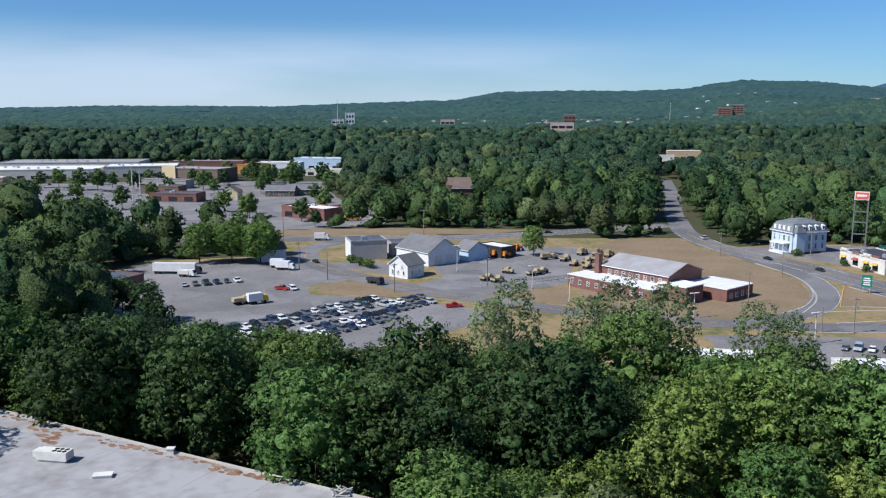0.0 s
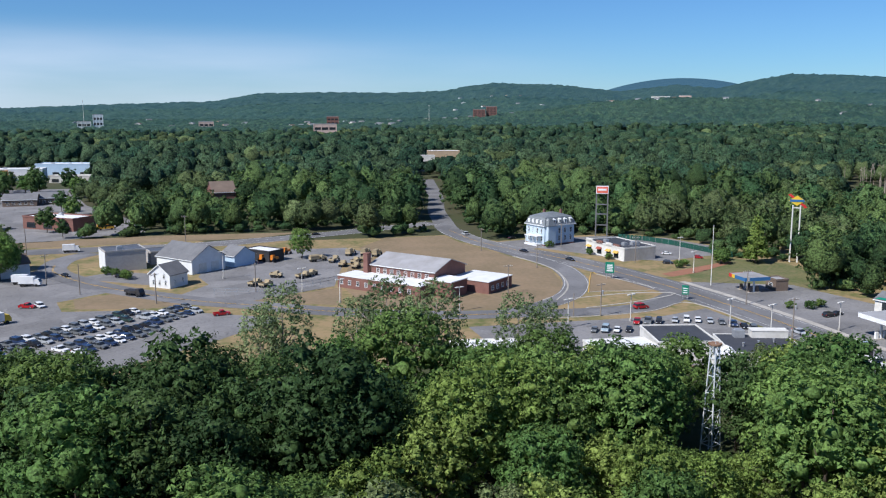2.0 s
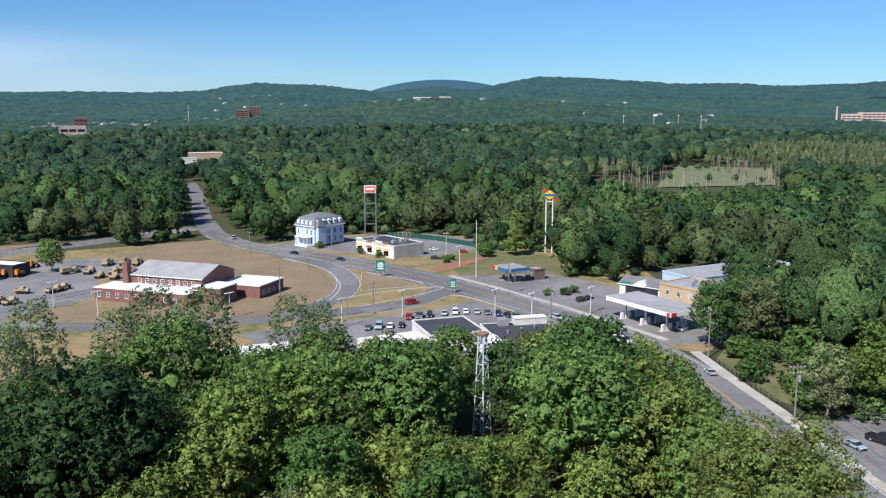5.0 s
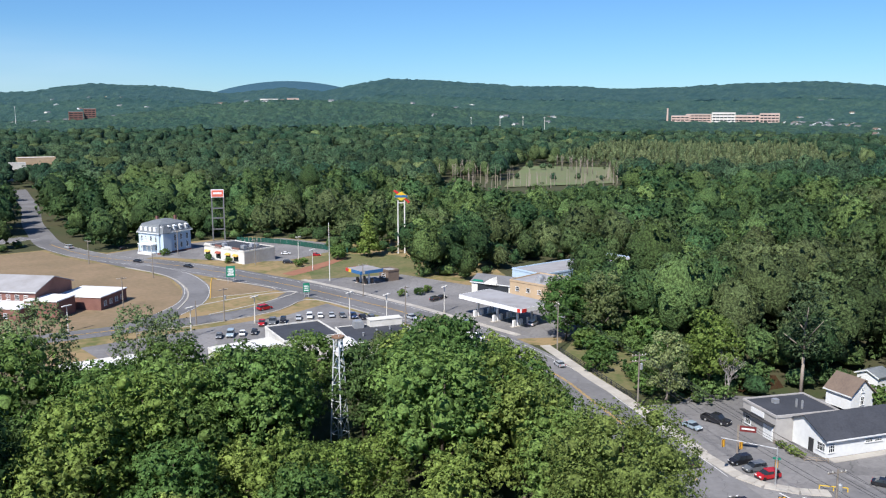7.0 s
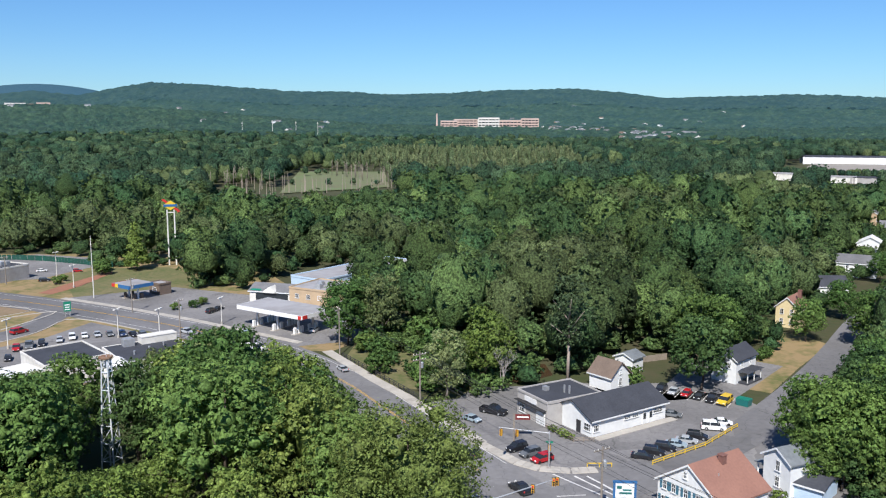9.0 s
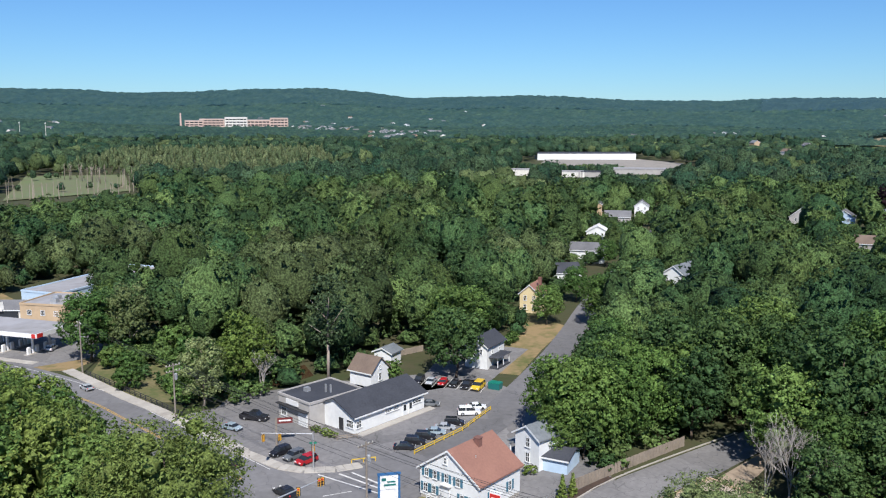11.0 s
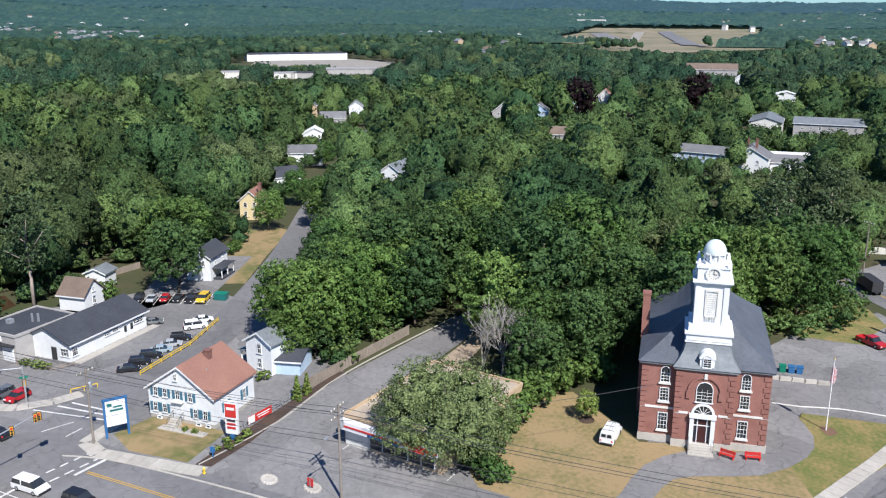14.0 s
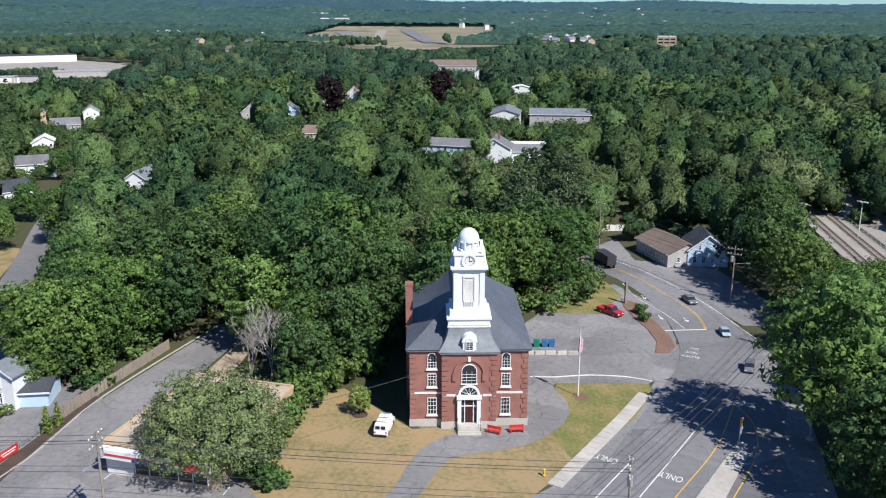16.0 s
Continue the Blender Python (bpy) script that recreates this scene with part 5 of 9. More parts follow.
flat_house("white_annex", 305, -128, -110, 14, 8, 3, WHITE_PAINT, WHITE_ROOF, "low white annex with a flat roof")
gable("apartment_house", 346, -162, -114, 30, 13, 9.0, 11.0, GREY_WALL, SLATE_LIGHT, "three-storey grey apartment house with a pale roof", "apartments", "x", [("f", 8, 1.0, 1.1, 1.2), ("f", 8, 3.9, 1.1, 1.2), ("f", 8, 6.7, 1.1, 1.2)])
gable("cream_hall", 372, -152, -24, 26, 13, 8, 10, OLD_WHITE, SLATE_LIGHT, "tall cream hall with a grey roof", "hall", "x")
gable("garage", 476, -195, -108, 14, 10, 9, 11, WHITE_PAINT, WHITE_ROOF, "white garage with a pale roof", "garage", "y")
gable("school", 640, -205, -108, 36, 16, 13, 17, GREY_WALL, BROWN_SHINGLE, "long grey building with a brown roof", "school", "x", [("f", 9, 9.5, 1.6, 1.6)])
ct = gable("roadside_cottage", 160.0, -97.0, 178, 14, 9, 3.0, 4.9, GREY_WALL, BROWN_SHINGLE, "low grey roadside house with a brown roof", "house", "x", [("f", 5, 1.0, 1.1, 1.1), ("r", 2, 1.0, 1.1, 1.1)])
gable("white_gabled_cottage", 151.0, -105.2, -112, 8.4, 9, 3.6, 6.8, BLUE_WALL, DARK_SHINGLE, "white and blue gabled roadside cottage", "house", "y", [("f", 4, 0.9, 0.8, 1.3), ("f", 2, 3.6, 0.7, 1.1)])

# ---------- shopping district ----------
MALL = mat("mall_wall", (0.62, 0.58, 0.52), (0.5, 0.47, 0.42), 0.85, 0.5, 0.05)
for x, y, rz, L, W, h, wall, roof, label, units in (
        (-300, 622, 8, 96, 46, 7, MALL, WHITE_ROOF, "long shopping mall with a pale front", 8), (-226, 645, 14, 52, 34, 8, MALL, WHITE_ROOF, "pale shopping store with a flat roof", 5),
        (-300, 690, 6, 110, 40, 8, MALL, FLAT_ROOF, "wide pale shopping store", 7), (-310, 560, 10, 44, 16, 6, TAN_WALL, WHITE_ROOF, "low tan shop row with a pale roof", 3),
        (-178, 604, -18, 46, 26, 9, BROWN_SHINGLE, FLAT_ROOF, "big dark brick store with a flat roof", 4), (-183, 556, -10, 36, 12, 5, GREY_WALL, SLATE, "grey flat-roofed shop row", 3),
        (-150, 476, -10, 28, 12, 4.5, BRICK, SLATE, "dark brick shop with a flat roof", 2), (-172, 520, -12, 26, 10, 4.5, BROWN_SHINGLE, SLATE, "brown flat-roofed shop row", 2),
        (-190, 690, 0, 60, 16, 9, BRICK, FLAT_ROOF, "long red brick store", 4), (-150, 678, -5, 24, 12, 7, ORANGE_WALL, ORANGE_WALL, "bright orange painted store", 0),
        (-132, 690, -5, 36, 14, 8, WHITE_PAINT, WHITE_ROOF, "white store with a white roof", 2), (-106, 728, -12, 42, 18, 9, BLUE_WALL, WHITE_ROOF, "white and pale blue store", 4),
        (-88, 655, -15, 36, 10, 5, MALL, WHITE_ROOF, "low pale shop row", 2), (-66, 402, -38, 29, 13, 5.2, BRICK, WHITE_ROOF, "brick shop with a white roof", 2)):
    ob = flat_house("store", x, y, rz, L, W, h, wall, roof, label, "store", units=units, parapet=0.6)
    for k in range(max(2, int(L / 9))):
        part("shop_window", Geo().box(-L / 2 + (k + 0.5) * L / max(2, int(L / 9)), -0.06, 0.6, 5.0, 0.1, 2.4), GLASS, ob)
ob = bpy.data.objects["store.005"]
part("yellow_front", Geo().box(-16, -0.5, 0, 11, 1.2, 11.5), YELLOW_WALL, ob, "tall yellow store front")
for x, y, rz, label in ((-96, 505, 0, "grey hip-roofed restaurant on a lot"), (-82, 512, 4, "grey hip-roofed restaurant wing")):
    gable("diner", x, y, rz, 17, 11, 3.6, 6.4, BROWN_SHINGLE, GREY_SHINGLE, label, "restaurant", "x", [("f", 5, 1.0, 1.5, 1.5)])
gable("diner", -121, 487, -5, 9, 9, 4.2, 7.0, YELLOW_WALL, BROWN_SHINGLE, "small yellow diner with a brown roof", "restaurant", "y", [("f", 2, 1.0, 1.2, 1.5)])
gable("brick_church", 10, 462, 10, 12, 16, 9, 14, BRICK, BROWN_SHINGLE, "brick house with a red-brown roof among trees", "house", "x")
flat_house("pink_block", 205, 735, -10, 28, 14, 15, TAN_WALL, WHITE_ROOF, "tan roadside building above the trees", show=True)
flat_house("pink_block", 180, 700, -10, 14, 12, 13, OLD_WHITE, FLAT_ROOF, "pale roadside building above the trees")

# ---------- far town ----------
def on_ground(az, r):
    x, y = r * math.sin(radians(az)), r * math.cos(radians(az))
    return x, y, ground_z(x, y)


def far_block(name, az, r, L, W, h, wall, label, storeys=3, turn=0.0, roof=None, lift=0.0):
    x, y, z = on_ground(az, r)
    lift += 6 if r > 1250 else 0
    ob = thing(name, pose(x, y, z + lift, 0, 0, -az + turn), label, "building")
    part("wall", Geo().box(0, W / 2, -20, L, W, h + 20), wall, ob)
    part("roof", Geo().box(0, W / 2, h, L + 0.6, W + 0.6, 0.7), roof or FLAT_ROOF, ob)
    n = max(3, int(L / 9))
    for s in range(storeys):
        part("window_band", Geo().box(0, -0.1, 2 + s * (h - 2) / storeys, L * 0.94, 0.3, (h - 2) / storeys * 0.45), GLASS, ob)
    for k in range(n + 1):
        part("pier", Geo().box(-L / 2 + k * L / n, -0.25, 0, 1.6, 0.5, h), wall, ob)
    spot(x, y, L * 0.55)
    if r < 1250:
        VIEWS.append((x, y, L * 0.5, z + lift + h * 0.3))
    return ob


PINK = mat("pink_brick", (0.56, 0.42, 0.36), (0.47, 0.35, 0.30), 0.9, 0.2, 0.02)
far_block("factory", 56.0, 2330, 44, 26, 21, PINK, "low end wing of an old pink brick factory", 3)
far_block("factory", 57.1, 2350, 62, 30, 26, PINK, "long old pink brick factory", 4)
far_block("factory", 58.6, 2335, 56, 30, 31, OLD_WHITE, "white factory block with window bands", 4)
far_block("factory", 60.0, 2350, 60, 30, 25, PINK, "long old pink brick factory wing", 3)
far_block("factory", 61.3, 2345, 46, 28, 30, PINK, "tall end block of an old pink brick factory", 4)
x, y, z = on_ground(55.2, 2350)
tagged(part("factory_chimney", Geo().turned([(3, 0), (2, 46)], n=10), PINK, m=pose(x, y, z)), "tall pink brick factory chimney", "chimney")
far_block("apartment_tower", 17.9, 1950, 26, 18, 24, BRICK, "brick apartment tower above the trees", 5)
far_block("apartment_tower", 18.7, 1960, 22, 18, 28, BRICK, "brick apartment tower above the trees", 6)
far_block("white_plant", -6.1, 1700, 16, 14, 30, WHITE_PAINT, "white plant building above the trees", 3)
far_block("white_plant", -6.9, 1690, 22, 14, 18, OLD_WHITE, "white plant building above the trees", 2)
far_block("long_warehouse", 81.4, 1010, 112, 34, 7.5, WHITE_PAINT, "long white warehouse with a dark roof", 0, 10, DARK_SHINGLE)
far_block("depot", 84.8, 790, 46, 18, 4.5, GREY_WALL, "low grey depot with a pale roof", 0, 0, FLAT_ROOF)
far_block("depot", 80.3, 745, 24, 12, 4.5, OLD_WHITE, "low pale shop among trees", 0, 0, FLAT_ROOF)
far_block("depot", 77.0, 760, 24, 12, 5, OLD_WHITE, "low pale shop among trees", 0, 0, FLAT_ROOF)
far_block("depot", 81.8, 745, 22, 12, 4.5, GREY_WALL, "low shop with a dark roof among trees", 0, 0, DARK_SHINGLE)
VIEWS += [(910, 118, 50, 3), (900, 62, 40, 3), (940, 190, 25, 2), (1310, -320, 70, 0), (1390, -430, 90, 0), (1444, -523, 60, 0), (1700, -240, 60, 0)]
far_block("brick_block", 8.3, 1750, 22, 16, 24, BRICK, "brick town building above the trees", 3)
far_block("brick_block", 0.3, 1700, 26, 16, 18, PINK, "brick town building above the trees", 2)
far_block("brick_block", 7.8, 1350, 34, 14, 19, PINK, "pale brick school above the trees", 2)
far_block("hilltop_block", 29.5, 2080, 40, 14, 14, OLD_WHITE, "pale hilltop building among trees", 2)
far_block("hilltop_block", 31.0, 2070, 26, 14, 14, PINK, "pale hilltop building among trees", 2)
far_block("terminal", 100.2, 2900, 90, 20, 7, OLD_WHITE, "low pale airport building", 1, 0, FLAT_ROOF, 4)
far_block("hill_office", 121.3, 1150, 22, 14, 10, TAN_WALL, "pale office above the trees", 2, 0, WHITE_ROOF, 12)
for az, r, top in ((-6.9, 1680, 62), (14.6, 1900, 48), (44.5, 1500, 34), (46.0, 1520, 32), (47.4, 1500, 33), (42.6, 1490, 30)):
    x, y, z = on_ground(az, r)
    ob = thing("mast", pose(x, y, z), "thin pale metal mast above the trees", "mast")
    part("pole", Geo().rod((0, 0, 0), (0, 0, top), 0.5, 0.25, 6), OLD_WHITE, ob)
    part("head", Geo().box(0, 0, top - 3, 1.6, 1.6, 1.6), OLD_WHITE, ob)

rg = random.Random(11)
HOUSE_WALLS = [OLD_WHITE, OLD_WHITE, TAN_WALL, WHITE_PAINT, GREY_WALL]
HOUSE_ROOFS = [GREY_SHINGLE, GREY_SHINGLE, BROWN_SHINGLE, SLATE_LIGHT]
town = []
for az0, az1, r0, r1, n in ((62, 68, 1900, 2500, 26), (67, 72, 1500, 1900, 24), (5, 20, 1650, 2250, 26), (60, 75, 2600, 3300, 12), (26, 34, 1950, 2150, 8), (-12, 5, 1800, 2400, 8), (40, 50, 1500, 2400, 10), (84, 96, 900, 2000, 10), (14, 22, 2900, 3500, 9), (34, 44, 3000, 3400, 6), (108, 122, 2500, 3600, 20), (112, 117, 1250, 1700, 12), (98, 101, 3000, 3150, 4)):
    for _ in range(n):
        az, r = rg.uniform(az0, az1), rg.uniform(r0, r1)
        x, y, z = on_ground(az, r)
        s = r / 1700
        town.append((x, y, z))
        hx = gable("town_house", x, y, -az + rg.uniform(-50, 50), 11 * s ** 0.4, 11 * s ** 0.4, 13.5, 16.5, rg.choice(HOUSE_WALLS), rg.choice(HOUSE_ROOFS), "small pale town house above the trees", "house", rg.choice("xy"), z=z, group="far town houses")

# ---------- vehicles ----------
CARS = {}


def wheel_geo(r, w):
    return Geo().turned([(r * 0.55, -w / 2), (r * 0.92, -w / 2), (r, -w / 2 + 0.04), (r, w / 2 - 0.04), (r * 0.92, w / 2), (r * 0.55, w / 2)], n=12, m=pose(0, 0, 0, 90, 0, 0))


VEHICLE = Matrix.Diagonal((0.86, 0.86, 0.86, 1))


def car(kind, colour, x, y, turn, label, group="", category="car", z=0.06):
    """A vehicle that stands at x, y and points along turn."""
    key = (kind, colour if isinstance(colour, int) else colour.name)
    m = pose(x, y, z, 0, 0, turn) @ VEHICLE
    if key in CARS:
        ob = copy_thing(CARS[key], m)
        ob.name = kind
        return tagged(ob, label, category, group)
    ob = thing(kind, m, label, category, group)
    CARS[key] = ob
    p = CAR_PAINTS[colour] if isinstance(colour, int) else colour
    S = {"sedan": (4.7, 1.82, 0.62, 0.92, 1.45, [(-1.75, 0), (-1.05, 1), (0.45, 1), (1.25, 0)], 0.33), "suv": (4.7, 1.92, 0.75, 1.08, 1.78, [(-2.25, 0), (-2.0, 1), (0.5, 1), (1.2, 0)], 0.37),
         "minivan": (5.1, 1.98, 0.7, 1.05, 1.78, [(-2.45, 0), (-2.2, 1), (0.9, 1), (1.8, 0)], 0.35), "hatchback": (4.1, 1.75, 0.62, 0.95, 1.5, [(-1.95, 0), (-1.6, 1), (0.4, 1), (1.15, 0)], 0.32),
         "pickup": (5.7, 2.0, 0.82, 1.12, 1.88, [(-0.75, 0), (-0.6, 1), (0.75, 1), (1.4, 0)], 0.4), "van": (5.6, 2.0, 0.8, 1.3, 2.15, [(-2.75, 0), (-2.65, 1), (1.1, 1), (1.75, 0)], 0.38)}[kind]
    L, W, low, belt, top, cab, r = S
    w2 = W / 2
    body = Geo()
    prof = [(-L / 2 + 0.05, 0.28), (L / 2 - 0.08, 0.28), (L / 2, 0.5), (L / 2 - 0.05, low), (cab[3][0] + 0.1, belt), (cab[0][0] - 0.05, belt), (-L / 2 + 0.02, belt - 0.04), (-L / 2, 0.5)]
    if kind == "pickup":
        prof = [(-L / 2 + 0.05, 0.32), (L / 2 - 0.08, 0.32), (L / 2, 0.6), (L / 2 - 0.05, 0.98), (cab[3][0] + 0.1, belt), (cab[0][0] - 0.05, belt), (cab[0][0] - 0.06, 0.75), (-L / 2 + 0.12, 0.75), (-L / 2 + 0.1, belt), (-L / 2, belt), (-L / 2, 0.6)]
    body.profile(prof, -w2, w2)
    if kind == "pickup":
        body.box((-L / 2 + cab[0][0]) / 2, w2 - 0.06, 0.75, cab[0][0] + L / 2 - 0.05, 0.12, belt - 0.75).box((-L / 2 + cab[0][0]) / 2, -w2 + 0.06, 0.75, cab[0][0] + L / 2 - 0.05, 0.12, belt - 0.75)
    part("body", body, p, ob)
    t = 0.86
    gl = Geo()
    x0, x1, x2, x3 = (c[0] for c in cab)
    v = [(x0, -w2 * 0.97, belt), (x3, -w2 * 0.97, belt), (x3, w2 * 0.97, belt), (x0, w2 * 0.97, belt), (x1, -w2 * t, top - 0.06), (x2, -w2 * t, top - 0.06), (x2, w2 * t, top - 0.06), (x1, w2 * t, top - 0.06)]
    gl.add(v, [(3, 2, 1, 0), (4, 5, 6, 7), (0, 1, 5, 4), (1, 2, 6, 5), (2, 3, 7, 6), (3, 0, 4, 7)])
    part("cabin_glass", gl, p if kind == "van" else GLASS, ob)
    part("roof", Geo().box((x1 + x2) / 2, 0, top - 0.08, x2 - x1 + 0.08, W * t + 0.02, 0.1, top=0.94), p, ob)
    if kind == "van":
        part("windscreen", Geo().box(1.55, 0, 1.35, 0.5, W * 0.86, 0.6, top=0.6), GLASS, ob)
        part("rear_window", Geo().box(-2.78, 0.42, 1.35, 0.06, 0.65, 0.5).box(-2.78, -0.42, 1.35, 0.06, 0.65, 0.5), GLASS, ob)
        part("ladder", Geo().rod((-2.3, -0.5, 2.25), (0.9, -0.5, 2.25), 0.05, n=5).rod((-2.3, -0.1, 2.25), (0.9, -0.1, 2.25), 0.05, n=5), STEEL, ob, "metal ladder on the roof")
        for k in range(3):
            part("roof_bar", Geo().box(-2.0 + k * 1.4, 0, 2.12, 0.08, 1.7, 0.1), DARK_STEEL, ob)
    else:
        for s in (-1, 1):
            part("pillar", Geo().box((x1 + x2) / 2, s * w2 * 0.92, belt, 0.12, 0.1, top - belt - 0.06), p, ob)
    for sx in (-1, 1):
        for sy in (-1, 1):
            w = part("wheel", wheel_geo(r, 0.24), BLACK, ob, m=pose(sx * L * 0.3, sy * (w2 - 0.1), r))
            if colour in (0, 1, 2, 4, 5) and kind in ("minivan", "suv", "pickup"):
                part("rim", Geo().turned([(r * 0.55, -0.125), (r * 0.55, 0.125)], n=8, m=pose(0, 0, 0, 90, 0, 0)), STEEL, w)
    for s in (-1, 1):
        part("headlight", Geo().box(L / 2 - 0.05, s * (w2 - 0.3), 0.6, 0.1, 0.4, 0.16), P_WHITE, ob)
        part("tail_light", Geo().box(-L / 2 + 0.02, s * (w2 - 0.16), 0.72, 0.08, 0.24, 0.24), P_RED, ob)
    part("bumper", Geo().box(L / 2 - 0.02, 0, 0.3, 0.14, W * 0.9, 0.2), DARK_STEEL, ob)
    part("bumper", Geo().box(-L / 2 + 0.02, 0, 0.32, 0.14, W * 0.9, 0.2), DARK_STEEL, ob)
    return ob


KINDS_OF = {"sedan": "sedan", "suv": "sport utility car", "minivan": "minivan", "hatchback": "small hatchback", "pickup": "pickup truck", "van": "work van"}


def row(kind, colour, x, y, turn, where, group=""):
    return car(kind, colour, x, y, turn, CAR_NAMES[colour] + " " + KINDS_OF[kind] + " " + where, group)


for a in (("minivan", 0, 87.5, 45.5, -116), ("suv", 1, 84.4, 38.7, -116), ("suv", 3, 81.6, 32.4, -116), ("sedan", 1, 100.3, 55.6, 63), ("sedan", 1, 107.2, 68.0, 63), ("sedan", 2, 132.6, 166.0, -90),
          ("sedan", 6, 139.5, 153.0, 90), ("pickup", 0, 131.6, 140.6, -97), ("sedan", 2, 130.3, 114.4, 64), ("suv", 5, 109.5, 199.4, 6), ("sedan", 1, 112.1, 292.5, -65), ("sedan", 1, 121.2, 271.8, -72),
          ("sedan", 3, 131.8, -88.6, 172), ("sedan", 6, 115.5, -84.9, 158), ("suv", 3, 101.5, -79.6, 142), ("sedan", 1, -34, 341, 0), ("sedan", 0, -92, 337, 180), ("sedan", 1, 44, 356, 12), ("suv", 2, 104, 340, 95)):
    row(*a, "on the road")
for a in (("suv", 1, 113.2, 63.4, 157), ("suv", 3, 112.4, 60.6, 157), ("hatchback", 5, 111.4, 58.0, 157), ("sedan", 6, 120.3, 76.3, -100), ("pickup", 1, 125.6, 75.2, -88)):
    row(*a, "parked before a shop")
for i, (k, c) in enumerate((("sedan", 1), ("suv", 1), ("suv", 1), ("sedan", 6), ("sedan", 2), ("suv", 1))):
    row(k, c, 121.2 + i * 2.55, 45.8 - i * 0.85, -76, "parked along a yellow fence", "cars along the yellow fence")
row("suv", 0, 139.6, 40.6, -68, "parked along a yellow fence")
row("sedan", 0, 142.9, 40.2, -68, "parked along a yellow fence")
row("sedan", 3, 141.9, 48.6, -75, "parked near a white shop")
for i, (k, c) in enumerate((("suv", 1), ("sedan", 2), ("hatchback", 5), ("sedan", 1), ("pickup", 1))):
    row(k, c, 154.4, 55.2 - i * 2.45, 180, "parked under a tree", "cars under the tree")
car("suv", P_YELLOW, 154.0, 43.0, 175, "yellow off-road car parked under a tree")
row("pickup", 5, 130.3, -71.4, -158, "parked beside a mulch bed")
car("van", P_WHITE, 99.0, -22.6, -26, "white work van with roof ladder on dry lawn", category="van")
row("sedan", 1, 120.3, -45.8, -16, "parked behind a brick hall")
for i, (x, y, c, k) in enumerate(((110.7, 184.3, 2, "sedan"), (113.6, 183.8, 0, "suv"), (116.2, 182.9, 0, "sedan"), (118.6, 181.4, 2, "sedan"), (120.6, 179.4, 3, "sedan"), (122.3, 177.0, 4, "sedan"), (123.5, 174.4, 1, "sedan"), (124.3, 171.6, 3, "suv"),
                                  (100.9, 185.4, 5, "pickup"), (103.6, 184.8, 3, "pickup"), (106.2, 184.2, 1, "suv"), (87.4, 181.0, 3, "sedan"), (90.0, 180.5, 6, "suv"), (92.6, 179.6, 0, "sedan"), (95.4, 179.0, 1, "sedan"))):
    row(k, c, x, y, -123 + i * 2 if i < 8 else -123, "parked beside a grass verge", "cars beside the verge")
for a in (("suv", 1, 150.5, 256.6, -40), ("sedan", 0, 159.8, 273.9, -30), ("hatchback", 5, 166.4, 263.5, -30), ("sedan", 1, 118.7, 323.9, 20), ("suv", 1, 150.9, 178.4, 10), ("sedan", 1, 154.0, 179.2, 10), ("suv", 0, 151.1, 141.5, 20)):
    row(*a, "parked on a lot")
rg = random.Random(21)


def car_row(x0, y0, x1, y1, n, turn, where="parked in a crowded car lot", group="cars in the car lot"):
    for i in range(n):
        t = i / max(n - 1, 1)
        c = rg.choice([0, 1, 1, 3, 3, 3, 4, 7, 0, 4, 5 if rg.random() < 0.4 else 2])
        k = rg.choice(["sedan", "suv", "sedan", "hatchback", "suv", "pickup"])
        row(k, c, x0 + (x1 - x0) * t, y0 + (y1 - y0) * t, turn + rg.uniform(-3, 3), where, group)


for r in ((-50.5, 196.0, -18.7, 230, 19), (-45.5, 193.8, -20, 221, 14), (-31.5, 196, -15, 214, 10), (-27.5, 193, -12.5, 209, 9), (-14.8, 214.5, -3.4, 226, 7), (-15.5, 222, -6, 232.5, 6)):
    car_row(*r, -43)
car_row(-76, 248, -62, 254.5, 6, -65, "parked beside a warehouse", "cars beside the warehouse")
row("pickup", 5, 2.9, 221.2, 10, "parked at the edge of a car lot")
row("pickup", 5, -46.4, 243.1, -20, "parked on an asphalt yard")
row("minivan", 0, -43.3, 243.2, -60, "parked on an asphalt yard")
row("suv", 1, -26.1, 280.6, 5, "parked on a small forecourt")
row("sedan", 1, -43.1, 287.0, -60, "on the side road")
for i in range(24):
    car("sedan" if i % 2 else "suv", rg.choice([0, 1, 2, 3, 0]), rg.uniform(-290, -110), rg.uniform(470, 610), rg.choice([10, 100]), "car parked before the shops", "cars before the shops", z=0.1)


def lorry(x, y, turn, length, box, cab, label, height=3.4, z=0.06):
    ob = thing("truck", pose(x, y, z, 0, 0, turn) @ VEHICLE, label, "truck")
    part("cargo_box", Geo().box(-0.9, 0, 1.0, length - 2.2, 2.4, height - 1.0), box, ob)
    part("cab", Geo().profile([(length / 2 - 2.0, 0.6), (length / 2, 0.6), (length / 2, 1.5), (length / 2 - 0.6, 2.6), (length / 2 - 2.0, 2.6)], -1.05, 1.05), cab, ob)
    part("windscreen", Geo().profile([(length / 2 - 0.07, 1.55), (length / 2 + 0.02, 1.55), (length / 2 - 0.52, 2.5), (length / 2 - 0.62, 2.5)], -0.95, 0.95), GLASS, ob)
    part("chassis", Geo().box(0, 0, 0.6, length - 0.6, 0.9, 0.35), DARK_STEEL, ob)
    for k in (-length / 2 + 1.2, -length / 2 + 2.4, length / 2 - 1.3):
        for s in (-1, 1):
            part("wheel", wheel_geo(0.5, 0.3), BLACK, ob, m=pose(k, s * 1.0, 0.5))
    return ob


CANVAS = mat("sand_canvas", (0.40, 0.32, 0.20), (0.31, 0.25, 0.155), 0.95, 2.0, 0.4, 0.02, per_object=0.2)


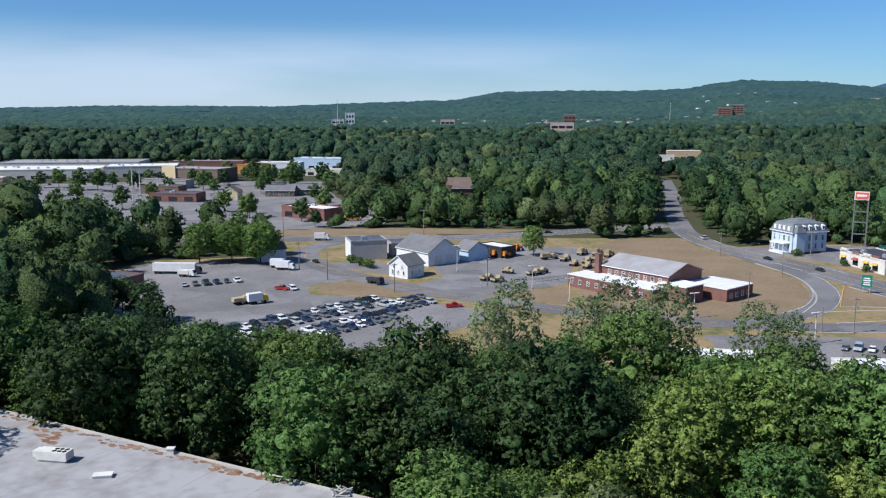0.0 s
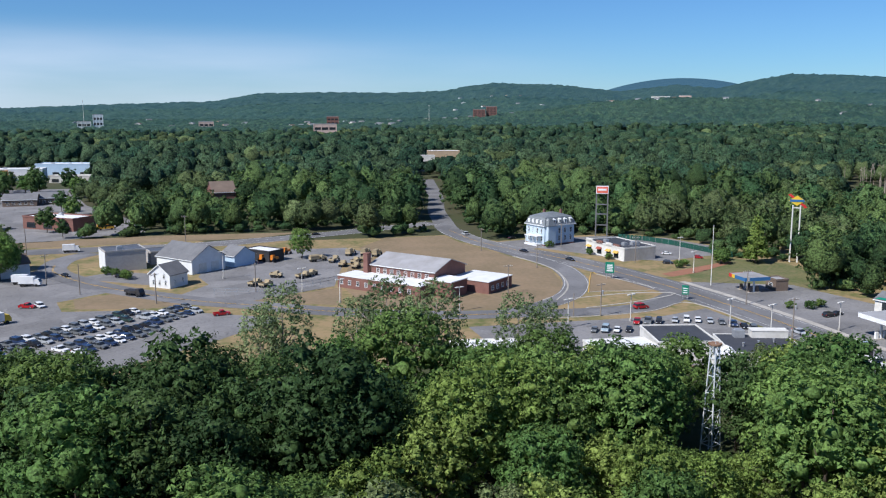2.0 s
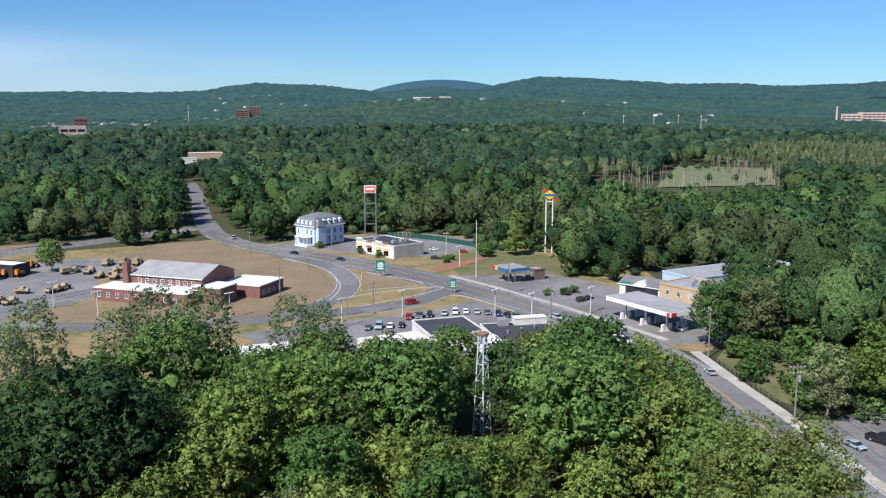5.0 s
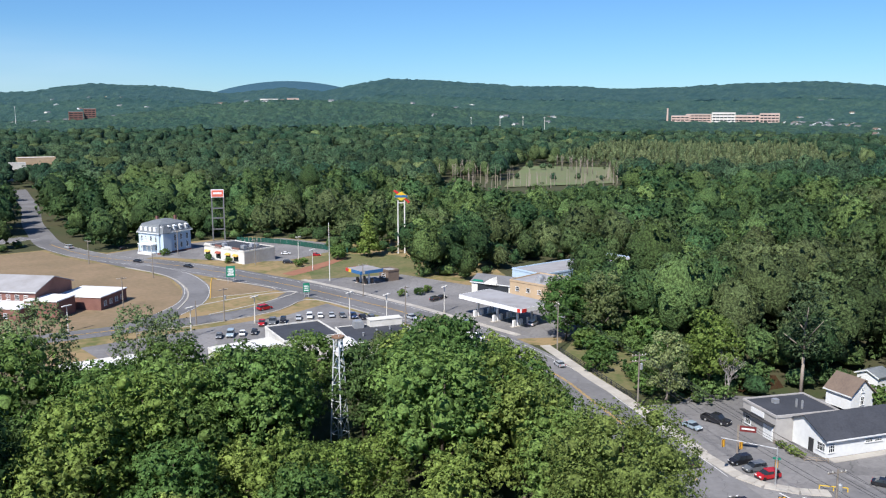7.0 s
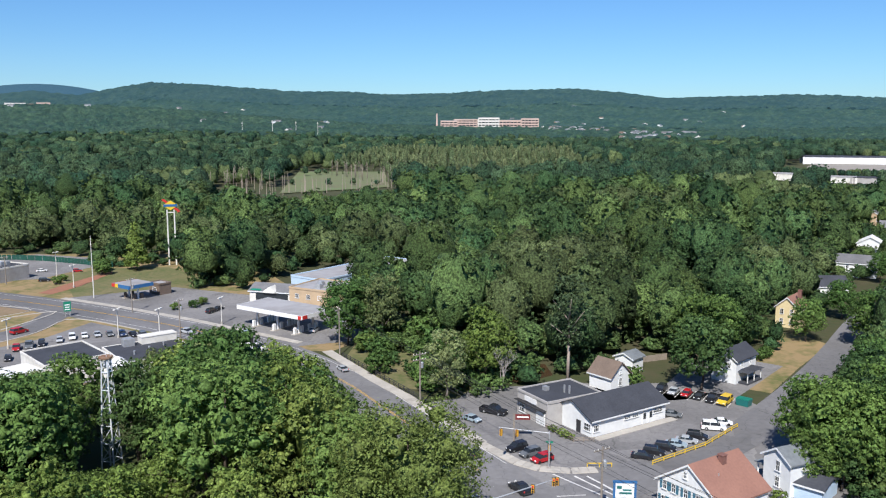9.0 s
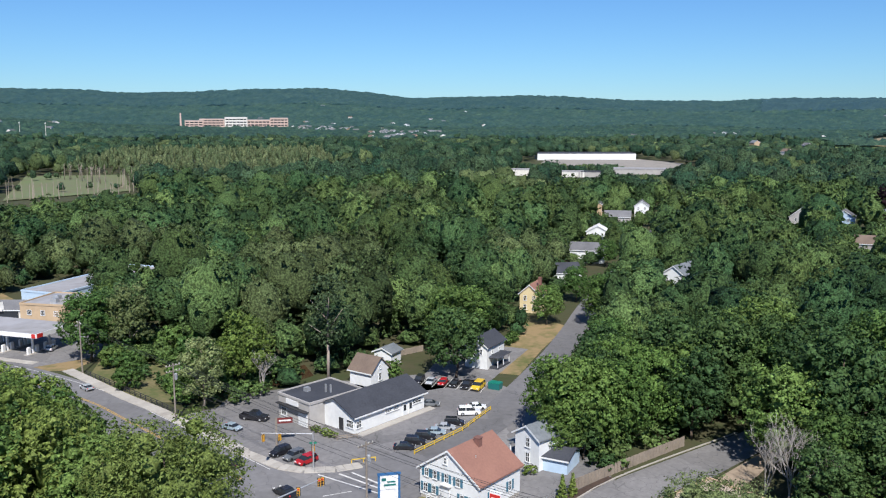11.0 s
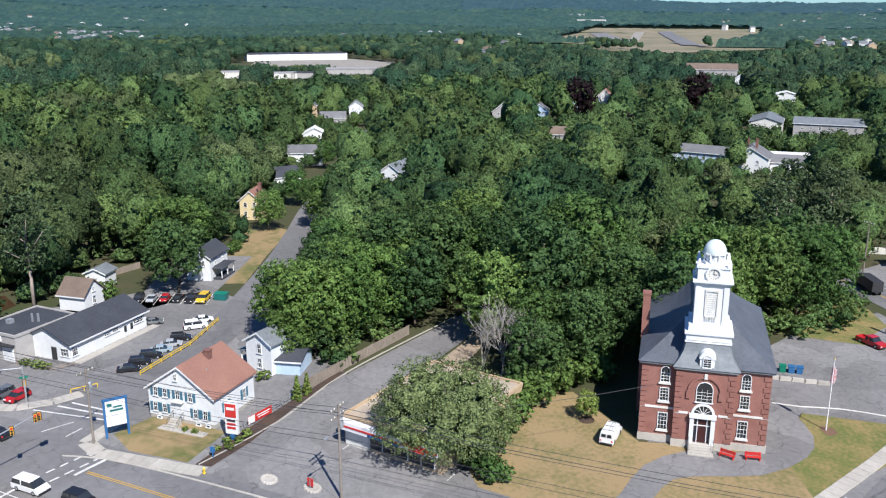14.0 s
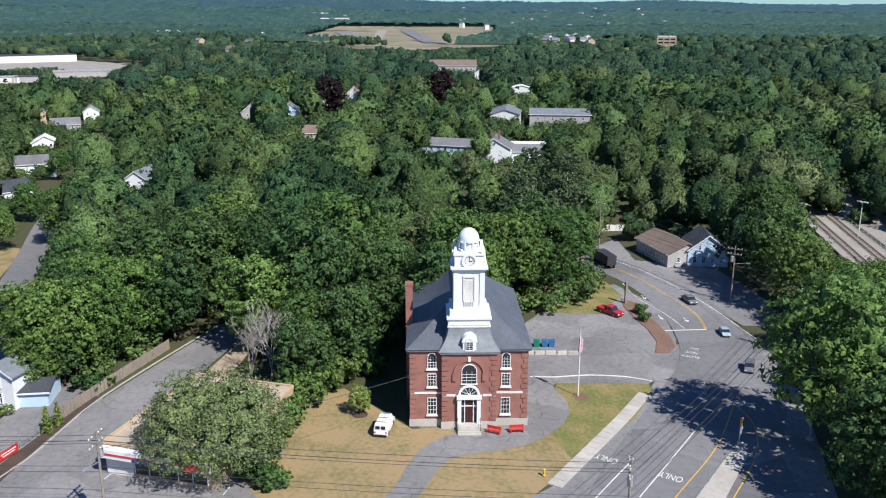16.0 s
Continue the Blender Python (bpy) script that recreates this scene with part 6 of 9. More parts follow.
def army_truck(x, y, turn, length, height):
    """A bonneted army truck: an open or canvas-covered bed behind a square cab."""
    ob = thing("army_truck", pose(x, y, 0.06, 0, 0, turn) @ VEHICLE, "sand-coloured army truck parked in a yard" if height < 2.6 else "sand-coloured army truck with a canvas-covered bed", "truck", "army trucks in the yard")
    f, bed = length / 2, length * 0.52
    part("bonnet", Geo().box(f - 0.75, 0, 0.95, 1.5, 1.5, 0.75, top=0.9), P_TAN, ob)
    part("fender", Geo().box(f - 0.7, 0, 0.85, 1.2, 2.2, 0.16), P_TAN, ob)
    part("cab", Geo().box(f - 2.1, 0, 0.9, 1.25, 2.0, 1.45, top=0.92), P_TAN, ob)
    part("windscreen", Geo().box(f - 1.47, 0, 1.72, 0.06, 1.7, 0.5), GLASS, ob)
    part("chassis", Geo().box(-0.2, 0, 0.6, length - 0.5, 0.9, 0.3), DARK_STEEL, ob)
    part("bed", Geo().box(-f + bed / 2, 0, 1.0, bed, 2.2, 0.12).box(-f + bed / 2, 1.06, 1.1, bed, 0.08, 0.6).box(-f + bed / 2, -1.06, 1.1, bed, 0.08, 0.6).box(-f + 0.04, 0, 1.1, 0.08, 2.1, 0.6), P_TAN, ob)
    if height >= 2.6:
        part("canvas", Geo().side([(-1.06, 1.7), (1.06, 1.7), (1.06, height - 0.45), (0.7, height), (-0.7, height), (-1.06, height - 0.45)], -f + 0.1, -f + bed - 0.1), CANVAS, ob, "faded canvas cover")
    for k in (-f + 0.9, -f + 2.1, f - 0.9):
        for s in (-1, 1):
            part("wheel", wheel_geo(0.55, 0.34), BLACK, ob, m=pose(k, s * 0.98, 0.55))


lorry(-84.0, 267.5, -3, 18, P_WHITE, DARK_STEEL, "long white trailer truck parked by trees", 4.0)
lorry(-53.5, 277.5, -12, 7.5, P_WHITE, P_WHITE, "white box truck parked on a yard")
lorry(-51.0, 273.8, -12, 7.5, P_WHITE, P_WHITE, "white box truck parked beside another")
lorry(-49.8, 225.6, 35, 6.8, P_WHITE, P_YELLOW, "box truck with a yellow cab")
lorry(-54.0, 224.6, 35, 5.6, P_TAN, P_TAN, "small tan truck parked on asphalt", 2.2)
lorry(-79.5, 262.5, -12, 6.5, OLD_WHITE, P_WHITE, "small white truck beside a trailer", 2.4)
lorry(-20.2, 251.6, -46, 7.5, DARK_STEEL, DARK_STEEL, "dark flatbed truck on the side road", 1.9)
lorry(-48, 336.5, 2, 7, P_WHITE, P_WHITE, "white truck on the highway")
for x, y, t, l, h in ((13.4, 257.0, 50, 6, 2.8), (16.4, 254.2, 50, 6, 2.8), (28.6, 264.8, 35, 6.5, 2.6), (31.0, 267.5, 35, 6, 2.6), (36.8, 293.5, 20, 7.5, 3.0), (42.0, 291.0, 60, 7, 2.2), (43.5, 281.4, 60, 5, 2.0), (48.6, 286.4, 60, 6, 2.4), (49.8, 303.3, 60, 7.5, 3.2), (55.1, 302.2, 60, 7.5, 3.2), (58.6, 299.0, 60, 7.5, 3.2), (47.2, 277.0, 60, 5, 2.0), (52.8, 291.8, 60, 6.5, 2.8), (20.5, 268.0, -30, 4.5, 1.8)):
    army_truck(x, y, t, l, h * 0.92)
for x, y, m, label in ((18.5, 298.0, P_ORANGE, "orange farm tractor beside a shed"), (21.5, 303.0, P_RED, "red farm tractor beside a shed"), (24.5, 308.5, P_RED, "red farm tractor in a row"), (27.5, 311.0, P_ORANGE, "orange farm tractor in a row"), (22.0, 296.0, P_ORANGE, "orange loader in a yard")):
    tr = thing("tractor", pose(x, y, 0.04, 0, 0, 40), label, "tractor")
    part("bonnet", Geo().box(0.9, 0, 0.9, 2.0, 0.9, 0.8), m, tr)
    part("cab", Geo().box(-0.6, 0, 0.8, 1.3, 1.4, 1.7, top=0.85), m, tr)
    for k, rr in ((-0.8, 0.8), (1.4, 0.5)):
        for s in (-1, 1):
            part("wheel", wheel_geo(rr, 0.4), BLACK, tr, m=pose(k, s * 0.95, rr))
for x, y in ((-42, 396), (-170, 505)):
    b = thing("school_bus", pose(x, y, 0.1, 0, 0, 15), "yellow school bus parked on asphalt", "bus")
    part("body", Geo().box(0, 0, 0.5, 7, 2.3, 2.3, top=0.97), P_SIGNAL, b)
    part("window_band", Geo().box(0, 0, 1.6, 6.4, 2.36, 0.6), GLASS, b)
    for k in (-2.2, 2.4):
        for s in (-1, 1):
            part("wheel", wheel_geo(0.45, 0.3), BLACK, b, m=pose(k, s * 1.0, 0.45))
lorry(159.0, -85.0, -3, 9.5, DARK_STEEL, BROWN_SHINGLE, "dark brown delivery truck on the curved road", 3.3)

# ---------- poles, wires, signals, signs ----------
def utility_pole(x, y, h, rz, label="brown wooden utility pole with a crossarm", arms=1, lamp=False, drum=False):
    ob = thing("utility_pole", pose(x, y, 0, 0, 0, rz), label, "utility pole")
    part("shaft", Geo().rod((0, 0, 0), (0, 0, h), 0.17, 0.11, 8), POLE_WOOD, ob)
    for k in range(arms):
        arm = part("crossarm", Geo().box(0, 0.14, h - 0.6 - k * 1.0, 2.6, 0.12, 0.14), POLE_WOOD, ob)
        for u in (-1.2, -0.6, 0.6, 1.2):
            part("insulator", Geo().turned([(0.06, h - 0.46 - k), (0.08, h - 0.36 - k), (0.04, h - 0.28 - k)], u, 0.14, 8), OLD_WHITE, arm)
    if drum:
        part("transformer", Geo().turned([(0.28, h - 3.0), (0.28, h - 2.0), (0.2, h - 1.92)], 0.42, 0, 12), STEEL, ob)
    if lamp:
        part("lamp_arm", Geo().rod((0, 0, h - 3.4), (-2.2, 0, h - 2.9), 0.05, n=6).box(-2.5, 0, h - 2.98, 0.7, 0.24, 0.14), STEEL, ob, "grey street lamp arm")
    return ob


for x, y, h, rz, arms, lamp, drum in ((85.3, 10.2, 11.5, -26, 2, True, True), (98.3, 42.5, 10.2, -26, 1, False, True), (64.4, -38.4, 11.5, -26, 2, True, True), (138.7, 122.5, 11.1, 60, 1, True, False), (128.5, 163.3, 9.6, 0, 1, False, True),
                                      (129.4, -95.8, 10.9, 40, 2, True, True), (170.6, -89.7, 11.2, 20, 1, False, False), (103.2, -90.6, 11.5, 40, 2, True, True), (95.5, 194.5, 8.6, 10, 1, False, True), (88.5, 195.5, 6.2, 10, 0, False, False),
                                      (-13.8, 239.6, 8.5, 45, 1, False, False), (-46.6, 274.6, 9.2, 45, 1, False, False), (-35.2, 257.3, 8.8, 45, 0, False, False), (120.5, 87.5, 10.5, -26, 2, False, True), (13, 248, 8.5, 45, 1, False, False),
                                      (-8.0, 352, 10.5, 0, 1, False, False), (-62, 331, 10, 0, 0, False, False), (105, 262, 8, -60, 1, False, False), (98, 300, 8.5, -60, 1, False, False), (130, 300, 9, -60, 1, False, False), (139, 196, 9.5, 0, 1, False, True), (141, 262, 9, 0, 1, True, False), (82, 226, 8.5, 0, 1, False, False)):
    utility_pole(x, y, h, rz, arms=arms, lamp=lamp, drum=drum)


def wire(a, b, sag, label="thin dark overhead power line", r=0.028):
    g = Geo()
    a, b = Vector(a), Vector(b)
    pts = []
    for i in range(13):
        t = i / 12
        p = a.lerp(b, t)
        p.z -= sag * 4 * t * (1 - t)
        pts.append(p)
    side = Vector((b.y - a.y, a.x - b.x, 0)).normalized() * r
    up = Vector((0, 0, r))
    v = [tuple(p + d) for p in pts for d in (side, up, -side, -up)]
    g.add(v, [(4 * i + k, 4 * i + (k + 1) % 4, 4 * i + 4 + (k + 1) % 4, 4 * i + 4 + k) for i in range(12) for k in range(4)] + [(3, 2, 1, 0), (48, 49, 50, 51)])
    tagged(part("power_line", g, DARK_STEEL), label, "wire", "power lines")


LINE = [(120.5, 87.5), (98.3, 42.5), (85.3, 10.2), (64.4, -38.4)]
for (xa, ya), (xb, yb) in zip(LINE, LINE[1:]):
    for off, h in ((-1.2, 10.8), (-0.6, 10.8), (0.6, 10.8), (1.2, 9.8), (0.0, 7.6), (0.1, 6.9)):
        wire((xa + 0.9 * off, ya - 0.44 * off, min(h, 9.9 if xa == 98.3 else 12)), (xb + 0.9 * off, yb - 0.44 * off, min(h, 9.9 if xb == 98.3 else 12)), 0.5)
for h, off in ((10.9, -1), (10.9, 1), (9.8, 1), (8.0, 0), (7.2, 0)):
    wire((64.4 + off, -38.4, h), (103.2, -90.6 + off, h), 0.8)
    wire((103.2, -90.6 + off, h), (129.4, -95.8 + off, min(h, 10.3)), 0.5)
    wire((129.4, -95.8 + off, min(h, 10.3)), (170.6, -89.7 + off, min(h, 10.5)), 0.7)
wire((85.3, 10.2, 9.5), (96.5, -27, 8.5), 0.7)
wire((120.5, 87.5, 9.9), (138.7, 122.5, 10.5), 0.5)
wire((121.2, 87.2, 9.9), (139.4, 122.2, 10.5), 0.5)


def signal_head(parent, m, lights=3):
    h = part("signal_head", Geo().box(0, 0, 0, 0.36, 0.3, 1.02), P_SIGNAL, parent, "yellow traffic signal head", m)
    for k, mm in zip(range(lights), (P_RED, BLACK, BLACK)):
        part("lens", Geo().turned([(0.14, -0.02), (0.13, 0.04)], n=10, m=pose(0, -0.17, 0.84 - k * 0.33, 90, 0, 0)), mm, h)
    part("backplate", Geo().box(0, 0.02, -0.06, 0.52, 0.05, 1.14), DARK_STEEL, h)


mast = thing("traffic_signal", pose(85.4, 51.0, 0, 0, 0, -30), "grey steel traffic signal mast with a long arm", "traffic signal")
part("mast_pole", Geo().rod((0, 0, 0), (0, 0, 6.0), 0.15, 0.11, 10).turned([(0.32, 0), (0.32, 0.25), (0.2, 0.35)], n=10), STEEL, mast)
part("arm", Geo().rod((0, 0, 5.8), (9.2, 0, 6.7), 0.1, 0.06, 8), STEEL, mast)
for u, z in ((5.6, 5.5), (8.7, 5.8), (9.2, 5.8)):
    signal_head(mast, pose(u, 0, z, 0, 0, -40))
signal_head(mast, pose(0.3, -0.1, 2.7, 0, 0, 60))
part("push_button_box", Geo().box(0, -0.22, 1.2, 0.25, 0.2, 0.4), P_SIGNAL, mast)
tagged(part("signal_cabinet", Geo().box(0, 0, 0, 1.1, 0.7, 1.5).box(0, 0, 1.5, 1.2, 0.8, 0.1), STEEL, m=pose(84.4, 53.6, 0, 0, 0, -26)), "grey steel traffic signal cabinet", "cabinet")
mast2 = thing("traffic_signal", pose(110.0, 56.1, 0, 0, 0, 118), "grey steel traffic signal mast on a corner", "traffic signal")
part("mast_pole", Geo().rod((0, 0, 0), (0, 0, 5.6), 0.13, 0.1, 10), STEEL, mast2)
part("arm", Geo().rod((0, 0, 5.4), (7.5, 0, 6.0), 0.09, 0.05, 8), STEEL, mast2)
for u in (4.8, 7.2):
    signal_head(mast2, pose(u, 0, 4.7, 0, 0, 60))
part("street_plate", Geo().box(0, -0.1, 3.8, 1.1, 0.05, 0.3), P_GREEN, mast2, "green street name plate")
signal_head(mast2, pose(0.0, -0.25, 2.6, 0, 0, 10))
br = thing("shop_sign", pose(116.4, 65.8, 0, 0, 0, -60), "brown post with a small dark red shop sign", "sign")
part("post", Geo().box(0, 0, 0, 0.3, 0.3, 4.6), POLE_WOOD, br)
part("board", Geo().box(1.4, 0, 3.6, 2.4, 0.15, 0.9), mat("maroon_board", (0.16, 0.03, 0.03)), br, "dark red sign board")
part("writing", Geo().box(1.4, -0.09, 3.95, 1.9, 0.03, 0.25), P_WHITE, br)
ws = thing("shop_sign", pose(100.4, 40.2, 0, 0, 0, -60), "white sign board on two blue posts", "sign")
for s in (-1, 1):
    part("post", Geo().box(s * 1.35, 0, 0, 0.28, 0.28, 5.2), P_BLUE, ws, "blue steel post")
part("board", Geo().box(0, 0, 3.1, 2.4, 0.2, 2.0), P_WHITE, ws)
part("lower_board", Geo().box(0, 0, 1.6, 2.4, 0.2, 1.4), P_WHITE, ws)
part("top_rail", Geo().box(0, 0, 5.1, 3.1, 0.34, 0.25), P_BLUE, ws)
part("emblem", Geo().box(-0.7, -0.12, 4.3, 0.6, 0.04, 0.4).box(0.3, -0.12, 4.05, 1.1, 0.04, 0.2).box(0.1, -0.12, 3.6, 1.6, 0.04, 0.25), P_TEAL, ws, "teal lettering bars")
py = thing("pylon_sign", pose(99.3, 25.3, 0, 0, 0, -106), "tall white and red pylon sign on a blue base", "sign")
part("base", Geo().box(0, 0, 0, 0.6, 0.4, 1.0), P_BLUE, py)
part("board", Geo().box(0, 0, 0.9, 1.7, 0.45, 4.4), P_WHITE, py)
part("red_panel", Geo().box(0, -0.25, 3.2, 1.5, 0.06, 1.8), P_RED, py, "red sign panel")
part("writing", Geo().box(0, -0.3, 4.2, 1.1, 0.03, 0.35), P_WHITE, py)
for k in range(3):
    part("writing", Geo().box(0, -0.25, 2.6 - k * 0.5, 1.2, 0.04, 0.3), P_RED if k else DARK_STEEL, py)
bn_ = thing("banner", pose(104.6, 22.9, 0, 0, 0, -33), "red and white fabric banner tied to a fence", "banner")
part("cloth", Geo().box(0, 0, 0.25, 4.4, 0.05, 1.1), P_RED, bn_)
part("white_end", Geo().box(-1.6, -0.04, 0.3, 1.2, 0.05, 1.0), P_WHITE, bn_)
part("writing", Geo().box(0.6, -0.05, 0.9, 2.4, 0.02, 0.14).box(0.6, -0.05, 0.6, 2.0, 0.02, 0.12), P_WHITE, bn_)
bp = thing("entry_sign", pose(94.6, 26.7, 0, 0, 0, -100), "small blue and white entry sign", "sign")
part("post", Geo().box(0, 0, 0, 0.12, 0.12, 1.0), P_BLUE, bp)
part("board", Geo().box(0, 0, 0.8, 0.6, 0.1, 0.7), P_BLUE, bp)
bl = thing("black_sign", pose(126.6, 138.8, 0, 0, 0, -50), "black sign board with white writing on a post", "sign")
part("board", Geo().box(0, 0, 2.6, 3.0, 0.25, 2.8), BLACK, bl)
part("post", Geo().rod((0, 0, 0), (0, 0, 2.7), 0.12), DARK_STEEL, bl)
for k in range(4):
    part("writing", Geo().box(0, -0.15, 2.9 + k * 0.58, 2.2 - 0.3 * (k % 2), 0.04, 0.24), P_WHITE, bl)


def green_sign(x, y, rz, w, h, low, bars):
    ob = thing("road_sign", pose(x, y, 0, 0, 0, rz), "large green highway sign on two posts", "sign")
    for s in (-1, 1):
        part("post", Geo().box(s * w * 0.32, 0.08, 0, 0.14, 0.14, low + h), STEEL, ob)
    part("board", Geo().box(0, 0, low, w, 0.08, h), P_GREEN, ob, "green sign board")
    for k in range(bars):
        part("writing", Geo().box(0, -0.06, low + h * (0.15 + 0.7 * k / bars), w * (0.7 - 0.1 * (k % 2)), 0.03, h * 0.1), P_WHITE, ob)


green_sign(119.5, 238.0, -30, 2.7, 3.4, 1.9, 4)
green_sign(126.5, 206.0, -30, 1.8, 2.6, 1.4, 3)
green_sign(-44, 470, 10, 4.5, 4, 4, 3)
green_sign(134.5, 108, -30, 1.6, 1.2, 2.0, 2)
OLD_STEEL = mat("weathered_steel", (0.17, 0.17, 0.175), (0.12, 0.12, 0.12), 0.6, 2.0, 0.3)
rs = thing("tall_sign", pose(157.0, 321.5, 0, 0, 0, -27), "tall lattice sign frame with a red and white board", "sign")
for s in (-1, 1):
    part("leg", Geo().box(s * 2.3, 0, 0, 0.5, 0.5, 19.0), OLD_STEEL, rs)
for z in (4.5, 9.0, 13.0):
    part("brace", Geo().box(0, 0, z, 4.6, 0.3, 0.45), OLD_STEEL, rs)
part("board", Geo().box(0, 0, 17.6, 5.0, 0.6, 3.2), P_WHITE, rs)
part("red_panel", Geo().box(0, -0.35, 17.9, 4.5, 0.1, 2.6), paint("sign_coral", (0.75, 0.16, 0.1)), rs, "coral red sign face")
part("writing", Geo().box(0, -0.42, 18.9, 3.4, 0.05, 0.8), P_WHITE, rs)
ys = thing("tall_sign", pose(193.5, 248.0, 0, 0, 0, -38), "tall twin-pole sign with a yellow diamond emblem", "sign")
for s in (-1, 1):
    part("leg", Geo().rod((s * 1.2, 0, 0), (s * 1.2, 0, 19.6), 0.28, 0.24), OLD_WHITE, ys)
part("brace", Geo().box(0, 0, 18.6, 2.4, 0.3, 0.3), OLD_WHITE, ys)
part("emblem", Geo().profile([(-2.6, 21.2), (0, 19.5), (2.6, 21.2), (0, 22.9)], -0.35, 0.35), P_YELLOW, ys, "yellow diamond emblem")
part("arrow", Geo().profile([(-3.0, 23.2), (2.0, 19.2), (2.9, 19.4), (-2.1, 23.5)], -0.25, -0.05).profile([(2.2, 18.6), (3.2, 19.0), (2.4, 20.2)], -0.25, 0.1), P_RED, ys, "red arrow")
part("band", Geo().box(0, -0.42, 20.8, 4.6, 0.08, 0.8), P_BLUE, ys)
GALVANISED = mat("galvanised_steel", (0.62, 0.65, 0.67), (0.50, 0.53, 0.55), 0.5, 2.0, 0.3)
lt = thing("lattice_tower", pose(72.8, 109.6, 0, 0, 0, 20), "slim grey steel lattice tower with a round platform", "tower")
for s in (-1, 1):
    for t in (-1, 1):
        part("leg", Geo().rod((s * 1.05, t * 1.05, 0), (s * 0.45, t * 0.45, 17.0), 0.125, 0.10, 6), GALVANISED, lt)
for k in range(6):
    z, w = 1.5 + k * 2.7, 1.05 - 0.6 * (1.5 + k * 2.7) / 17
    br_ = Geo()
    for a in range(4):
        ca, sa = math.cos(a * math.pi / 2), math.sin(a * math.pi / 2)
        p, q = (w * ca - w * sa, w * sa + w * ca), (-w * ca - w * sa, -w * sa + w * ca)
        br_.rod((*p, z), (*q, z), 0.075, n=4).rod((*p, z), (q[0] * 0.94, q[1] * 0.94, z + 2.6), 0.055, n=4)
    part("bracing", br_, GALVANISED, lt)
part("platform", Geo().turned([(0.9, 17.0), (1.02, 17.1), (1.02, 17.35), (0.7, 17.4)], n=20), RUST, lt, "round rusty platform")
part("tank", Geo().turned([(0.4, 14.2), (0.4, 15.4)], n=12), OLD_WHITE, lt)
SPOTS.append((73.8, 111.1, 2.5))
fp = thing("flagpole", pose(100.8, -50.9, 0), "white flagpole with a furled flag on a mulch bed", "flagpole")
part("pole", Geo().rod((0, 0, 0), (0, 0, 9.9), 0.09, 0.05), P_WHITE, fp)
part("ball", Geo().turned([(0.02, 9.85), (0.1, 9.95), (0.02, 10.06)], n=8), P_YELLOW, fp)
part("flag", Geo().box(0.12, -0.1, 6.6, 0.22, 0.5, 2.2, top=0.7).box(0.05, -0.3, 6.9, 0.15, 0.3, 1.6), mat("flag_cloth", (0.45, 0.12, 0.13), (0.55, 0.53, 0.55), 0.9, 9.0, 3.0), fp, "furled striped flag")


def street_lamp(x, y, h, rz, heads=2):
    ob = thing("street_lamp", pose(x, y, 0, 0, 0, rz), "tall pale parking lot lamp post", "street lamp", "lot lamps")
    part("post", Geo().rod((0, 0, 0), (0, 0, h), 0.12, 0.09), OLD_WHITE, ob)
    part("base", Geo().turned([(0.28, 0), (0.28, 0.7)], n=10), CONCRETE, ob)
    for s in ((-1, 1) if heads == 2 else (1,)):
        part("lamp_head", Geo().box(s * 0.75, 0, h - 0.15, 1.1, 0.5, 0.2), OLD_WHITE, ob)


for x, y, h in ((82.6, 185.5, 7.2), (100.4, 187.9, 6.8), (120.6, 176.0, 7.0), (126.2, 168.0, 7.0), (34.2, 227.8, 6.5), (62.5, 209.1, 6.5), (25.8, 244.0, 7.0), (4.5, 270.1, 8.6), (143.5, 166, 7), (158, 139, 6.5), (160.2, -152.5, 9.2), (150.2, 132.6, 7.9), (158, 262, 8), (150, 240, 7)):
    street_lamp(x, y, h, 20)
tl = thing("tall_pole", pose(144.2, 221, 0), "very tall slim grey flagless pole", "pole")
part("shaft", Geo().rod((0, 0, 0), (0, 0, 18.2), 0.16, 0.07), OLD_WHITE, tl)
for x, y, top in ((-150, 415, 24), (-147, 417, 22)):
    tp = thing("tall_pole", pose(x, y, 0), "tall pale lamp pole of a shopping lot", "pole")
    part("shaft", Geo().rod((0, 0, 0), (0, 0, top), 0.3, 0.2), OLD_WHITE, tp)
for x, y, h, m, label in ((81.5, -63.5, 3.0, P_SIGNAL, "signal on a painted traffic island"), (80.6, -73.3, 3.3, P_SIGNAL, "roadside signal post with a blue sign")):
    sg = thing("island_signal", pose(x, y, 0, 0, 0, -50), label, "traffic signal")
    part("post", Geo().rod((0, 0, 0), (0, 0, h), 0.08), STEEL, sg)
    signal_head(sg, pose(0, -0.1, h, 0, 0, 0))
    part("plate", Geo().box(0, -0.15, h - 1.1, 0.8, 0.05, 0.8), P_BLUE if y < -70 else P_WHITE, sg)
    part("footing", Geo().turned([(0.5, 0), (0.45, 0.18)], n=12), CONCRETE, sg)
for x, y in ((90.8, 26.8), (82.2, -37.6)):
    hy = thing("fire_hydrant", pose(x, y, 0.1), "yellow cast-iron fire hydrant", "hydrant")
    part("barrel", Geo().turned([(0.2, 0), (0.2, 0.1), (0.14, 0.12), (0.14, 0.6), (0.19, 0.62), (0.17, 0.72), (0.05, 0.86)], n=10), P_YELLOW, hy)
    part("outlet", Geo().rod((-0.26, 0, 0.48), (0.26, 0, 0.48), 0.08), P_YELLOW, hy)
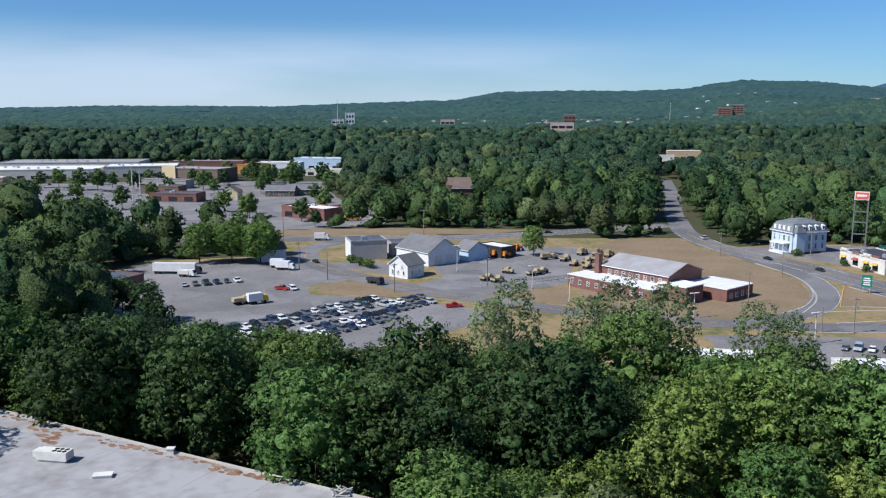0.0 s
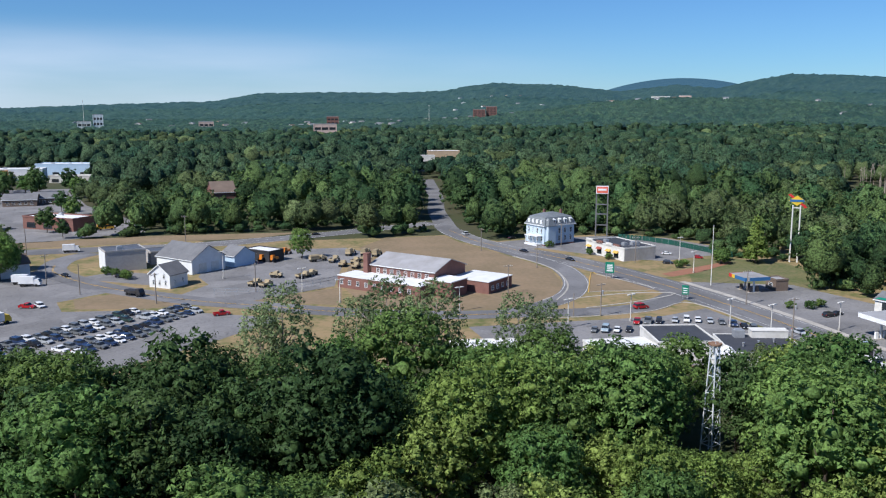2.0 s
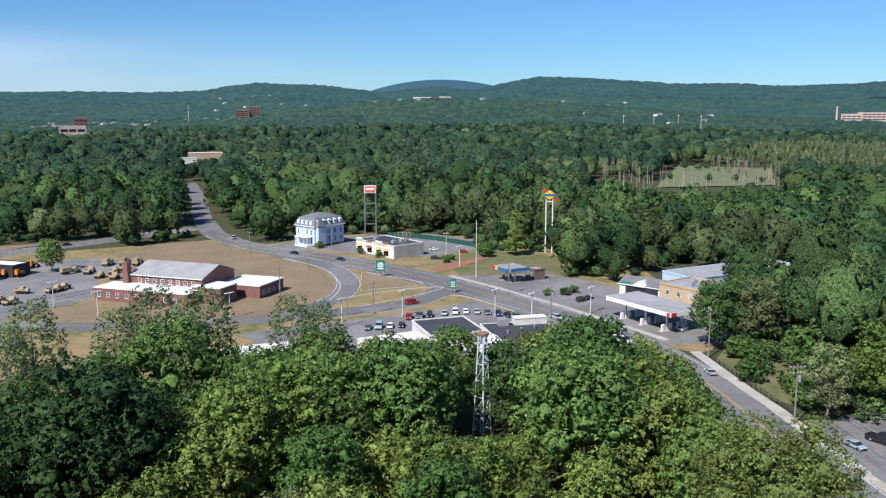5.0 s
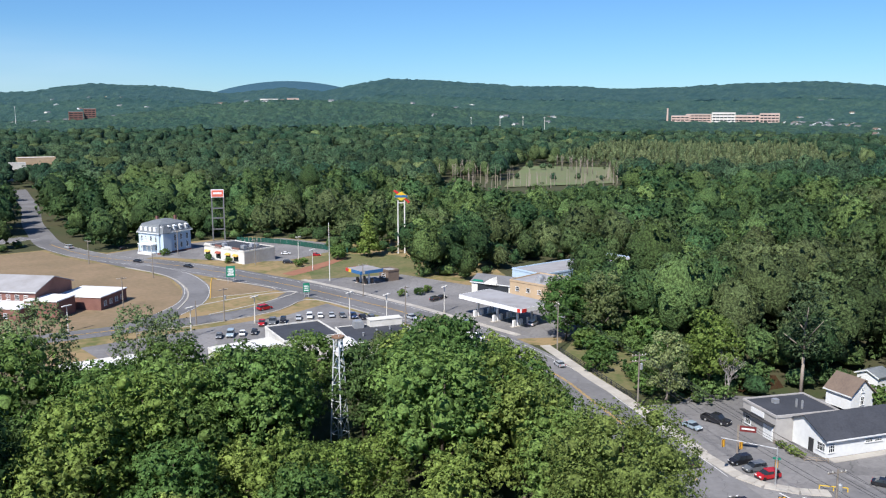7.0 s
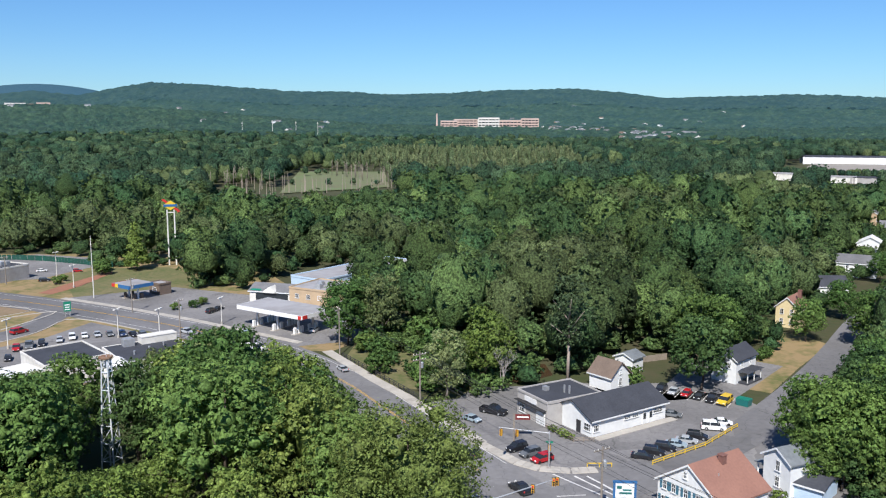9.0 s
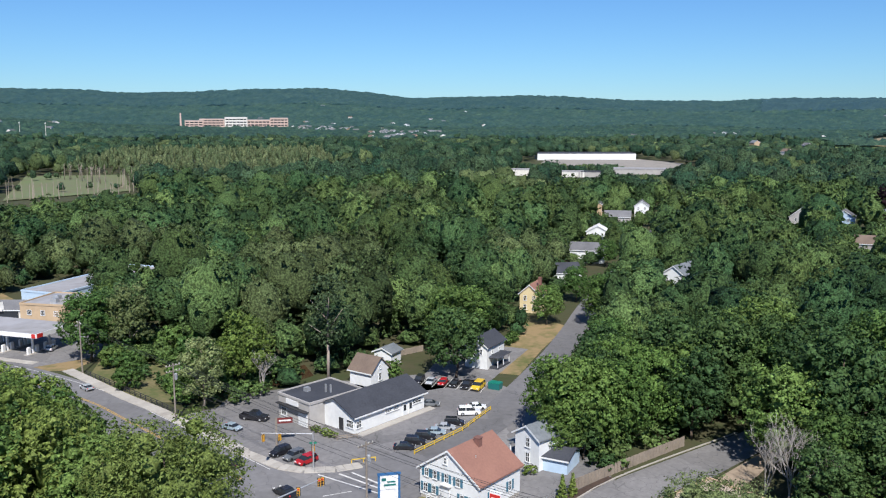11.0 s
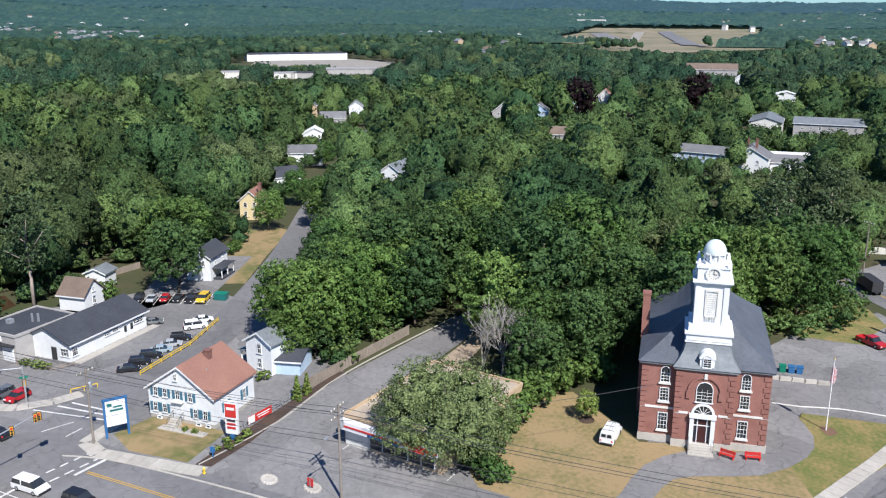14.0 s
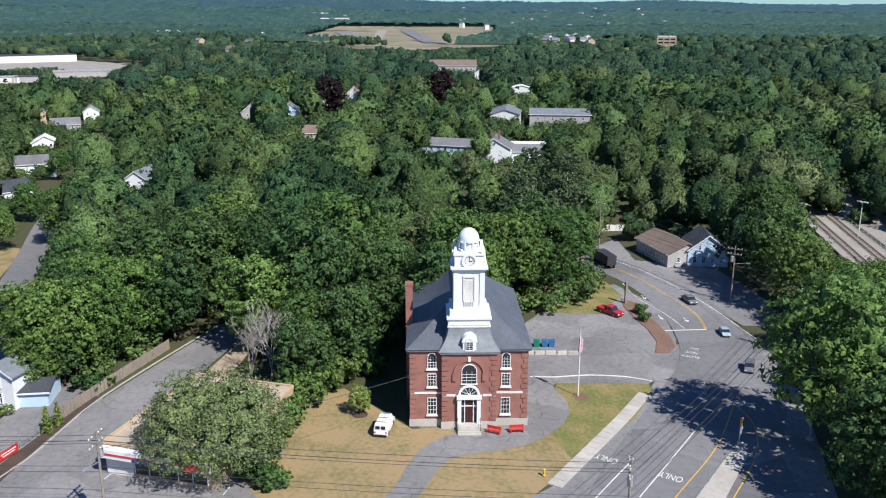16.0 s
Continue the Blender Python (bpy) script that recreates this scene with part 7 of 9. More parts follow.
for x, y, rz in ((93.7, -35.6, -130), (93.1, -38.6, -100)):
    bc = thing("bench", pose(x, y, 0.03, 0, 0, rz), "bright red painted park bench", "bench", "red benches")
    for k in range(3):
        part("slat", Geo().box(0, -0.1 + k * 0.16, 0.44, 1.9, 0.13, 0.05), P_RED, bc)
        part("slat", Geo().box(0, 0.34, 0.55 + k * 0.15, 1.9, 0.05, 0.12), P_RED, bc)
    for s in (-1, 1):
        part("leg", Geo().box(s * 0.8, 0.1, 0, 0.12, 0.5, 0.45).box(s * 0.8, 0.34, 0.4, 0.12, 0.08, 0.6), P_RED, bc)
for x, y, m in ((119.8, -52.7, P_GREEN), (119.4, -53.9, P_BLUE), (119.1, -55.0, P_BLUE)):
    b = thing("bin", pose(x, y, 0.03, 0, 0, -16), "wheeled plastic refuse bin", "bin", "refuse bins")
    part("tub", Geo().box(0, 0, 0, 0.8, 0.8, 1.0, top=1.15), m, b)
    part("lid", Geo().box(0, 0, 1.0, 1.0, 1.0, 0.1), m, b)
dp = thing("dumpster", pose(155.2, 39.9, 0.03, 0, 0, 80), "green steel dumpster beside a hedge", "dumpster")
part("tub", Geo().box(0, 0, 0, 2.2, 1.6, 1.2, top=1.1), P_TEAL, dp)
part("lid", Geo().box(0, 0, 1.2, 2.4, 1.7, 0.12), P_GREEN, dp)
# stone gatepost and barrier blocks beside the hall
tagged(part("sign_post", Geo().box(0, 0, 0, 0.42, 0.42, 4.0).box(0, 0, 4.0, 0.5, 0.5, 0.2).box(0, 0, 2.4, 0.5, 0.46, 1.2), POLE_WOOD, m=pose(134.7, -76.9, 0)), "tall narrow wooden sign post on mulch", "sign post")
for i in range(5):
    t = i / 4
    tagged(part("barrier_block", Geo().box(0, 0, 0, 1.7, 0.6, 0.5, top=0.92), CONCRETE, m=pose(117.2 - 2.2 * t, -50.3 - 6.6 * t, 0.03, 0, 0, -107 + (i % 2) * 8)), "pale concrete barrier block", "block", "barrier blocks")

# ---------- fences ----------
def fence(points, h, material, label, gap=2.0, board=0.0, rails=2, name="fence", thick=0.08):
    ob = thing(name, pose(0, 0, 0), label, "fence")
    n = 0
    for (x0, y0), (x1, y1) in zip(points, points[1:]):
        d = math.hypot(x1 - x0, y1 - y0)
        a = math.degrees(math.atan2(y1 - y0, x1 - x0))
        k = max(1, round(d / gap))
        for i in range(k + 1):
            part("post", Geo().box(0, 0, 0, 0.12, 0.12, h), material, ob, m=pose(x0 + (x1 - x0) * i / k, y0 + (y1 - y0) * i / k, 0, 0, 0, a))
        if board:
            for i in range(int(d / board)):
                t = (i + 0.5) / int(d / board)
                part("board", Geo().box(0, 0, 0.05, board * 0.94, thick * 0.5, h - 0.05 + (0.04 if i % 3 else 0)), material, ob, m=pose(x0 + (x1 - x0) * t, y0 + (y1 - y0) * t, 0, 0, 0, a))
        else:
            for r in range(rails):
                part("rail", Geo().box(d / 2, 0, h * (r + 1) / rails - 0.1, d, thick, 0.12), material, ob, m=pose(x0, y0, 0, 0, 0, a))
    return ob


fence([(119.6, 43.6), (131.5, 39.4), (143.0, 37.6)], 0.75, P_YELLOW, "low yellow pipe fence along a car park", 2.4, rails=2)
fence([(113.3, 51.4), (115.4, 48.4)], 0.7, P_YELLOW, "low yellow pipe barrier", 1.6, rails=1)
fence([(113.8, 18.2), (121.1, 13.6), (126, 10.5), (136, 4)], 1.7, WOOD, "weathered grey board fence", 2.4, board=0.7)
fence([(102.6, 24.6), (107.5, 21.6), (113.8, 18.2)], 1.0, STEEL, "low wire fence on steel posts", 2.0, rails=2, thick=0.03)
fence([(161, 314), (168.5, 304.8), (173, 293), (179, 262)], 1.9, mat("green_screen", (0.012, 0.085, 0.062), (0.02, 0.06, 0.045), 0.9, 1.0, 0.2), "teal green screen fence behind a restaurant", 3.0, board=1.5)
fence([(138.0, 121.0), (125.8, 94.0), (116, 75)], 1.1, DARK_STEEL, "black steel railing along a bridge", 2.0, rails=3, thick=0.04)
fence([(186, -96), (183, -108), (179, -118)], 1.6, OLD_WHITE, "pale board fence among trees", 2.4, board=0.8)
fence([(124.2, 64.0), (121.4, 57.6), (123.4, 54.9)], 0.7, WOOD, "low wooden planter fence", 1.6, rails=2)
fence([(1.4, 247.1), (17.3, 243.8), (39.7, 257.3)], 1.8, STEEL, "thin chain-link fence on steel posts", 3.0, rails=2, thick=0.03)
fence([(158, 71), (170, 66), (176, 62)], 1.4, WOOD, "weathered grey garden board fence", 2.4, board=0.6)

# ---------- kerbs, walks and markings ----------
def slabs(points, width, label, length=1.5, z=0.14, name="sidewalk"):
    """A footway of separate concrete slabs along a line."""
    ob = thing(name, pose(0, 0, 0), label, "pavement", kind="structure")
    cache = {}
    for (x0, y0), (x1, y1) in zip(points, points[1:]):
        d = math.hypot(x1 - x0, y1 - y0)
        a = math.degrees(math.atan2(y1 - y0, x1 - x0))
        k = max(1, round(d / length))
        key = round(d / k, 3)
        if key not in cache:
            cache[key] = Geo().box(0, 0, 0, key - 0.03, width, z, top=0.985).mesh("slab", CONCRETE)
        for i in range(k):
            t = (i + 0.5) / k
            part("slab", cache[key], None, ob, m=pose(x0 + (x1 - x0) * t, y0 + (y1 - y0) * t, 0, 0, 0, a))
    return ob


slabs([(104.0, 41.8), (98.6, 43.6), (95.9, 41.0), (91.8, 29.0), (91.2, 27.0)], 2.1, "pale concrete sidewalk in front of a white house")
slabs([(112.9, 71.5), (108.9, 61.0), (108.8, 57.0), (110.6, 52.8), (113.2, 49.8)], 2.0, "pale concrete corner sidewalk before a shop")
slabs([(139.6, 127), (128.9, 104.6), (124.2, 93.4), (112.4, 69.5)], 2.3, "pale concrete bridge sidewalk")
slabs([(79.8, -37.8), (85.5, -44.8), (92.4, -53.2), (98.6, -60.2)], 1.8, "pale concrete sidewalk beside a lawn")
slabs([(87.2, 53.6), (80.4, 40.0), (74.5, 28)], 2.0, "pale concrete sidewalk along the main road")
slabs([(141.5, 137), (142.4, 175), (141.2, 205), (139, 228)], 1.8, "pale concrete sidewalk along filling stations")
structure("kerb", ribbon([(95.3, 45.2, 0.25), (94.4, 39.6, 0.25), (91, 31, 0.25), (84.6, 17.0, 0.25)], 0.12, 0.12), CONCRETE, "pale granite kerb", "kerb")
structure("kerb", ribbon([(96, 203.8, 0.5), (114, 207.4, 0.5), (128, 213.6, 0.5), (116, 217.4, 0.5), (97, 215.2, 0.5)], 0.14, 0.14), CONCRETE, "pale concrete kerb of a traffic island", "kerb")
structure("kerb", ribbon([(92, 214.5, 0.5), (99.8, 225.6, 0.5), (105.2, 238, 0.5), (109.0, 256, 0.5), (108.4, 270, 0.5), (105, 285, 0.5)], 0.14, 0.14), CONCRETE, "pale concrete kerb round a field", "kerb")
structure("kerb", ribbon([(118.9, 246.2, 0.25), (118.2, 248.4, 0.25), (104.6, 221.3, 0.25)], 0.14, 0.14), LINE_YELLOW, "worn yellow painted kerb of a traffic island", "kerb")
structure("kerb", ribbon([(104.6, 221.3, 0.25), (108.3, 221.9, 0.25), (125.1, 220.6, 0.25), (121.7, 237.6, 0.25), (118.9, 246.2, 0.25)], 0.14, 0.14), CONCRETE, "pale concrete kerb of a traffic island", "kerb")
structure("kerb", ribbon([(74, 197, 0.4), (96, 194.8, 0.4), (112, 196.4, 0.4), (124, 203, 0.4), (127.4, 196, 0.4), (128, 178, 0.4)], 0.14, 0.14), CONCRETE, "pale concrete kerb of a verge", "kerb")
structure("kerb", ribbon([(92.9, 28.0, 0.22), (104.2, 20.4, 0.22), (120.6, 12.7, 0.22), (145, -4.2, 0.22)], 0.14, 0.14), CONCRETE, "pale granite kerb along a lane", "kerb")
BROWN_MULCH = mat("brown_mulch", (0.22, 0.125, 0.08), (0.15, 0.09, 0.06), 0.95, 3.0, 0.3, 0.05)
structure("mulch_bed", flat([(93.0, 28.4), (101.2, 24.6), (111, 19.4), (120.6, 14.0), (120.0, 12.9), (108.6, 18.8), (98.6, 22.9), (92.4, 26.4)], 0.1), MULCH, "dark brown mulch bed along a kerb", "mulch")
structure("mulch_bed", flat([(137.5, -77.4), (133.0, -75.6), (128.0, -74.6), (121.5, -73.8), (116.0, -72.4), (111.6, -69.6), (110.9, -71.6), (113.0, -74.0), (117.0, -75.6), (122.5, -76.7), (128.5, -77.6), (134.0, -79.0)], 0.12, 0.1), mat("brown_mulch", (0.215, 0.125, 0.09), (0.15, 0.095, 0.07), 0.95, 3.0, 0.4, 0.05), "brown mulch bed with a pale kerb beside a road", "mulch")
structure("grass_field", flat([(135.8, -57.9), (148, -68), (151.8, -76), (148, -79.6), (138.9, -78.5), (134.5, -73.5), (130, -71.2), (132, -66)], 0.05), VERGE_LAWN, "weedy green bank beside a yard", "grass")
structure("mulch_bed", flat([(140, 236), (152, 240), (172, 252), (174, 256), (150, 246), (139, 241)], 0.06), RED_MULCH, "orange-red mulch strip", "mulch")
structure("mulch_bed", Geo().add([(100.6 + (1.3 + 0.25 * math.sin(3 * a)) * math.cos(a), -51.2 + (1.1 + 0.2 * math.cos(2 * a)) * math.sin(a), 0.045) for a in np.linspace(0, 5.9, 18)], [tuple(range(18))]), BROWN_MULCH, "round mulch bed under a flagpole", "mulch")
structure("mulch_bed", Geo().add([(104.1 + 1.1 * math.cos(a), -20.4 + 1.1 * math.sin(a), 0.045) for a in np.linspace(0, 5.9, 16)], [tuple(range(16))]), MULCH, "round mulch bed under a young tree", "mulch")
structure("driveway", ribbon([(78.5, -17.5, 3.4), (85, -22.5, 3.4), (90.5, -26.5, 4.2), (92.6, -32, 6.2), (92.4, -38, 5.6), (95.2, -44.0, 4.2), (99.5, -46.5, 4.2), (105.5, -46.5, 4.4)], 0.05), ASPHALT, "curved asphalt drive before a brick hall", "driveway")
structure("driveway", flat([(98.9, 27.4), (101.5, 26.5), (107.5, 24.0), (109.6, 27.5), (112, 24), (104.5, 23.4), (94.6, 28.2)], 0.048), ASPHALT, "narrow asphalt drive beside a house", "driveway")
structure("kerb", ribbon([(102.2, -63.4, 0.2), (104.7, -60.6, 0.2), (106.9, -55.5, 0.2), (107.7, -50.5, 0.2), (109, -47, 0.2)], 0.12, 0.1), OLD_WHITE, "white painted kerb beside a yard", "kerb")


def offset_line(points, shift, width, material, z, label, dash=None):
    pts = [(x, y, 0) for x, y, _ in smooth_line(points, 2.0)]
    g = Geo()
    if dash is None:
        g = ribbon([(x, y, width) for x, y, _ in pts], z, side_shift=shift)
    else:
        run = 0.0
        for a, b in zip(pts, pts[1:]):
            run += math.hypot(b[0] - a[0], b[1] - a[1])
            if run % (dash * 2) < dash:
                d = Vector((b[0] - a[0], b[1] - a[1])).normalized()
                n = Vector((-d.y, d.x))
                p, q = Vector(a[:2]) + n * shift, Vector(b[:2]) + n * shift
                w = n * width / 2
                g.add([(*(p + w), z), (*(p - w), z), (*(q - w), z), (*(q + w), z)], [(0, 1, 2, 3)])
    structure("road_marking", g, material, label, "road marking")


ZM = 0.085
for seg in (MAIN[4:16], MAIN[16:]):
    for s in (-0.16, 0.16):
        offset_line(seg, s + (0.0 if seg is not MAIN[16:] else 0.0), 0.13, LINE_YELLOW, ZM, "double yellow centre line")
offset_line(MAIN[4:16], 5.0, 0.14, LINE_WHITE, ZM, "white edge line")
offset_line(MAIN[4:16], -5.0, 0.14, LINE_WHITE, ZM, "white edge line")
offset_line([(95.3, 42.0, 0), (91.8, 32.6, 0), (83.0, 14.0, 0), (76, 0, 0)], 0.0, 0.14, LINE_WHITE, ZM, "white edge line")
offset_line([(90.4, 54.8, 0), (81.4, 38.0, 0), (70, 15, 0)], 0.0, 0.14, LINE_WHITE, ZM, "white edge line")
offset_line([(99.5, 57.5, 0), (104, 66.5, 0), (118, 95, 0)], 0.9, 0.001, LINE_WHITE, ZM, "white edge line")
for s in (-0.16, 0.16):
    offset_line(SIDE[2:10], s, 0.13, LINE_YELLOW, ZM, "double yellow centre line")
offset_line(HIGHWAY[2:8], 0.0, 0.2, LINE_WHITE, ZM, "white lane line", 3)
offset_line(HIGHWAY[2:8], 5.4, 0.2, LINE_WHITE, ZM, "white edge line")
offset_line(HIGHWAY[2:8], -5.4, 0.2, LINE_WHITE, ZM, "white edge line")
for s in (-3.5, 3.4):
    offset_line(ARC[1:7], s, 0.14, LINE_WHITE, ZM, "white edge line")
C_YELLOW = [(118.4, -83.3, 0), (126, -86.0, 0), (136.5, -86.8, 0), (153.7, -86.2, 0), (176, -79.5, 0)]
for s in (-0.14, 0.14):
    offset_line(C_YELLOW, s, 0.12, LINE_YELLOW, ZM, "double yellow centre line")
offset_line([(92.2, -70.4, 0), (82.3, -60.9, 0), (73.6, -49.7, 0), (66, -40, 0)], 0, 0.16, LINE_YELLOW, ZM, "yellow island line")
offset_line([(92.2, -70.4, 0), (86, -69.0, 0), (79, -64.2, 0), (70.5, -54.5, 0)], 0, 0.16, LINE_YELLOW, ZM, "yellow island line")
offset_line([(82.7, -49.6, 0), (76.2, -41.3, 0), (68, -31, 0)], 0, 0.14, LINE_WHITE, ZM, "white lane line")
offset_line([(87.2, -61.2, 0), (80.5, -53, 0), (74.8, -45.9, 0)], 0, 0.14, LINE_WHITE, ZM, "white lane line")
offset_line([(112, -88.6, 0), (131.4, -90.9, 0), (152.4, -90.5, 0), (172, -85, 0)], 0, 0.14, LINE_WHITE, ZM, "white edge line")
offset_line([(119.8, -80.0, 0), (127, -80.8, 0), (137, -80.5, 0), (146, -82.4, 0)], 0, 0.12, LINE_WHITE, ZM, "white turn lane line")
structure("traffic_island", flat([(79.6, -60.4), (82.4, -64.8), (79.0, -63.0), (70.8, -53.8), (72.0, -50.8)], 0.16, 0.16), CONCRETE, "raised concrete traffic island", "traffic island")


def bar(x0, y0, x1, y1, w, material=LINE_WHITE, label="white painted road bar"):
    d = Vector((x1 - x0, y1 - y0)).normalized()
    n = Vector((-d.y, d.x)) * w / 2
    structure("road_marking", Geo().add([(x0 + n.x, y0 + n.y, ZM + 0.004), (x0 - n.x, y0 - n.y, ZM + 0.004), (x1 - n.x, y1 - n.y, ZM + 0.004), (x1 + n.x, y1 + n.y, ZM + 0.004)], [(0, 1, 2, 3)]), material, label, "road marking")


bar(108.0, 54.4, 104.6, 42.6, 0.3)
bar(109.2, 51.6, 105.4, 41.4, 0.35)
bar(110.2, 50.0, 106.4, 41.4, 0.35)
for t in range(4):
    bar(91.4 + 1.45 * t - 0.2, 45.4 - 1.02 * t, 92.3 + 1.45 * t - 0.2, 44.8 - 1.02 * t, 0.3)
    bar(89.2 + 1.6 * t, 44.2 - 1.1 * t, 90.2 + 1.6 * t, 43.5 - 1.1 * t, 0.3)
bar(90.6, 41.9, 94.8, 39.2, 0.45)
bar(101.6, 50.5, 104.3, 47.4, 0.2)
bar(100.2, 46.8, 102.5, 45.6, 0.2)
bar(85.6, 48.4, 87.6, 47.4, 0.35)
bar(119.9, -76.2, 118.3, -83.3, 0.35)
bar(92.4, -70.5, 91.2, -73.0, 0.35)
bar(96.2, 59.6, 91.8, 61.8, 0.4)
for i in range(5):
    bar(100.0 - i * 1.9, 9.0 - i * 3.2, 96.4 - i * 1.9, 10.6 - i * 3.2 + 0.6, 0.1)
for i in range(6):
    bar(158.5 - 0.6 * 0, 54.5 - i * 2.45, 151.8, 54.2 - i * 2.45, 0.1)
for i in range(14):
    bar(-43 + i * 2.0, 206 + i * 2.1, -39 + i * 2.0, 202.4 + i * 2.1, 0.1)


def road_text(body, x, y, up, size, stretch):
    """Letters painted on the road; up: the way their heads point, in degrees."""
    cu = bpy.data.curves.new("road_letters", "FONT")
    cu.body, cu.size, cu.align_x, cu.align_y = body, size, "CENTER", "CENTER"
    tmp = bpy.data.objects.new("road_letters", cu)
    scene.collection.objects.link(tmp)
    me = bpy.data.meshes.new_from_object(tmp.evaluated_get(bpy.context.evaluated_depsgraph_get()))
    bpy.data.objects.remove(tmp)
    me.materials.clear()
    me.materials.append(LINE_WHITE)
    ob = new("road_letters", me)
    ob.matrix_basis = pose(x, y, ZM + 0.004, 0, 0, up - 90) @ Matrix.Diagonal((1, stretch, 1, 1))
    tagged(ob, "white letters painted on the asphalt", "road marking", kind="structure")


road_text("ONLY", 83.6, -46.4, 131, 1.05, 1.75)
road_text("ONLY", 77.6, -51.6, 131, 1.05, 1.75)
for i, w in enumerate(("DO", "NOT", "BLOCK")):
    road_text(w, 111.3 - i * 1.3, -76.4 + i * 1.2, 137, 0.9, 1.2)
    road_text(w, 99.6 - i * 1.3, -69.9 + i * 1.2, 137, 0.9, 1.2)
for x, y, a in ((136.8, -81.8, 172), (126.0, -79.0, 165), (123.6, -82.6, 165)):
    ob = structure("road_arrow", Geo().add([(-1.1, -0.08, ZM + 0.004), (0.5, -0.08, ZM + 0.004), (0.5, 0.08, ZM + 0.004), (-1.1, 0.08, ZM + 0.004), (0.4, -0.45, ZM + 0.004), (1.3, 0.1, ZM + 0.004), (0.4, 0.45, ZM + 0.004)], [(0, 1, 2, 3), (4, 5, 6)]), LINE_WHITE, "white turn arrow painted on asphalt", "road marking")
    ob.matrix_basis = pose(x, y, 0, 0, 0, a)
for x, y in ((89.4, 19.0), (87.5, 13.7)):
    g = Geo()
    rr = random.Random(int(x * 7))
    for k in range(14):
        a = 2 * math.pi * k / 14
        g.turned([(0.28, 0), (0.26, 0.16), (0.1, 0.22)], math.cos(a) * 1.0, math.sin(a) * 0.7, 6)
    g.turned([(0.9, 0), (0.8, 0.1)], n=12)
    tagged(part("stone_ring", g, CONCRETE, m=pose(x, y, 0.03, 0, 0, 40)), "small ring of pale stones on asphalt", "stones")
for x, y, m in ((87.3, 13.9, P_RED), (80.4, 10.6, P_ORANGE)):
    v = thing("feather_sign", pose(x, y, 0.1, 0, 0, 60), "small red roadside advertising flag", "sign")
    part("board", Geo().box(0, 0, 0.3, 0.8, 0.08, 1.0), m, v)
    part("post", Geo().box(0, 0.06, 0, 0.06, 0.06, 1.2), STEEL, v)

# ---------- railway ----------
RAIL = [(215, -176), (180, -159), (134, -136.5), (110, -124)]
structure("ballast", ribbon([(x, y, 11) for x, y in RAIL], 0.5, 0.5), GRAVEL, "grey-brown railway ballast", "railway")
tk = thing("railway_track", pose(0, 0, 0), "two rusty railway tracks on wooden sleepers", "railway")
for off in (-2.6, 2.2):
    for s in (-0.75, 0.75):
        part("rail", ribbon([(x, y, 0.14) for x, y in RAIL], 0.82, 0.14, off + s), RAIL_STEEL, tk)
    pts = smooth_line([(x, y, 0) for x, y in RAIL], 1.1)
    for a, b in zip(pts, pts[1:]):
        d = math.degrees(math.atan2(b[1] - a[1], b[0] - a[0]))
        n = Vector((-(b[1] - a[1]), b[0] - a[0])).normalized() * off
        part("sleeper", Geo().box(0, 0, 0.5, 0.26, 2.6, 0.16), POLE_WOOD, tk, m=pose(a[0] + n.x, a[1] + n.y, 0, 0, 0, d))
structure("pavement", flat([(205, -178), (140, -148), (150, -172), (185, -200), (215, -195)], 0.06), GRAVEL, "pale gravel yard beside a railway", "yard")
fence([(204, -176), (180, -165), (142, -147)], 1.3, STEEL, "thin wire fence beside a railway", 3.0, rails=2, thick=0.03)
for x, y, w in ((175, -156, 9), (160, -150, 12), (145, -142, 12), (165, -165, 14)):
    VIEWS.append((x, y, w, 0.5))
for x, y, w in ((150, 36, 5), (175, 34, 5), (200, 33, 4)):
    VIEWS.append((x, y, w, 0.5))
for x, y, w in ((131, 5, 3.0), (141, -3, 3.0)):
    VIEWS.append((x, y, w, 0.5))
VIEWS += [(420, 410, 30, 0), (480, 420, 45, 0), (450, 470, 40, 0), (560, 500, 45, 0)]
VIEWS += [(-36, 203, 16, 0.3), (-22, 199, 12, 0.3), (-48, 208, 12, 0.3), (146, 156, 11, 1.0), (126.6, 138.8, 3.0, 1.6), (128, 110, 4, 0.0), (122, 100, 4, 0.0), (121, 93, 4, 0.0), (136, 147, 5, 0.0), (138, 131, 4, 0.0), (134, 119, 3.5, 0.0), (120, 103, 3.5, 0.2), (115, 95, 3.5, 0.2), (119, 91, 4.0, 0.2), (112, 84, 3.5, 0.2), (73, 109, 5, 2.0), (70, 104, 4, 3.0), (157, 321, 4, 1.0), (193.5, 248, 4, 0.5), (180, 250, 4, 1.0), (424, -72, 6, 7.0), (459, -140, 6, 7.0)]
snags = Geo()
rg = random.Random(31)
for i in range(120):
    t = rg.random()
    x, y = ((400 + 100 * t, 425 - 45 * t), (500 + 190 * t, 380 + 140 * t), (400 + 200 * t, 425 + 185 * t))[i % 3]
    x, y = x + rg.uniform(-16, 16), y + rg.uniform(-16, 16)
    h = rg.uniform(7, 14)
    snags.rod((x, y, 0), (x + rg.uniform(-0.8, 0.8), y, h), 0.28, 0.1, 4)
tagged(part("dead_trunk", snags, PALE_BARK), "pale dead tree trunks round a marsh", "trees", kind="stuff")



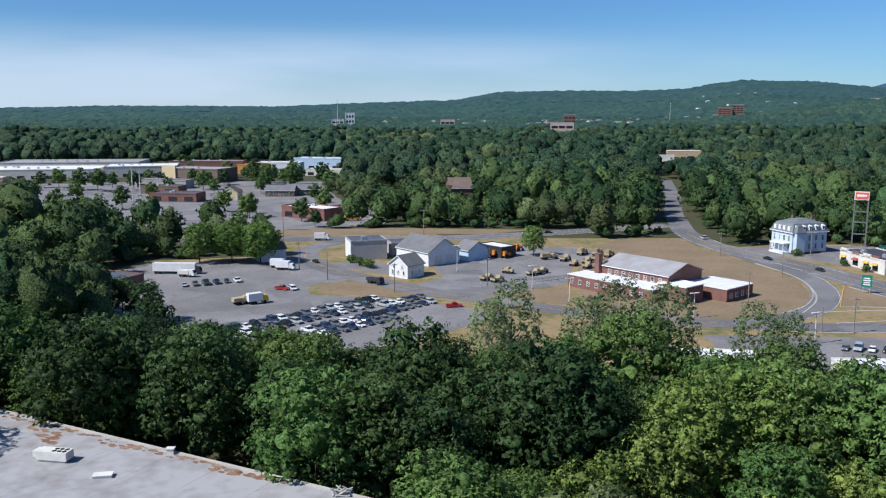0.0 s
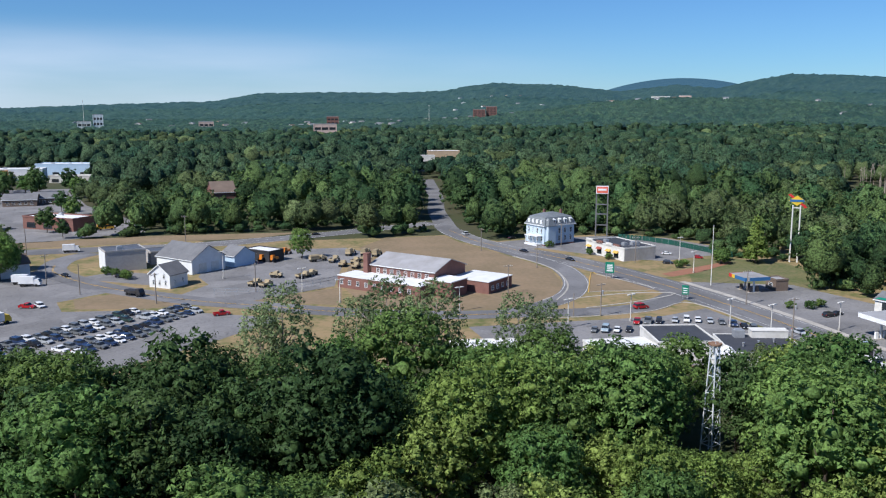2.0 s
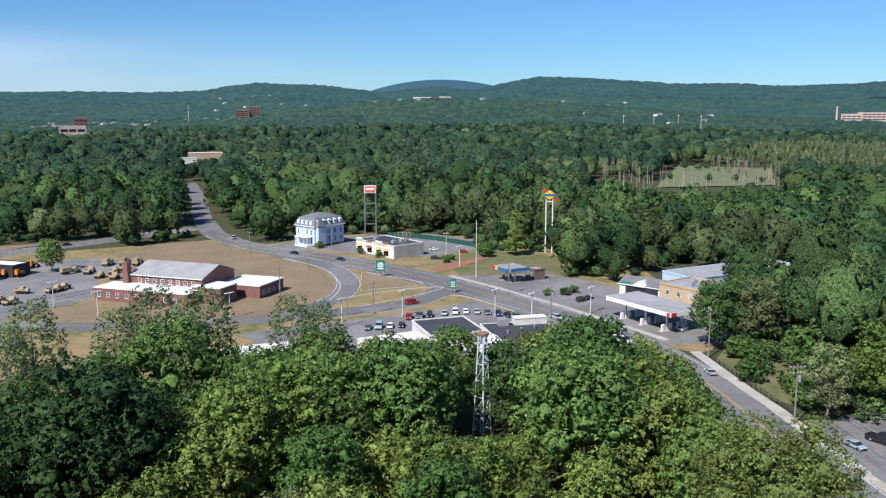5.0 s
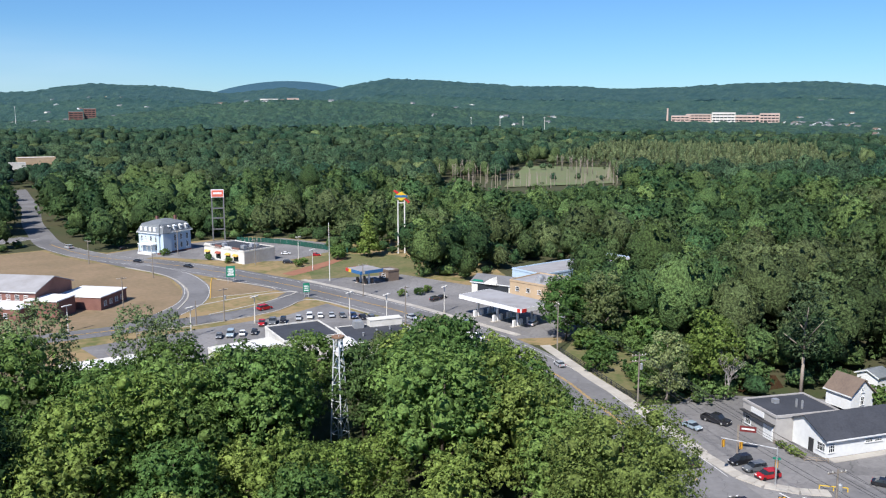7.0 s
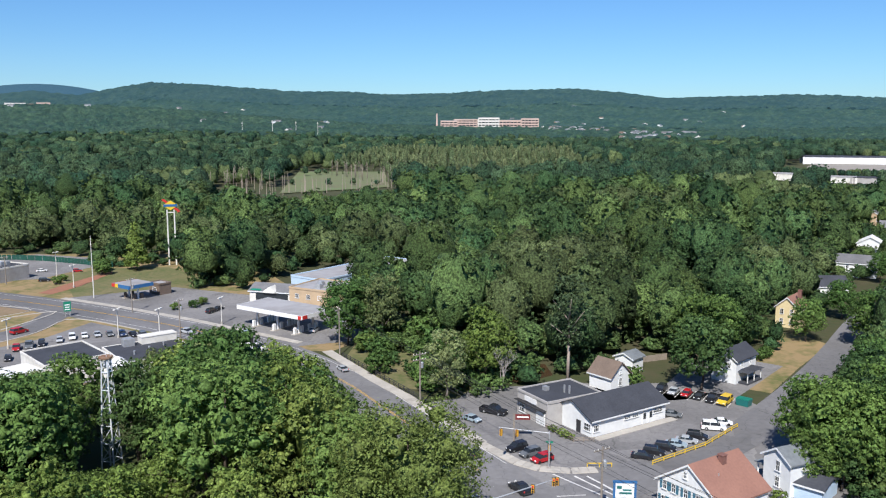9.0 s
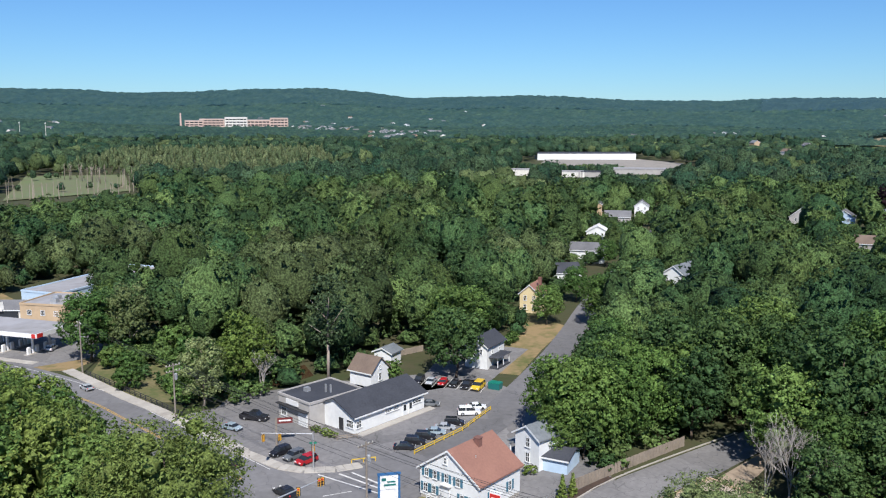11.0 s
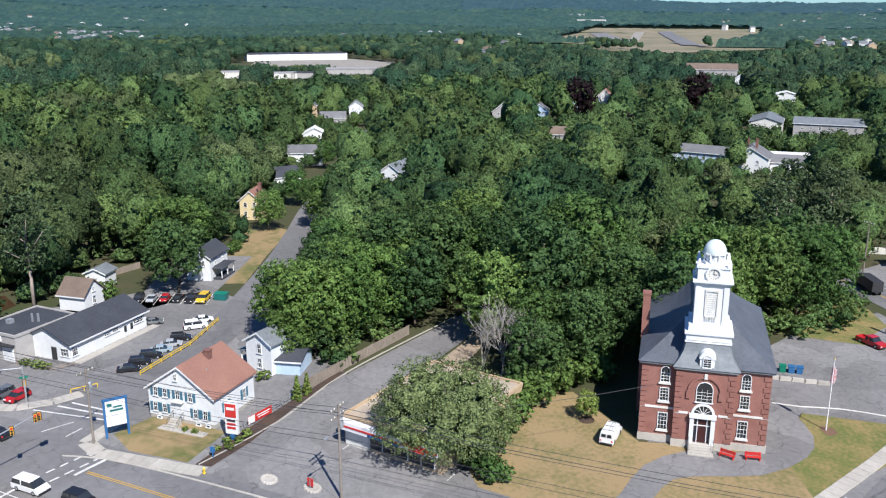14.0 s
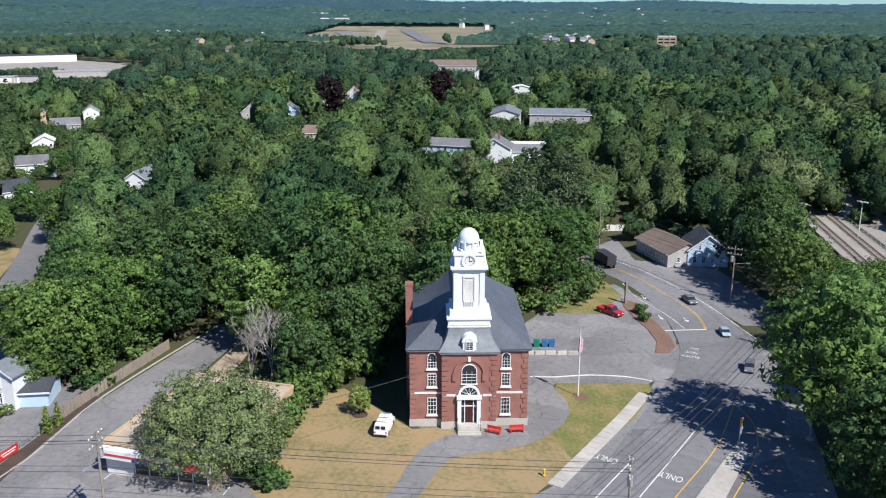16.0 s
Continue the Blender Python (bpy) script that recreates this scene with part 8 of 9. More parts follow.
# ---------- trees ----------
def leaf_cloud(seed, spread, low, high, lobes, leaves, size, core=0.5, squash=1.0, lean=0.45, taper=False, inner=False):
    """A crown: sprays of leaves on rounded lobes that sit on a dome, round inner cores. Returns points, triangles and normals."""
    rng = np.random.default_rng(seed)
    h = high - low
    mid = np.array([0, 0, low + h * 0.5])
    cs, rs = [mid], [1.0]
    shape = [np.array([spread * 0.66, spread * 0.66, h * 0.36])]
    for i in range(lobes):
        u = (i + 0.5) / lobes
        ang = i * 2.39996 + rng.uniform(-0.4, 0.4)
        if taper:
            z, out = low + h * (0.06 + 0.88 * u), spread * (1.02 - u) * 0.72
            k = spread * (0.42 - 0.26 * u)
            p = np.array([out * math.cos(ang), out * math.sin(ang), z])
        else:
            el = math.asin(-0.78 + 1.74 * u)
            k = spread * rng.uniform(0.26, 0.40)
            d = np.array([math.cos(ang) * math.cos(el), math.sin(ang) * math.cos(el), math.sin(el)])
            p = mid + d * np.array([spread - k * 0.9, spread - k * 0.9, h * 0.5 - k * 0.75]) * rng.uniform(0.86, 1.1)
        cs.append(p)
        rs.append(k)
        shape.append(np.array([k, k, k * 0.82 * squash]))
    if taper:
        shape[0] = np.array([spread * 0.3, spread * 0.3, h * 0.46])
    cs, shape = np.array(cs), np.array(shape)
    weight = shape[:, 0] * (shape[:, 0] + 2 * shape[:, 2])
    weight[0] *= 0.3
    sprays = max(int(leaves / 10), len(cs) * 4)
    at, d = [], []
    for c, r, m in zip(cs, shape, np.maximum((weight / weight.sum() * sprays * 1.6).astype(int), 3)):
        i = np.arange(m) + 0.5
        z = 1 - 1.75 * i / m
        a = i * 2.39996 + rng.uniform(0, 6.28) + rng.normal(size=m) * 0.25
        q = np.sqrt(np.maximum(1 - z * z, 0))
        u = np.stack([q * np.cos(a), q * np.sin(a), z], 1)
        at.append(c + u * r * rng.uniform(0.66, 1.16, m)[:, None])
        d.append(u)
    at, d = np.concatenate(at), np.concatenate(d)
    hidden = np.zeros(len(at), bool)
    for c, r in zip(cs, shape):
        hidden |= (((at - c) / r) ** 2).sum(1) < 0.6
    at, d = at[~hidden], d[~hidden]
    big = spread * rng.uniform(0.05, 0.125, len(at)) + size * 0.7
    n = leaves
    own = rng.permutation(n) % len(at)
    e = rng.normal(size=(n, 3))
    e /= np.linalg.norm(e, axis=1)[:, None]
    p = at[own] + e * (big[own] * rng.uniform(0.3, 1.05, n))[:, None] * (1, 1, 0.62)
    nrm = d[own] * 0.55 + e * 0.45 + rng.normal(size=(n, 3)) * 0.42 + np.array([0, 0, 0.35])
    nrm /= np.linalg.norm(nrm, axis=1)[:, None]
    t1 = np.cross(nrm, rng.normal(size=(n, 3)))
    t1 /= np.linalg.norm(t1, axis=1)[:, None]
    t2 = np.cross(nrm, t1)
    s = size * rng.uniform(0.55, 1.3, n)[:, None]
    tri = np.stack([p + t1 * s, p - t1 * s * 0.5 + t2 * s * 0.7, p - t1 * s * 0.45 - t2 * s * 0.75], 1)
    whole = (p - mid) / np.array([spread, spread, h * 0.5])
    soft = d[own] * 0.3 + e * 0.34 + whole * 0.26 + nrm * (1.05 - lean)
    if inner:
        soft = whole * 0.7 + d[own] * 0.35 + nrm * 0.35
    soft /= np.linalg.norm(soft, axis=1)[:, None]
    verts, norms = [tri.reshape(-1, 3)], [np.repeat(soft, 3, 0)]
    tris = [np.arange(n * 3).reshape(-1, 3)]
    k = n * 3
    ico_v, ico_f = ICO
    if core:
        for c, r in list(zip(cs, shape))[:1 if inner else None]:
            rough = 0.12 if inner else 0.09
            verts.append(c + ico_v * r * core * (1 + rough * rng.normal(size=(len(ico_v), 1))))
            bent = ico_v + rng.normal(size=ico_v.shape) * 3 * rough
            norms.append(bent / np.linalg.norm(bent, axis=1)[:, None])
            tris.append(ico_f + k)
            k += len(ico_v)
    return np.concatenate(verts), np.concatenate(tris), np.concatenate(norms)


def crown_dome(seed, spread, low, high, lobes, rings, segs, leaves=0, size=0.4, point=0.0):
    """A crown seen from afar: one lumpy closed dome of swelling boughs, with loose sprays of leaves on it."""
    rng = np.random.default_rng(seed)
    half = (high - low) / 2
    size3 = np.array([spread * rng.uniform(0.85, 1.2), spread * rng.uniform(0.85, 1.2), half])
    bough, reach = [], []
    for i in range(lobes):
        u = (i + 0.5) / lobes
        el, ang = math.asin(-0.35 + 1.33 * u), i * 2.39996 + rng.uniform(-0.5, 0.5)
        k = rng.uniform(0.2, 0.46)
        d = np.array([math.cos(ang) * math.cos(el), math.sin(ang) * math.cos(el), math.sin(el)])
        bough.append(d * (rng.uniform(0.80, 1.16) - k))
        reach.append(k)
    bough, reach = np.array(bough), np.array(reach)

    def out(d):
        along = d @ bough.T
        inside_ = reach ** 2 - ((bough ** 2).sum(1) - along ** 2)
        r = np.where(inside_ > 0, along + np.sqrt(np.maximum(inside_, 0)), 0).max(1)
        r = np.maximum(r, 0.55)
        return r * (1 - point * np.hypot(d[:, 0], d[:, 1]) * 0.5)

    ds = [(0, 0, 1)]
    for i in range(1, rings + 1):
        for j in range(segs):
            el = math.pi / 2 - (i + rng.uniform(-0.28, 0.28)) / rings * 2.35
            a = 2 * math.pi * (j + 0.5 * (i % 2) + rng.uniform(-0.28, 0.28)) / segs
            ds.append((math.cos(a) * math.cos(el), math.sin(a) * math.cos(el), math.sin(el)))
    ds = np.array(ds)
    v = ds * (out(ds) * rng.uniform(0.90, 1.08, len(ds)))[:, None] * size3 + (0, 0, low + half)
    t = [(0, 1 + j, 1 + (j + 1) % segs) for j in range(segs)]
    for i in range(rings - 1):
        for j in range(segs):
            a, b = 1 + i * segs + j, 1 + i * segs + (j + 1) % segs
            c, d = a + segs, b + segs
            t += [(a, c, b), (b, c, d)] if i % 2 else [(a, c, d), (a, d, b)]
    t = np.array(t)
    if leaves:
        e = rng.normal(size=(leaves, 3))
        e[:, 2] = np.abs(e[:, 2]) * 1.1 - 0.45
        e /= np.linalg.norm(e, axis=1)[:, None]
        p = e * (out(e) * rng.uniform(0.95, 1.14, leaves))[:, None] * size3 + (0, 0, low + half)
        nrm = e + rng.normal(size=(leaves, 3)) * 0.75
        nrm /= np.linalg.norm(nrm, axis=1)[:, None]
        t1 = np.cross(nrm, rng.normal(size=(leaves, 3)))
        t1 /= np.linalg.norm(t1, axis=1)[:, None]
        t2 = np.cross(nrm, t1)
        k = size * rng.uniform(0.6, 1.4, leaves)[:, None]
        tri = np.stack([p + t1 * k, p - t1 * k * 0.5 + t2 * k * 0.8, p - t1 * k * 0.5 - t2 * k * 0.8], 1).reshape(-1, 3)
        t = np.concatenate([t, np.arange(leaves * 3).reshape(-1, 3) + len(v)])
        v = np.concatenate([v, tri])
    return v, t, None


def leafy_dome(seed, spread, low, high, lobes, rings, segs, leaves, size):
    """Sprays of leaves round a smaller lumpy dome."""
    v, t, n = leaf_cloud(seed, spread, low, high, lobes, leaves, size, 0)
    w, u, _ = crown_dome(seed, spread * 0.86, low, low + (high - low) * 0.92, lobes, rings, segs)
    m = (w - (0, 0, (low + high) / 2)) / (spread, spread, (high - low) / 2)
    m /= np.linalg.norm(m, axis=1)[:, None]
    return np.concatenate([v, w]), np.concatenate([t, u + len(v)]), np.concatenate([n, m])


def ico():
    bm = bmesh.new()
    bmesh.ops.create_icosphere(bm, subdivisions=1, radius=1)
    v = np.array([x.co[:] for x in bm.verts])
    f = np.array([[x.index for x in y.verts] for y in bm.faces])
    bm.free()
    return v, f


ICO = ico()


def fast_mesh(name, v, t, material, norms=None, tone=None):
    me = bpy.data.meshes.new(name)
    me.vertices.add(len(v))
    me.vertices.foreach_set("co", np.asarray(v, np.float32).ravel())
    me.loops.add(len(t) * 3)
    me.loops.foreach_set("vertex_index", np.asarray(t, np.int32).ravel())
    me.polygons.add(len(t))
    me.polygons.foreach_set("loop_start", np.arange(0, len(t) * 3, 3, dtype=np.int32))
    me.materials.append(material)
    me.update(calc_edges=True)
    if tone is not None:
        me.attributes.new("tone", "FLOAT", "POINT").data.foreach_set("value", np.asarray(tone, np.float32))
    if norms is True:
        me.polygons.foreach_set("use_smooth", np.ones(len(t), bool))
    elif norms is not None:
        me.polygons.foreach_set("use_smooth", np.ones(len(t), bool))
        me.normals_split_custom_set_from_vertices(norms.tolist())
    return me


MAPLE = leafy("maple_leaves", (0.090, 0.173, 0.048), (0.175, 0.265, 0.070))
DARK_OAK = leafy("dark_oak_leaves", (0.046, 0.090, 0.032), (0.083, 0.134, 0.042))
OAK = leafy("oak_leaves", (0.059, 0.115, 0.041), (0.106, 0.172, 0.054))
LIME = leafy("bright_leaves", (0.168, 0.243, 0.057), (0.250, 0.323, 0.083))
OLIVE = leafy("olive_leaves", (0.183, 0.231, 0.093), (0.252, 0.297, 0.129))
LIME_PALE = leafy("pale_lime_leaves", (0.150, 0.215, 0.052), (0.255, 0.318, 0.090))
POPLAR = leafy("poplar_leaves", (0.149, 0.211, 0.091), (0.235, 0.296, 0.133))
MAPLE_BRIGHT = leafy("street_maple_leaves", (0.118, 0.212, 0.052), (0.200, 0.300, 0.078))
PURPLE = leafy("purple_leaves", (0.022, 0.012, 0.016), (0.035, 0.02, 0.022))
WOODS = leafy("woodland_leaves", (0.086, 0.164, 0.055), (0.191, 0.276, 0.086), per_object=0.28, coarse=0.03, tone=True)
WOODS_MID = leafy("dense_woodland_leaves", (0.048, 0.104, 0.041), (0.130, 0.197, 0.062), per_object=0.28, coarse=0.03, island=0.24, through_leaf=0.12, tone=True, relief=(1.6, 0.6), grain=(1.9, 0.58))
# far leaf colour has bluish air haze mixed in
WOODS_FAR = leafy("far_woodland_hazed_leaves", (0.032, 0.078, 0.043), (0.080, 0.130, 0.062), per_object=0.28, coarse=0.02, island=0.0, through_leaf=0.08, tone=True, relief=(0.7, 1.4), grain=(0.95, 0.62))
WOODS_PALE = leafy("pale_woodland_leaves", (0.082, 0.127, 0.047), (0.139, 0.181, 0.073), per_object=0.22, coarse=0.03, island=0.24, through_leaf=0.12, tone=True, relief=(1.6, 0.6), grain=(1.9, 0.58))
BIRCHES = leafy("young_birch_leaves", (0.092, 0.133, 0.060), (0.140, 0.170, 0.078), per_object=0.2, coarse=0.03, island=0.0, through_leaf=0.1, tone=True, relief=(1.0, 0.8), grain=(0.8, 0.5))
NEEDLES = leafy("pine_needles", (0.070, 0.110, 0.050), (0.1, 0.135, 0.062), through_leaf=0.1)


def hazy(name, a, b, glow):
    """Leaves of far hills, with bluish air haze painted on as a faint emission: a plain backdrop."""
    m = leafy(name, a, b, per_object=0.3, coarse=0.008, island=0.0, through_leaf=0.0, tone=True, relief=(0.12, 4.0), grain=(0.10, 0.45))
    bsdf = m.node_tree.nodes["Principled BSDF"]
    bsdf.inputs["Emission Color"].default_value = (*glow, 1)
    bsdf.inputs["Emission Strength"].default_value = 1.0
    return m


# each third colour is air haze, added as a blue glow
HILLS = hazy("far_hill_haze_glow", (0.010, 0.026, 0.016), (0.036, 0.060, 0.032), (0.025, 0.059, 0.078))
CANOPY_FAR = hazy("distant_canopy_haze_glow", (0.014, 0.034, 0.020), (0.043, 0.071, 0.034), (0.022, 0.052, 0.063))
CANOPY = hazy("far_canopy_haze_glow", (0.015, 0.039, 0.022), (0.048, 0.080, 0.037), (0.016, 0.036, 0.041))
BLUE_HILLS = hazy("blue_hills_haze_glow", (0.008, 0.018, 0.014), (0.026, 0.044, 0.028), (0.030, 0.068, 0.096))
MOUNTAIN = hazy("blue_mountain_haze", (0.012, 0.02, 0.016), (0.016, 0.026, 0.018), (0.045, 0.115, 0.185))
def inside(x, y, pts):
    hit, j = False, len(pts) - 1
    for i in range(len(pts)):
        (x1, y1), (x2, y2) = pts[i], pts[j]
        if (y1 > y) != (y2 > y) and x < (x2 - x1) * (y - y1) / (y2 - y1) + x1:
            hit = not hit
        j = i
    return hit


def near_line(x, y, line, gap):
    for (x1, y1, w1), (x2, y2, w2) in zip(line, line[1:]):
        dx, dy = x2 - x1, y2 - y1
        t = min(max(((x - x1) * dx + (y - y1) * dy) / (dx * dx + dy * dy), 0), 1)
        if math.hypot(x - x1 - t * dx, y - y1 - t * dy) < w1 / 2 + gap:
            return True
    return False


OPEN = [pts for pts, _, _ in LOTS + FIELDS] + [
    [(-118, 234), (-102, 290), (-62, 300), (-66, 332), (-120, 345), (-60, 372), (-12, 362), (0, 349), (46, 342), (97, 342), (112, 320), (128, 322), (150, 326), (166, 318), (168, 285), (180, 258), (190, 246), (184, 224), (168, 204), (176, 178), (182, 150), (160, 128),
     (140, 126), (118, 136), (85, 134), (50, 142), (10, 147), (-30, 150), (-56, 160), (-76, 184), (-88, 208)],
    [(-70, 60), (-70, 124), (-8, 94), (-4, 60)],
    [(100, 70), (128, 100), (138, 128), (118, 132), (96, 80)],
    [(60, 74), (84, 62), (112, 40), (92, -5), (120, -12), (118, -24), (122, -40), (150, -60), (158, -82), (152, -96), (112, -94), (92, -82), (60, -60), (20, -60), (20, 30)],
    [(110, 52), (124, 86), (148, 76), (158, 68), (176, 68), (182, 40), (150, 30), (118, 14), (104, 24)],
]
ROADS = [(MAIN, 4.5), (SIDE, 4), (HIGHWAY, 5), (STREET, 2.5), (ROAD_C, 4.5)]


def open_ground(x, y, margin=0.0):
    if any(inside(x, y, pts) for pts in OPEN) or any(near_line(x, y, line, gap + margin) for line, gap in ROADS):
        return True
    return any(math.hypot(x - a, y - b) < r + margin for a, b, r in SPOTS)


def allowed(x, y):
    """How tall a tree may be here without standing before a house that shows between the trees."""
    top = 99.0
    for hx, hy, half, z in VIEWS:
        r = math.hypot(hx, hy)
        along = (x * hx + y * hy) / r
        if 0 < r - along < 0.34 * r and abs(x * hy - y * hx) / along < half + 1.5:
            top = min(top, z + (r - along) * (H - z) / r)
    return top


def copies(protos, places, seed=0):
    """Prototypes set out at places (x, y, z, turn, scale, which) and joined: points, triangles, normals and a tone for each tree."""
    vs, ts, ns, tones, k = [], [], [], [], 0
    rg_ = random.Random(seed)
    for x, y, z, turn, scale, which in places:
        v, t, n = protos[which]
        c, s = math.cos(turn), math.sin(turn)
        m = np.array([[c, s, 0], [-s, c, 0], [0, 0, 1]])
        vs.append(v @ m * scale + (x, y, z))
        if n is not None:
            ns.append(n @ m)
        ts.append(t + k)
        tones.append(np.full(len(v), rg_.random()))
        k += len(v)
    return np.concatenate(vs), np.concatenate(ts), np.concatenate(ns) if ns else True, np.concatenate(tones)


def trunk_geo(seed, height, crown_low, r, limbs=4):
    rng = random.Random(seed)
    g = Geo()
    bend = (rng.uniform(-0.4, 0.4), rng.uniform(-0.4, 0.4))
    mid = (bend[0], bend[1], crown_low)
    g.rod((0, 0, -0.3), mid, r, r * 0.75, 7)
    g.rod(mid, (0, 0, height * 0.8), r * 0.75, r * 0.2, 6)
    for i in range(limbs):
        a = 2 * math.pi * (i + rng.random() * 0.6) / limbs
        z = crown_low + (height - crown_low) * rng.uniform(0.0, 0.35)
        reach = height * rng.uniform(0.15, 0.24)
        g.rod((mid[0] * 0.8, mid[1] * 0.8, z), (math.cos(a) * reach, math.sin(a) * reach, z + reach * rng.uniform(0.7, 1.2)), r * 0.4, r * 0.12, 5)
    return g


KINDS = {}


def tree_kind(key, seed, height, spread, low, lobes, leaves, size, material, bark=BARK, r=0.32, squash=1.0, limbs=5, core=0.5, taper=False):
    v, t, n = leaf_cloud(seed, spread, low, height, lobes, leaves, size, core, squash, taper=taper)
    KINDS[key] = (trunk_geo(seed, height, low + 1, r, limbs).mesh("trunk", bark, True), fast_mesh("crown", v, t, material, n))


def plant(key, x, y, label, scale=1.0, turn=0.0, category="tree", group="", z=0.0, name="tree"):
    ob = thing(name, pose(x, y, z, 0, 0, turn) @ Matrix.Diagonal((scale, scale, scale, 1)), label, category, group)
    trunk, crown = KINDS[key]
    part("trunk", trunk, None, ob)
    part("crown", crown, None, ob)
    return ob


tree_kind("maple_a", 1, 16.5, 6.2, 1.5, 22, 4200, 0.339, MAPLE)
tree_kind("maple_b", 2, 18, 7.0, 1.5, 26, 5000, 0.346, MAPLE)
tree_kind("oak_a", 3, 17.5, 6.6, 1.5, 24, 4500, 0.346, OAK)
tree_kind("dark_oak", 3, 17.5, 6.6, 1.5, 24, 4500, 0.346, DARK_OAK)
tree_kind("oak_b", 4, 15.5, 6.0, 1.2, 20, 3800, 0.339, OAK)
tree_kind("lime_a", 5, 13.5, 4.8, 0.8, 18, 3600, 0.288, LIME)
tree_kind("lime_b", 25, 16, 5.6, 1.2, 20, 4200, 0.307, LIME)
tree_kind("olive_a", 6, 17, 5.2, 1.5, 20, 3800, 0.301, OLIVE, PALE_BARK)
tree_kind("poplar", 12, 22, 4.8, 6, 30, 4200, 0.25, POPLAR, PALE_BARK, 0.3, limbs=11, core=0)
tree_kind("big_lime", 7, 18.5, 8.8, 1.0, 24, 19000, 0.19, LIME_PALE)
tree_kind("big_olive", 8, 12.0, 8.4, 0.2, 42, 20000, 0.165, OLIVE, PALE_BARK)
tree_kind("big_maple", 13, 18, 8.6, 1.5, 34, 9000, 0.384, MAPLE_BRIGHT)
tree_kind("street_maple", 2, 18, 7.0, 1.5, 26, 5000, 0.33, MAPLE_BRIGHT)
tree_kind("shrub", 9, 4, 2.5, 0.0, 10, 1100, 0.282, MAPLE, r=0.1)
tree_kind("bush", 14, 1.1, 0.75, 0.0, 7, 500, 0.1, LIME, r=0.04)
tree_kind("thuja", 15, 3.8, 0.75, 0.05, 26, 2600, 0.12, LIME, r=0.06, core=0.95, taper=True)
tree_kind("cone_tree", 16, 17, 4.6, 1.0, 26, 3300, 0.41, LIME, taper=True)
tree_kind("fir", 17, 19, 4.2, 1.5, 30, 3300, 0.41, NEEDLES, taper=True)
tree_kind("far_oak", 18, 16.5, 6.4, 1.2, 12, 900, 0.62, OAK, core=0.7)
tree_kind("far_maple", 19, 17, 6.8, 1.2, 12, 900, 0.62, MAPLE, core=0.7)
tree_kind("purple", 10, 17, 6.4, 1.5, 18, 2400, 0.512, PURPLE)


def pine_kind():
    """A tall pine: a bare trunk and flat layered limbs near the top."""
    rg_ = np.random.default_rng(77)
    vs, ts, ns, k = [], [], [], 0
    for i in range(46):
        u = i / 46
        z = 7.5 + 12.5 * u
        a, reach = i * 2.4 + rg_.uniform(-0.5, 0.5), (1.0 + 3.3 * math.sin(math.pi * (0.12 + 0.86 * u)) ** 0.8) * rg_.uniform(0.45, 1.1)
        v, t, n = leaf_cloud(100 + i, 1.5, 0, 0.9, 5, 80, 0.27, core=0)
        vs.append(v + (reach * math.cos(a) * 0.8, reach * math.sin(a) * 0.8, z))
        ts.append(t + k)
        ns.append(n)
        k += len(v)
    KINDS["pine"] = (trunk_geo(5, 20, 8.0, 0.34, 6).mesh("trunk", PALE_BARK, True), fast_mesh("crown", np.concatenate(vs), np.concatenate(ts), NEEDLES, np.concatenate(ns)))


pine_kind()


def bare_tree(x, y, h, seed, label="bare dead tree with thin grey branches"):
    g = Geo()
    rr = random.Random(seed)

    def grow(p, d, length, r, depth):
        q = p + d * length
        g.rod(p, q, r, r * 0.65, 5)
        if depth:
            for _ in range(3):
                e = (d + Vector((rr.uniform(-0.7, 0.7), rr.uniform(-0.7, 0.7), rr.uniform(-0.1, 0.5)))).normalized()
                grow(p.lerp(q, rr.uniform(0.6, 1.0)), e, length * rr.uniform(0.55, 0.8), r * 0.55, depth - 1)

    for k in range(3):
        grow(Vector((rr.uniform(-0.5, 0.5), rr.uniform(-0.5, 0.5), 0)), Vector((rr.uniform(-0.3, 0.3), rr.uniform(-0.3, 0.3), 1)).normalized(), h * 0.42, 0.12, 4)
    ob = thing("bare_tree", pose(x, y, 0), label, "tree")
    part("branchwork", g, DEAD_WOOD, ob)


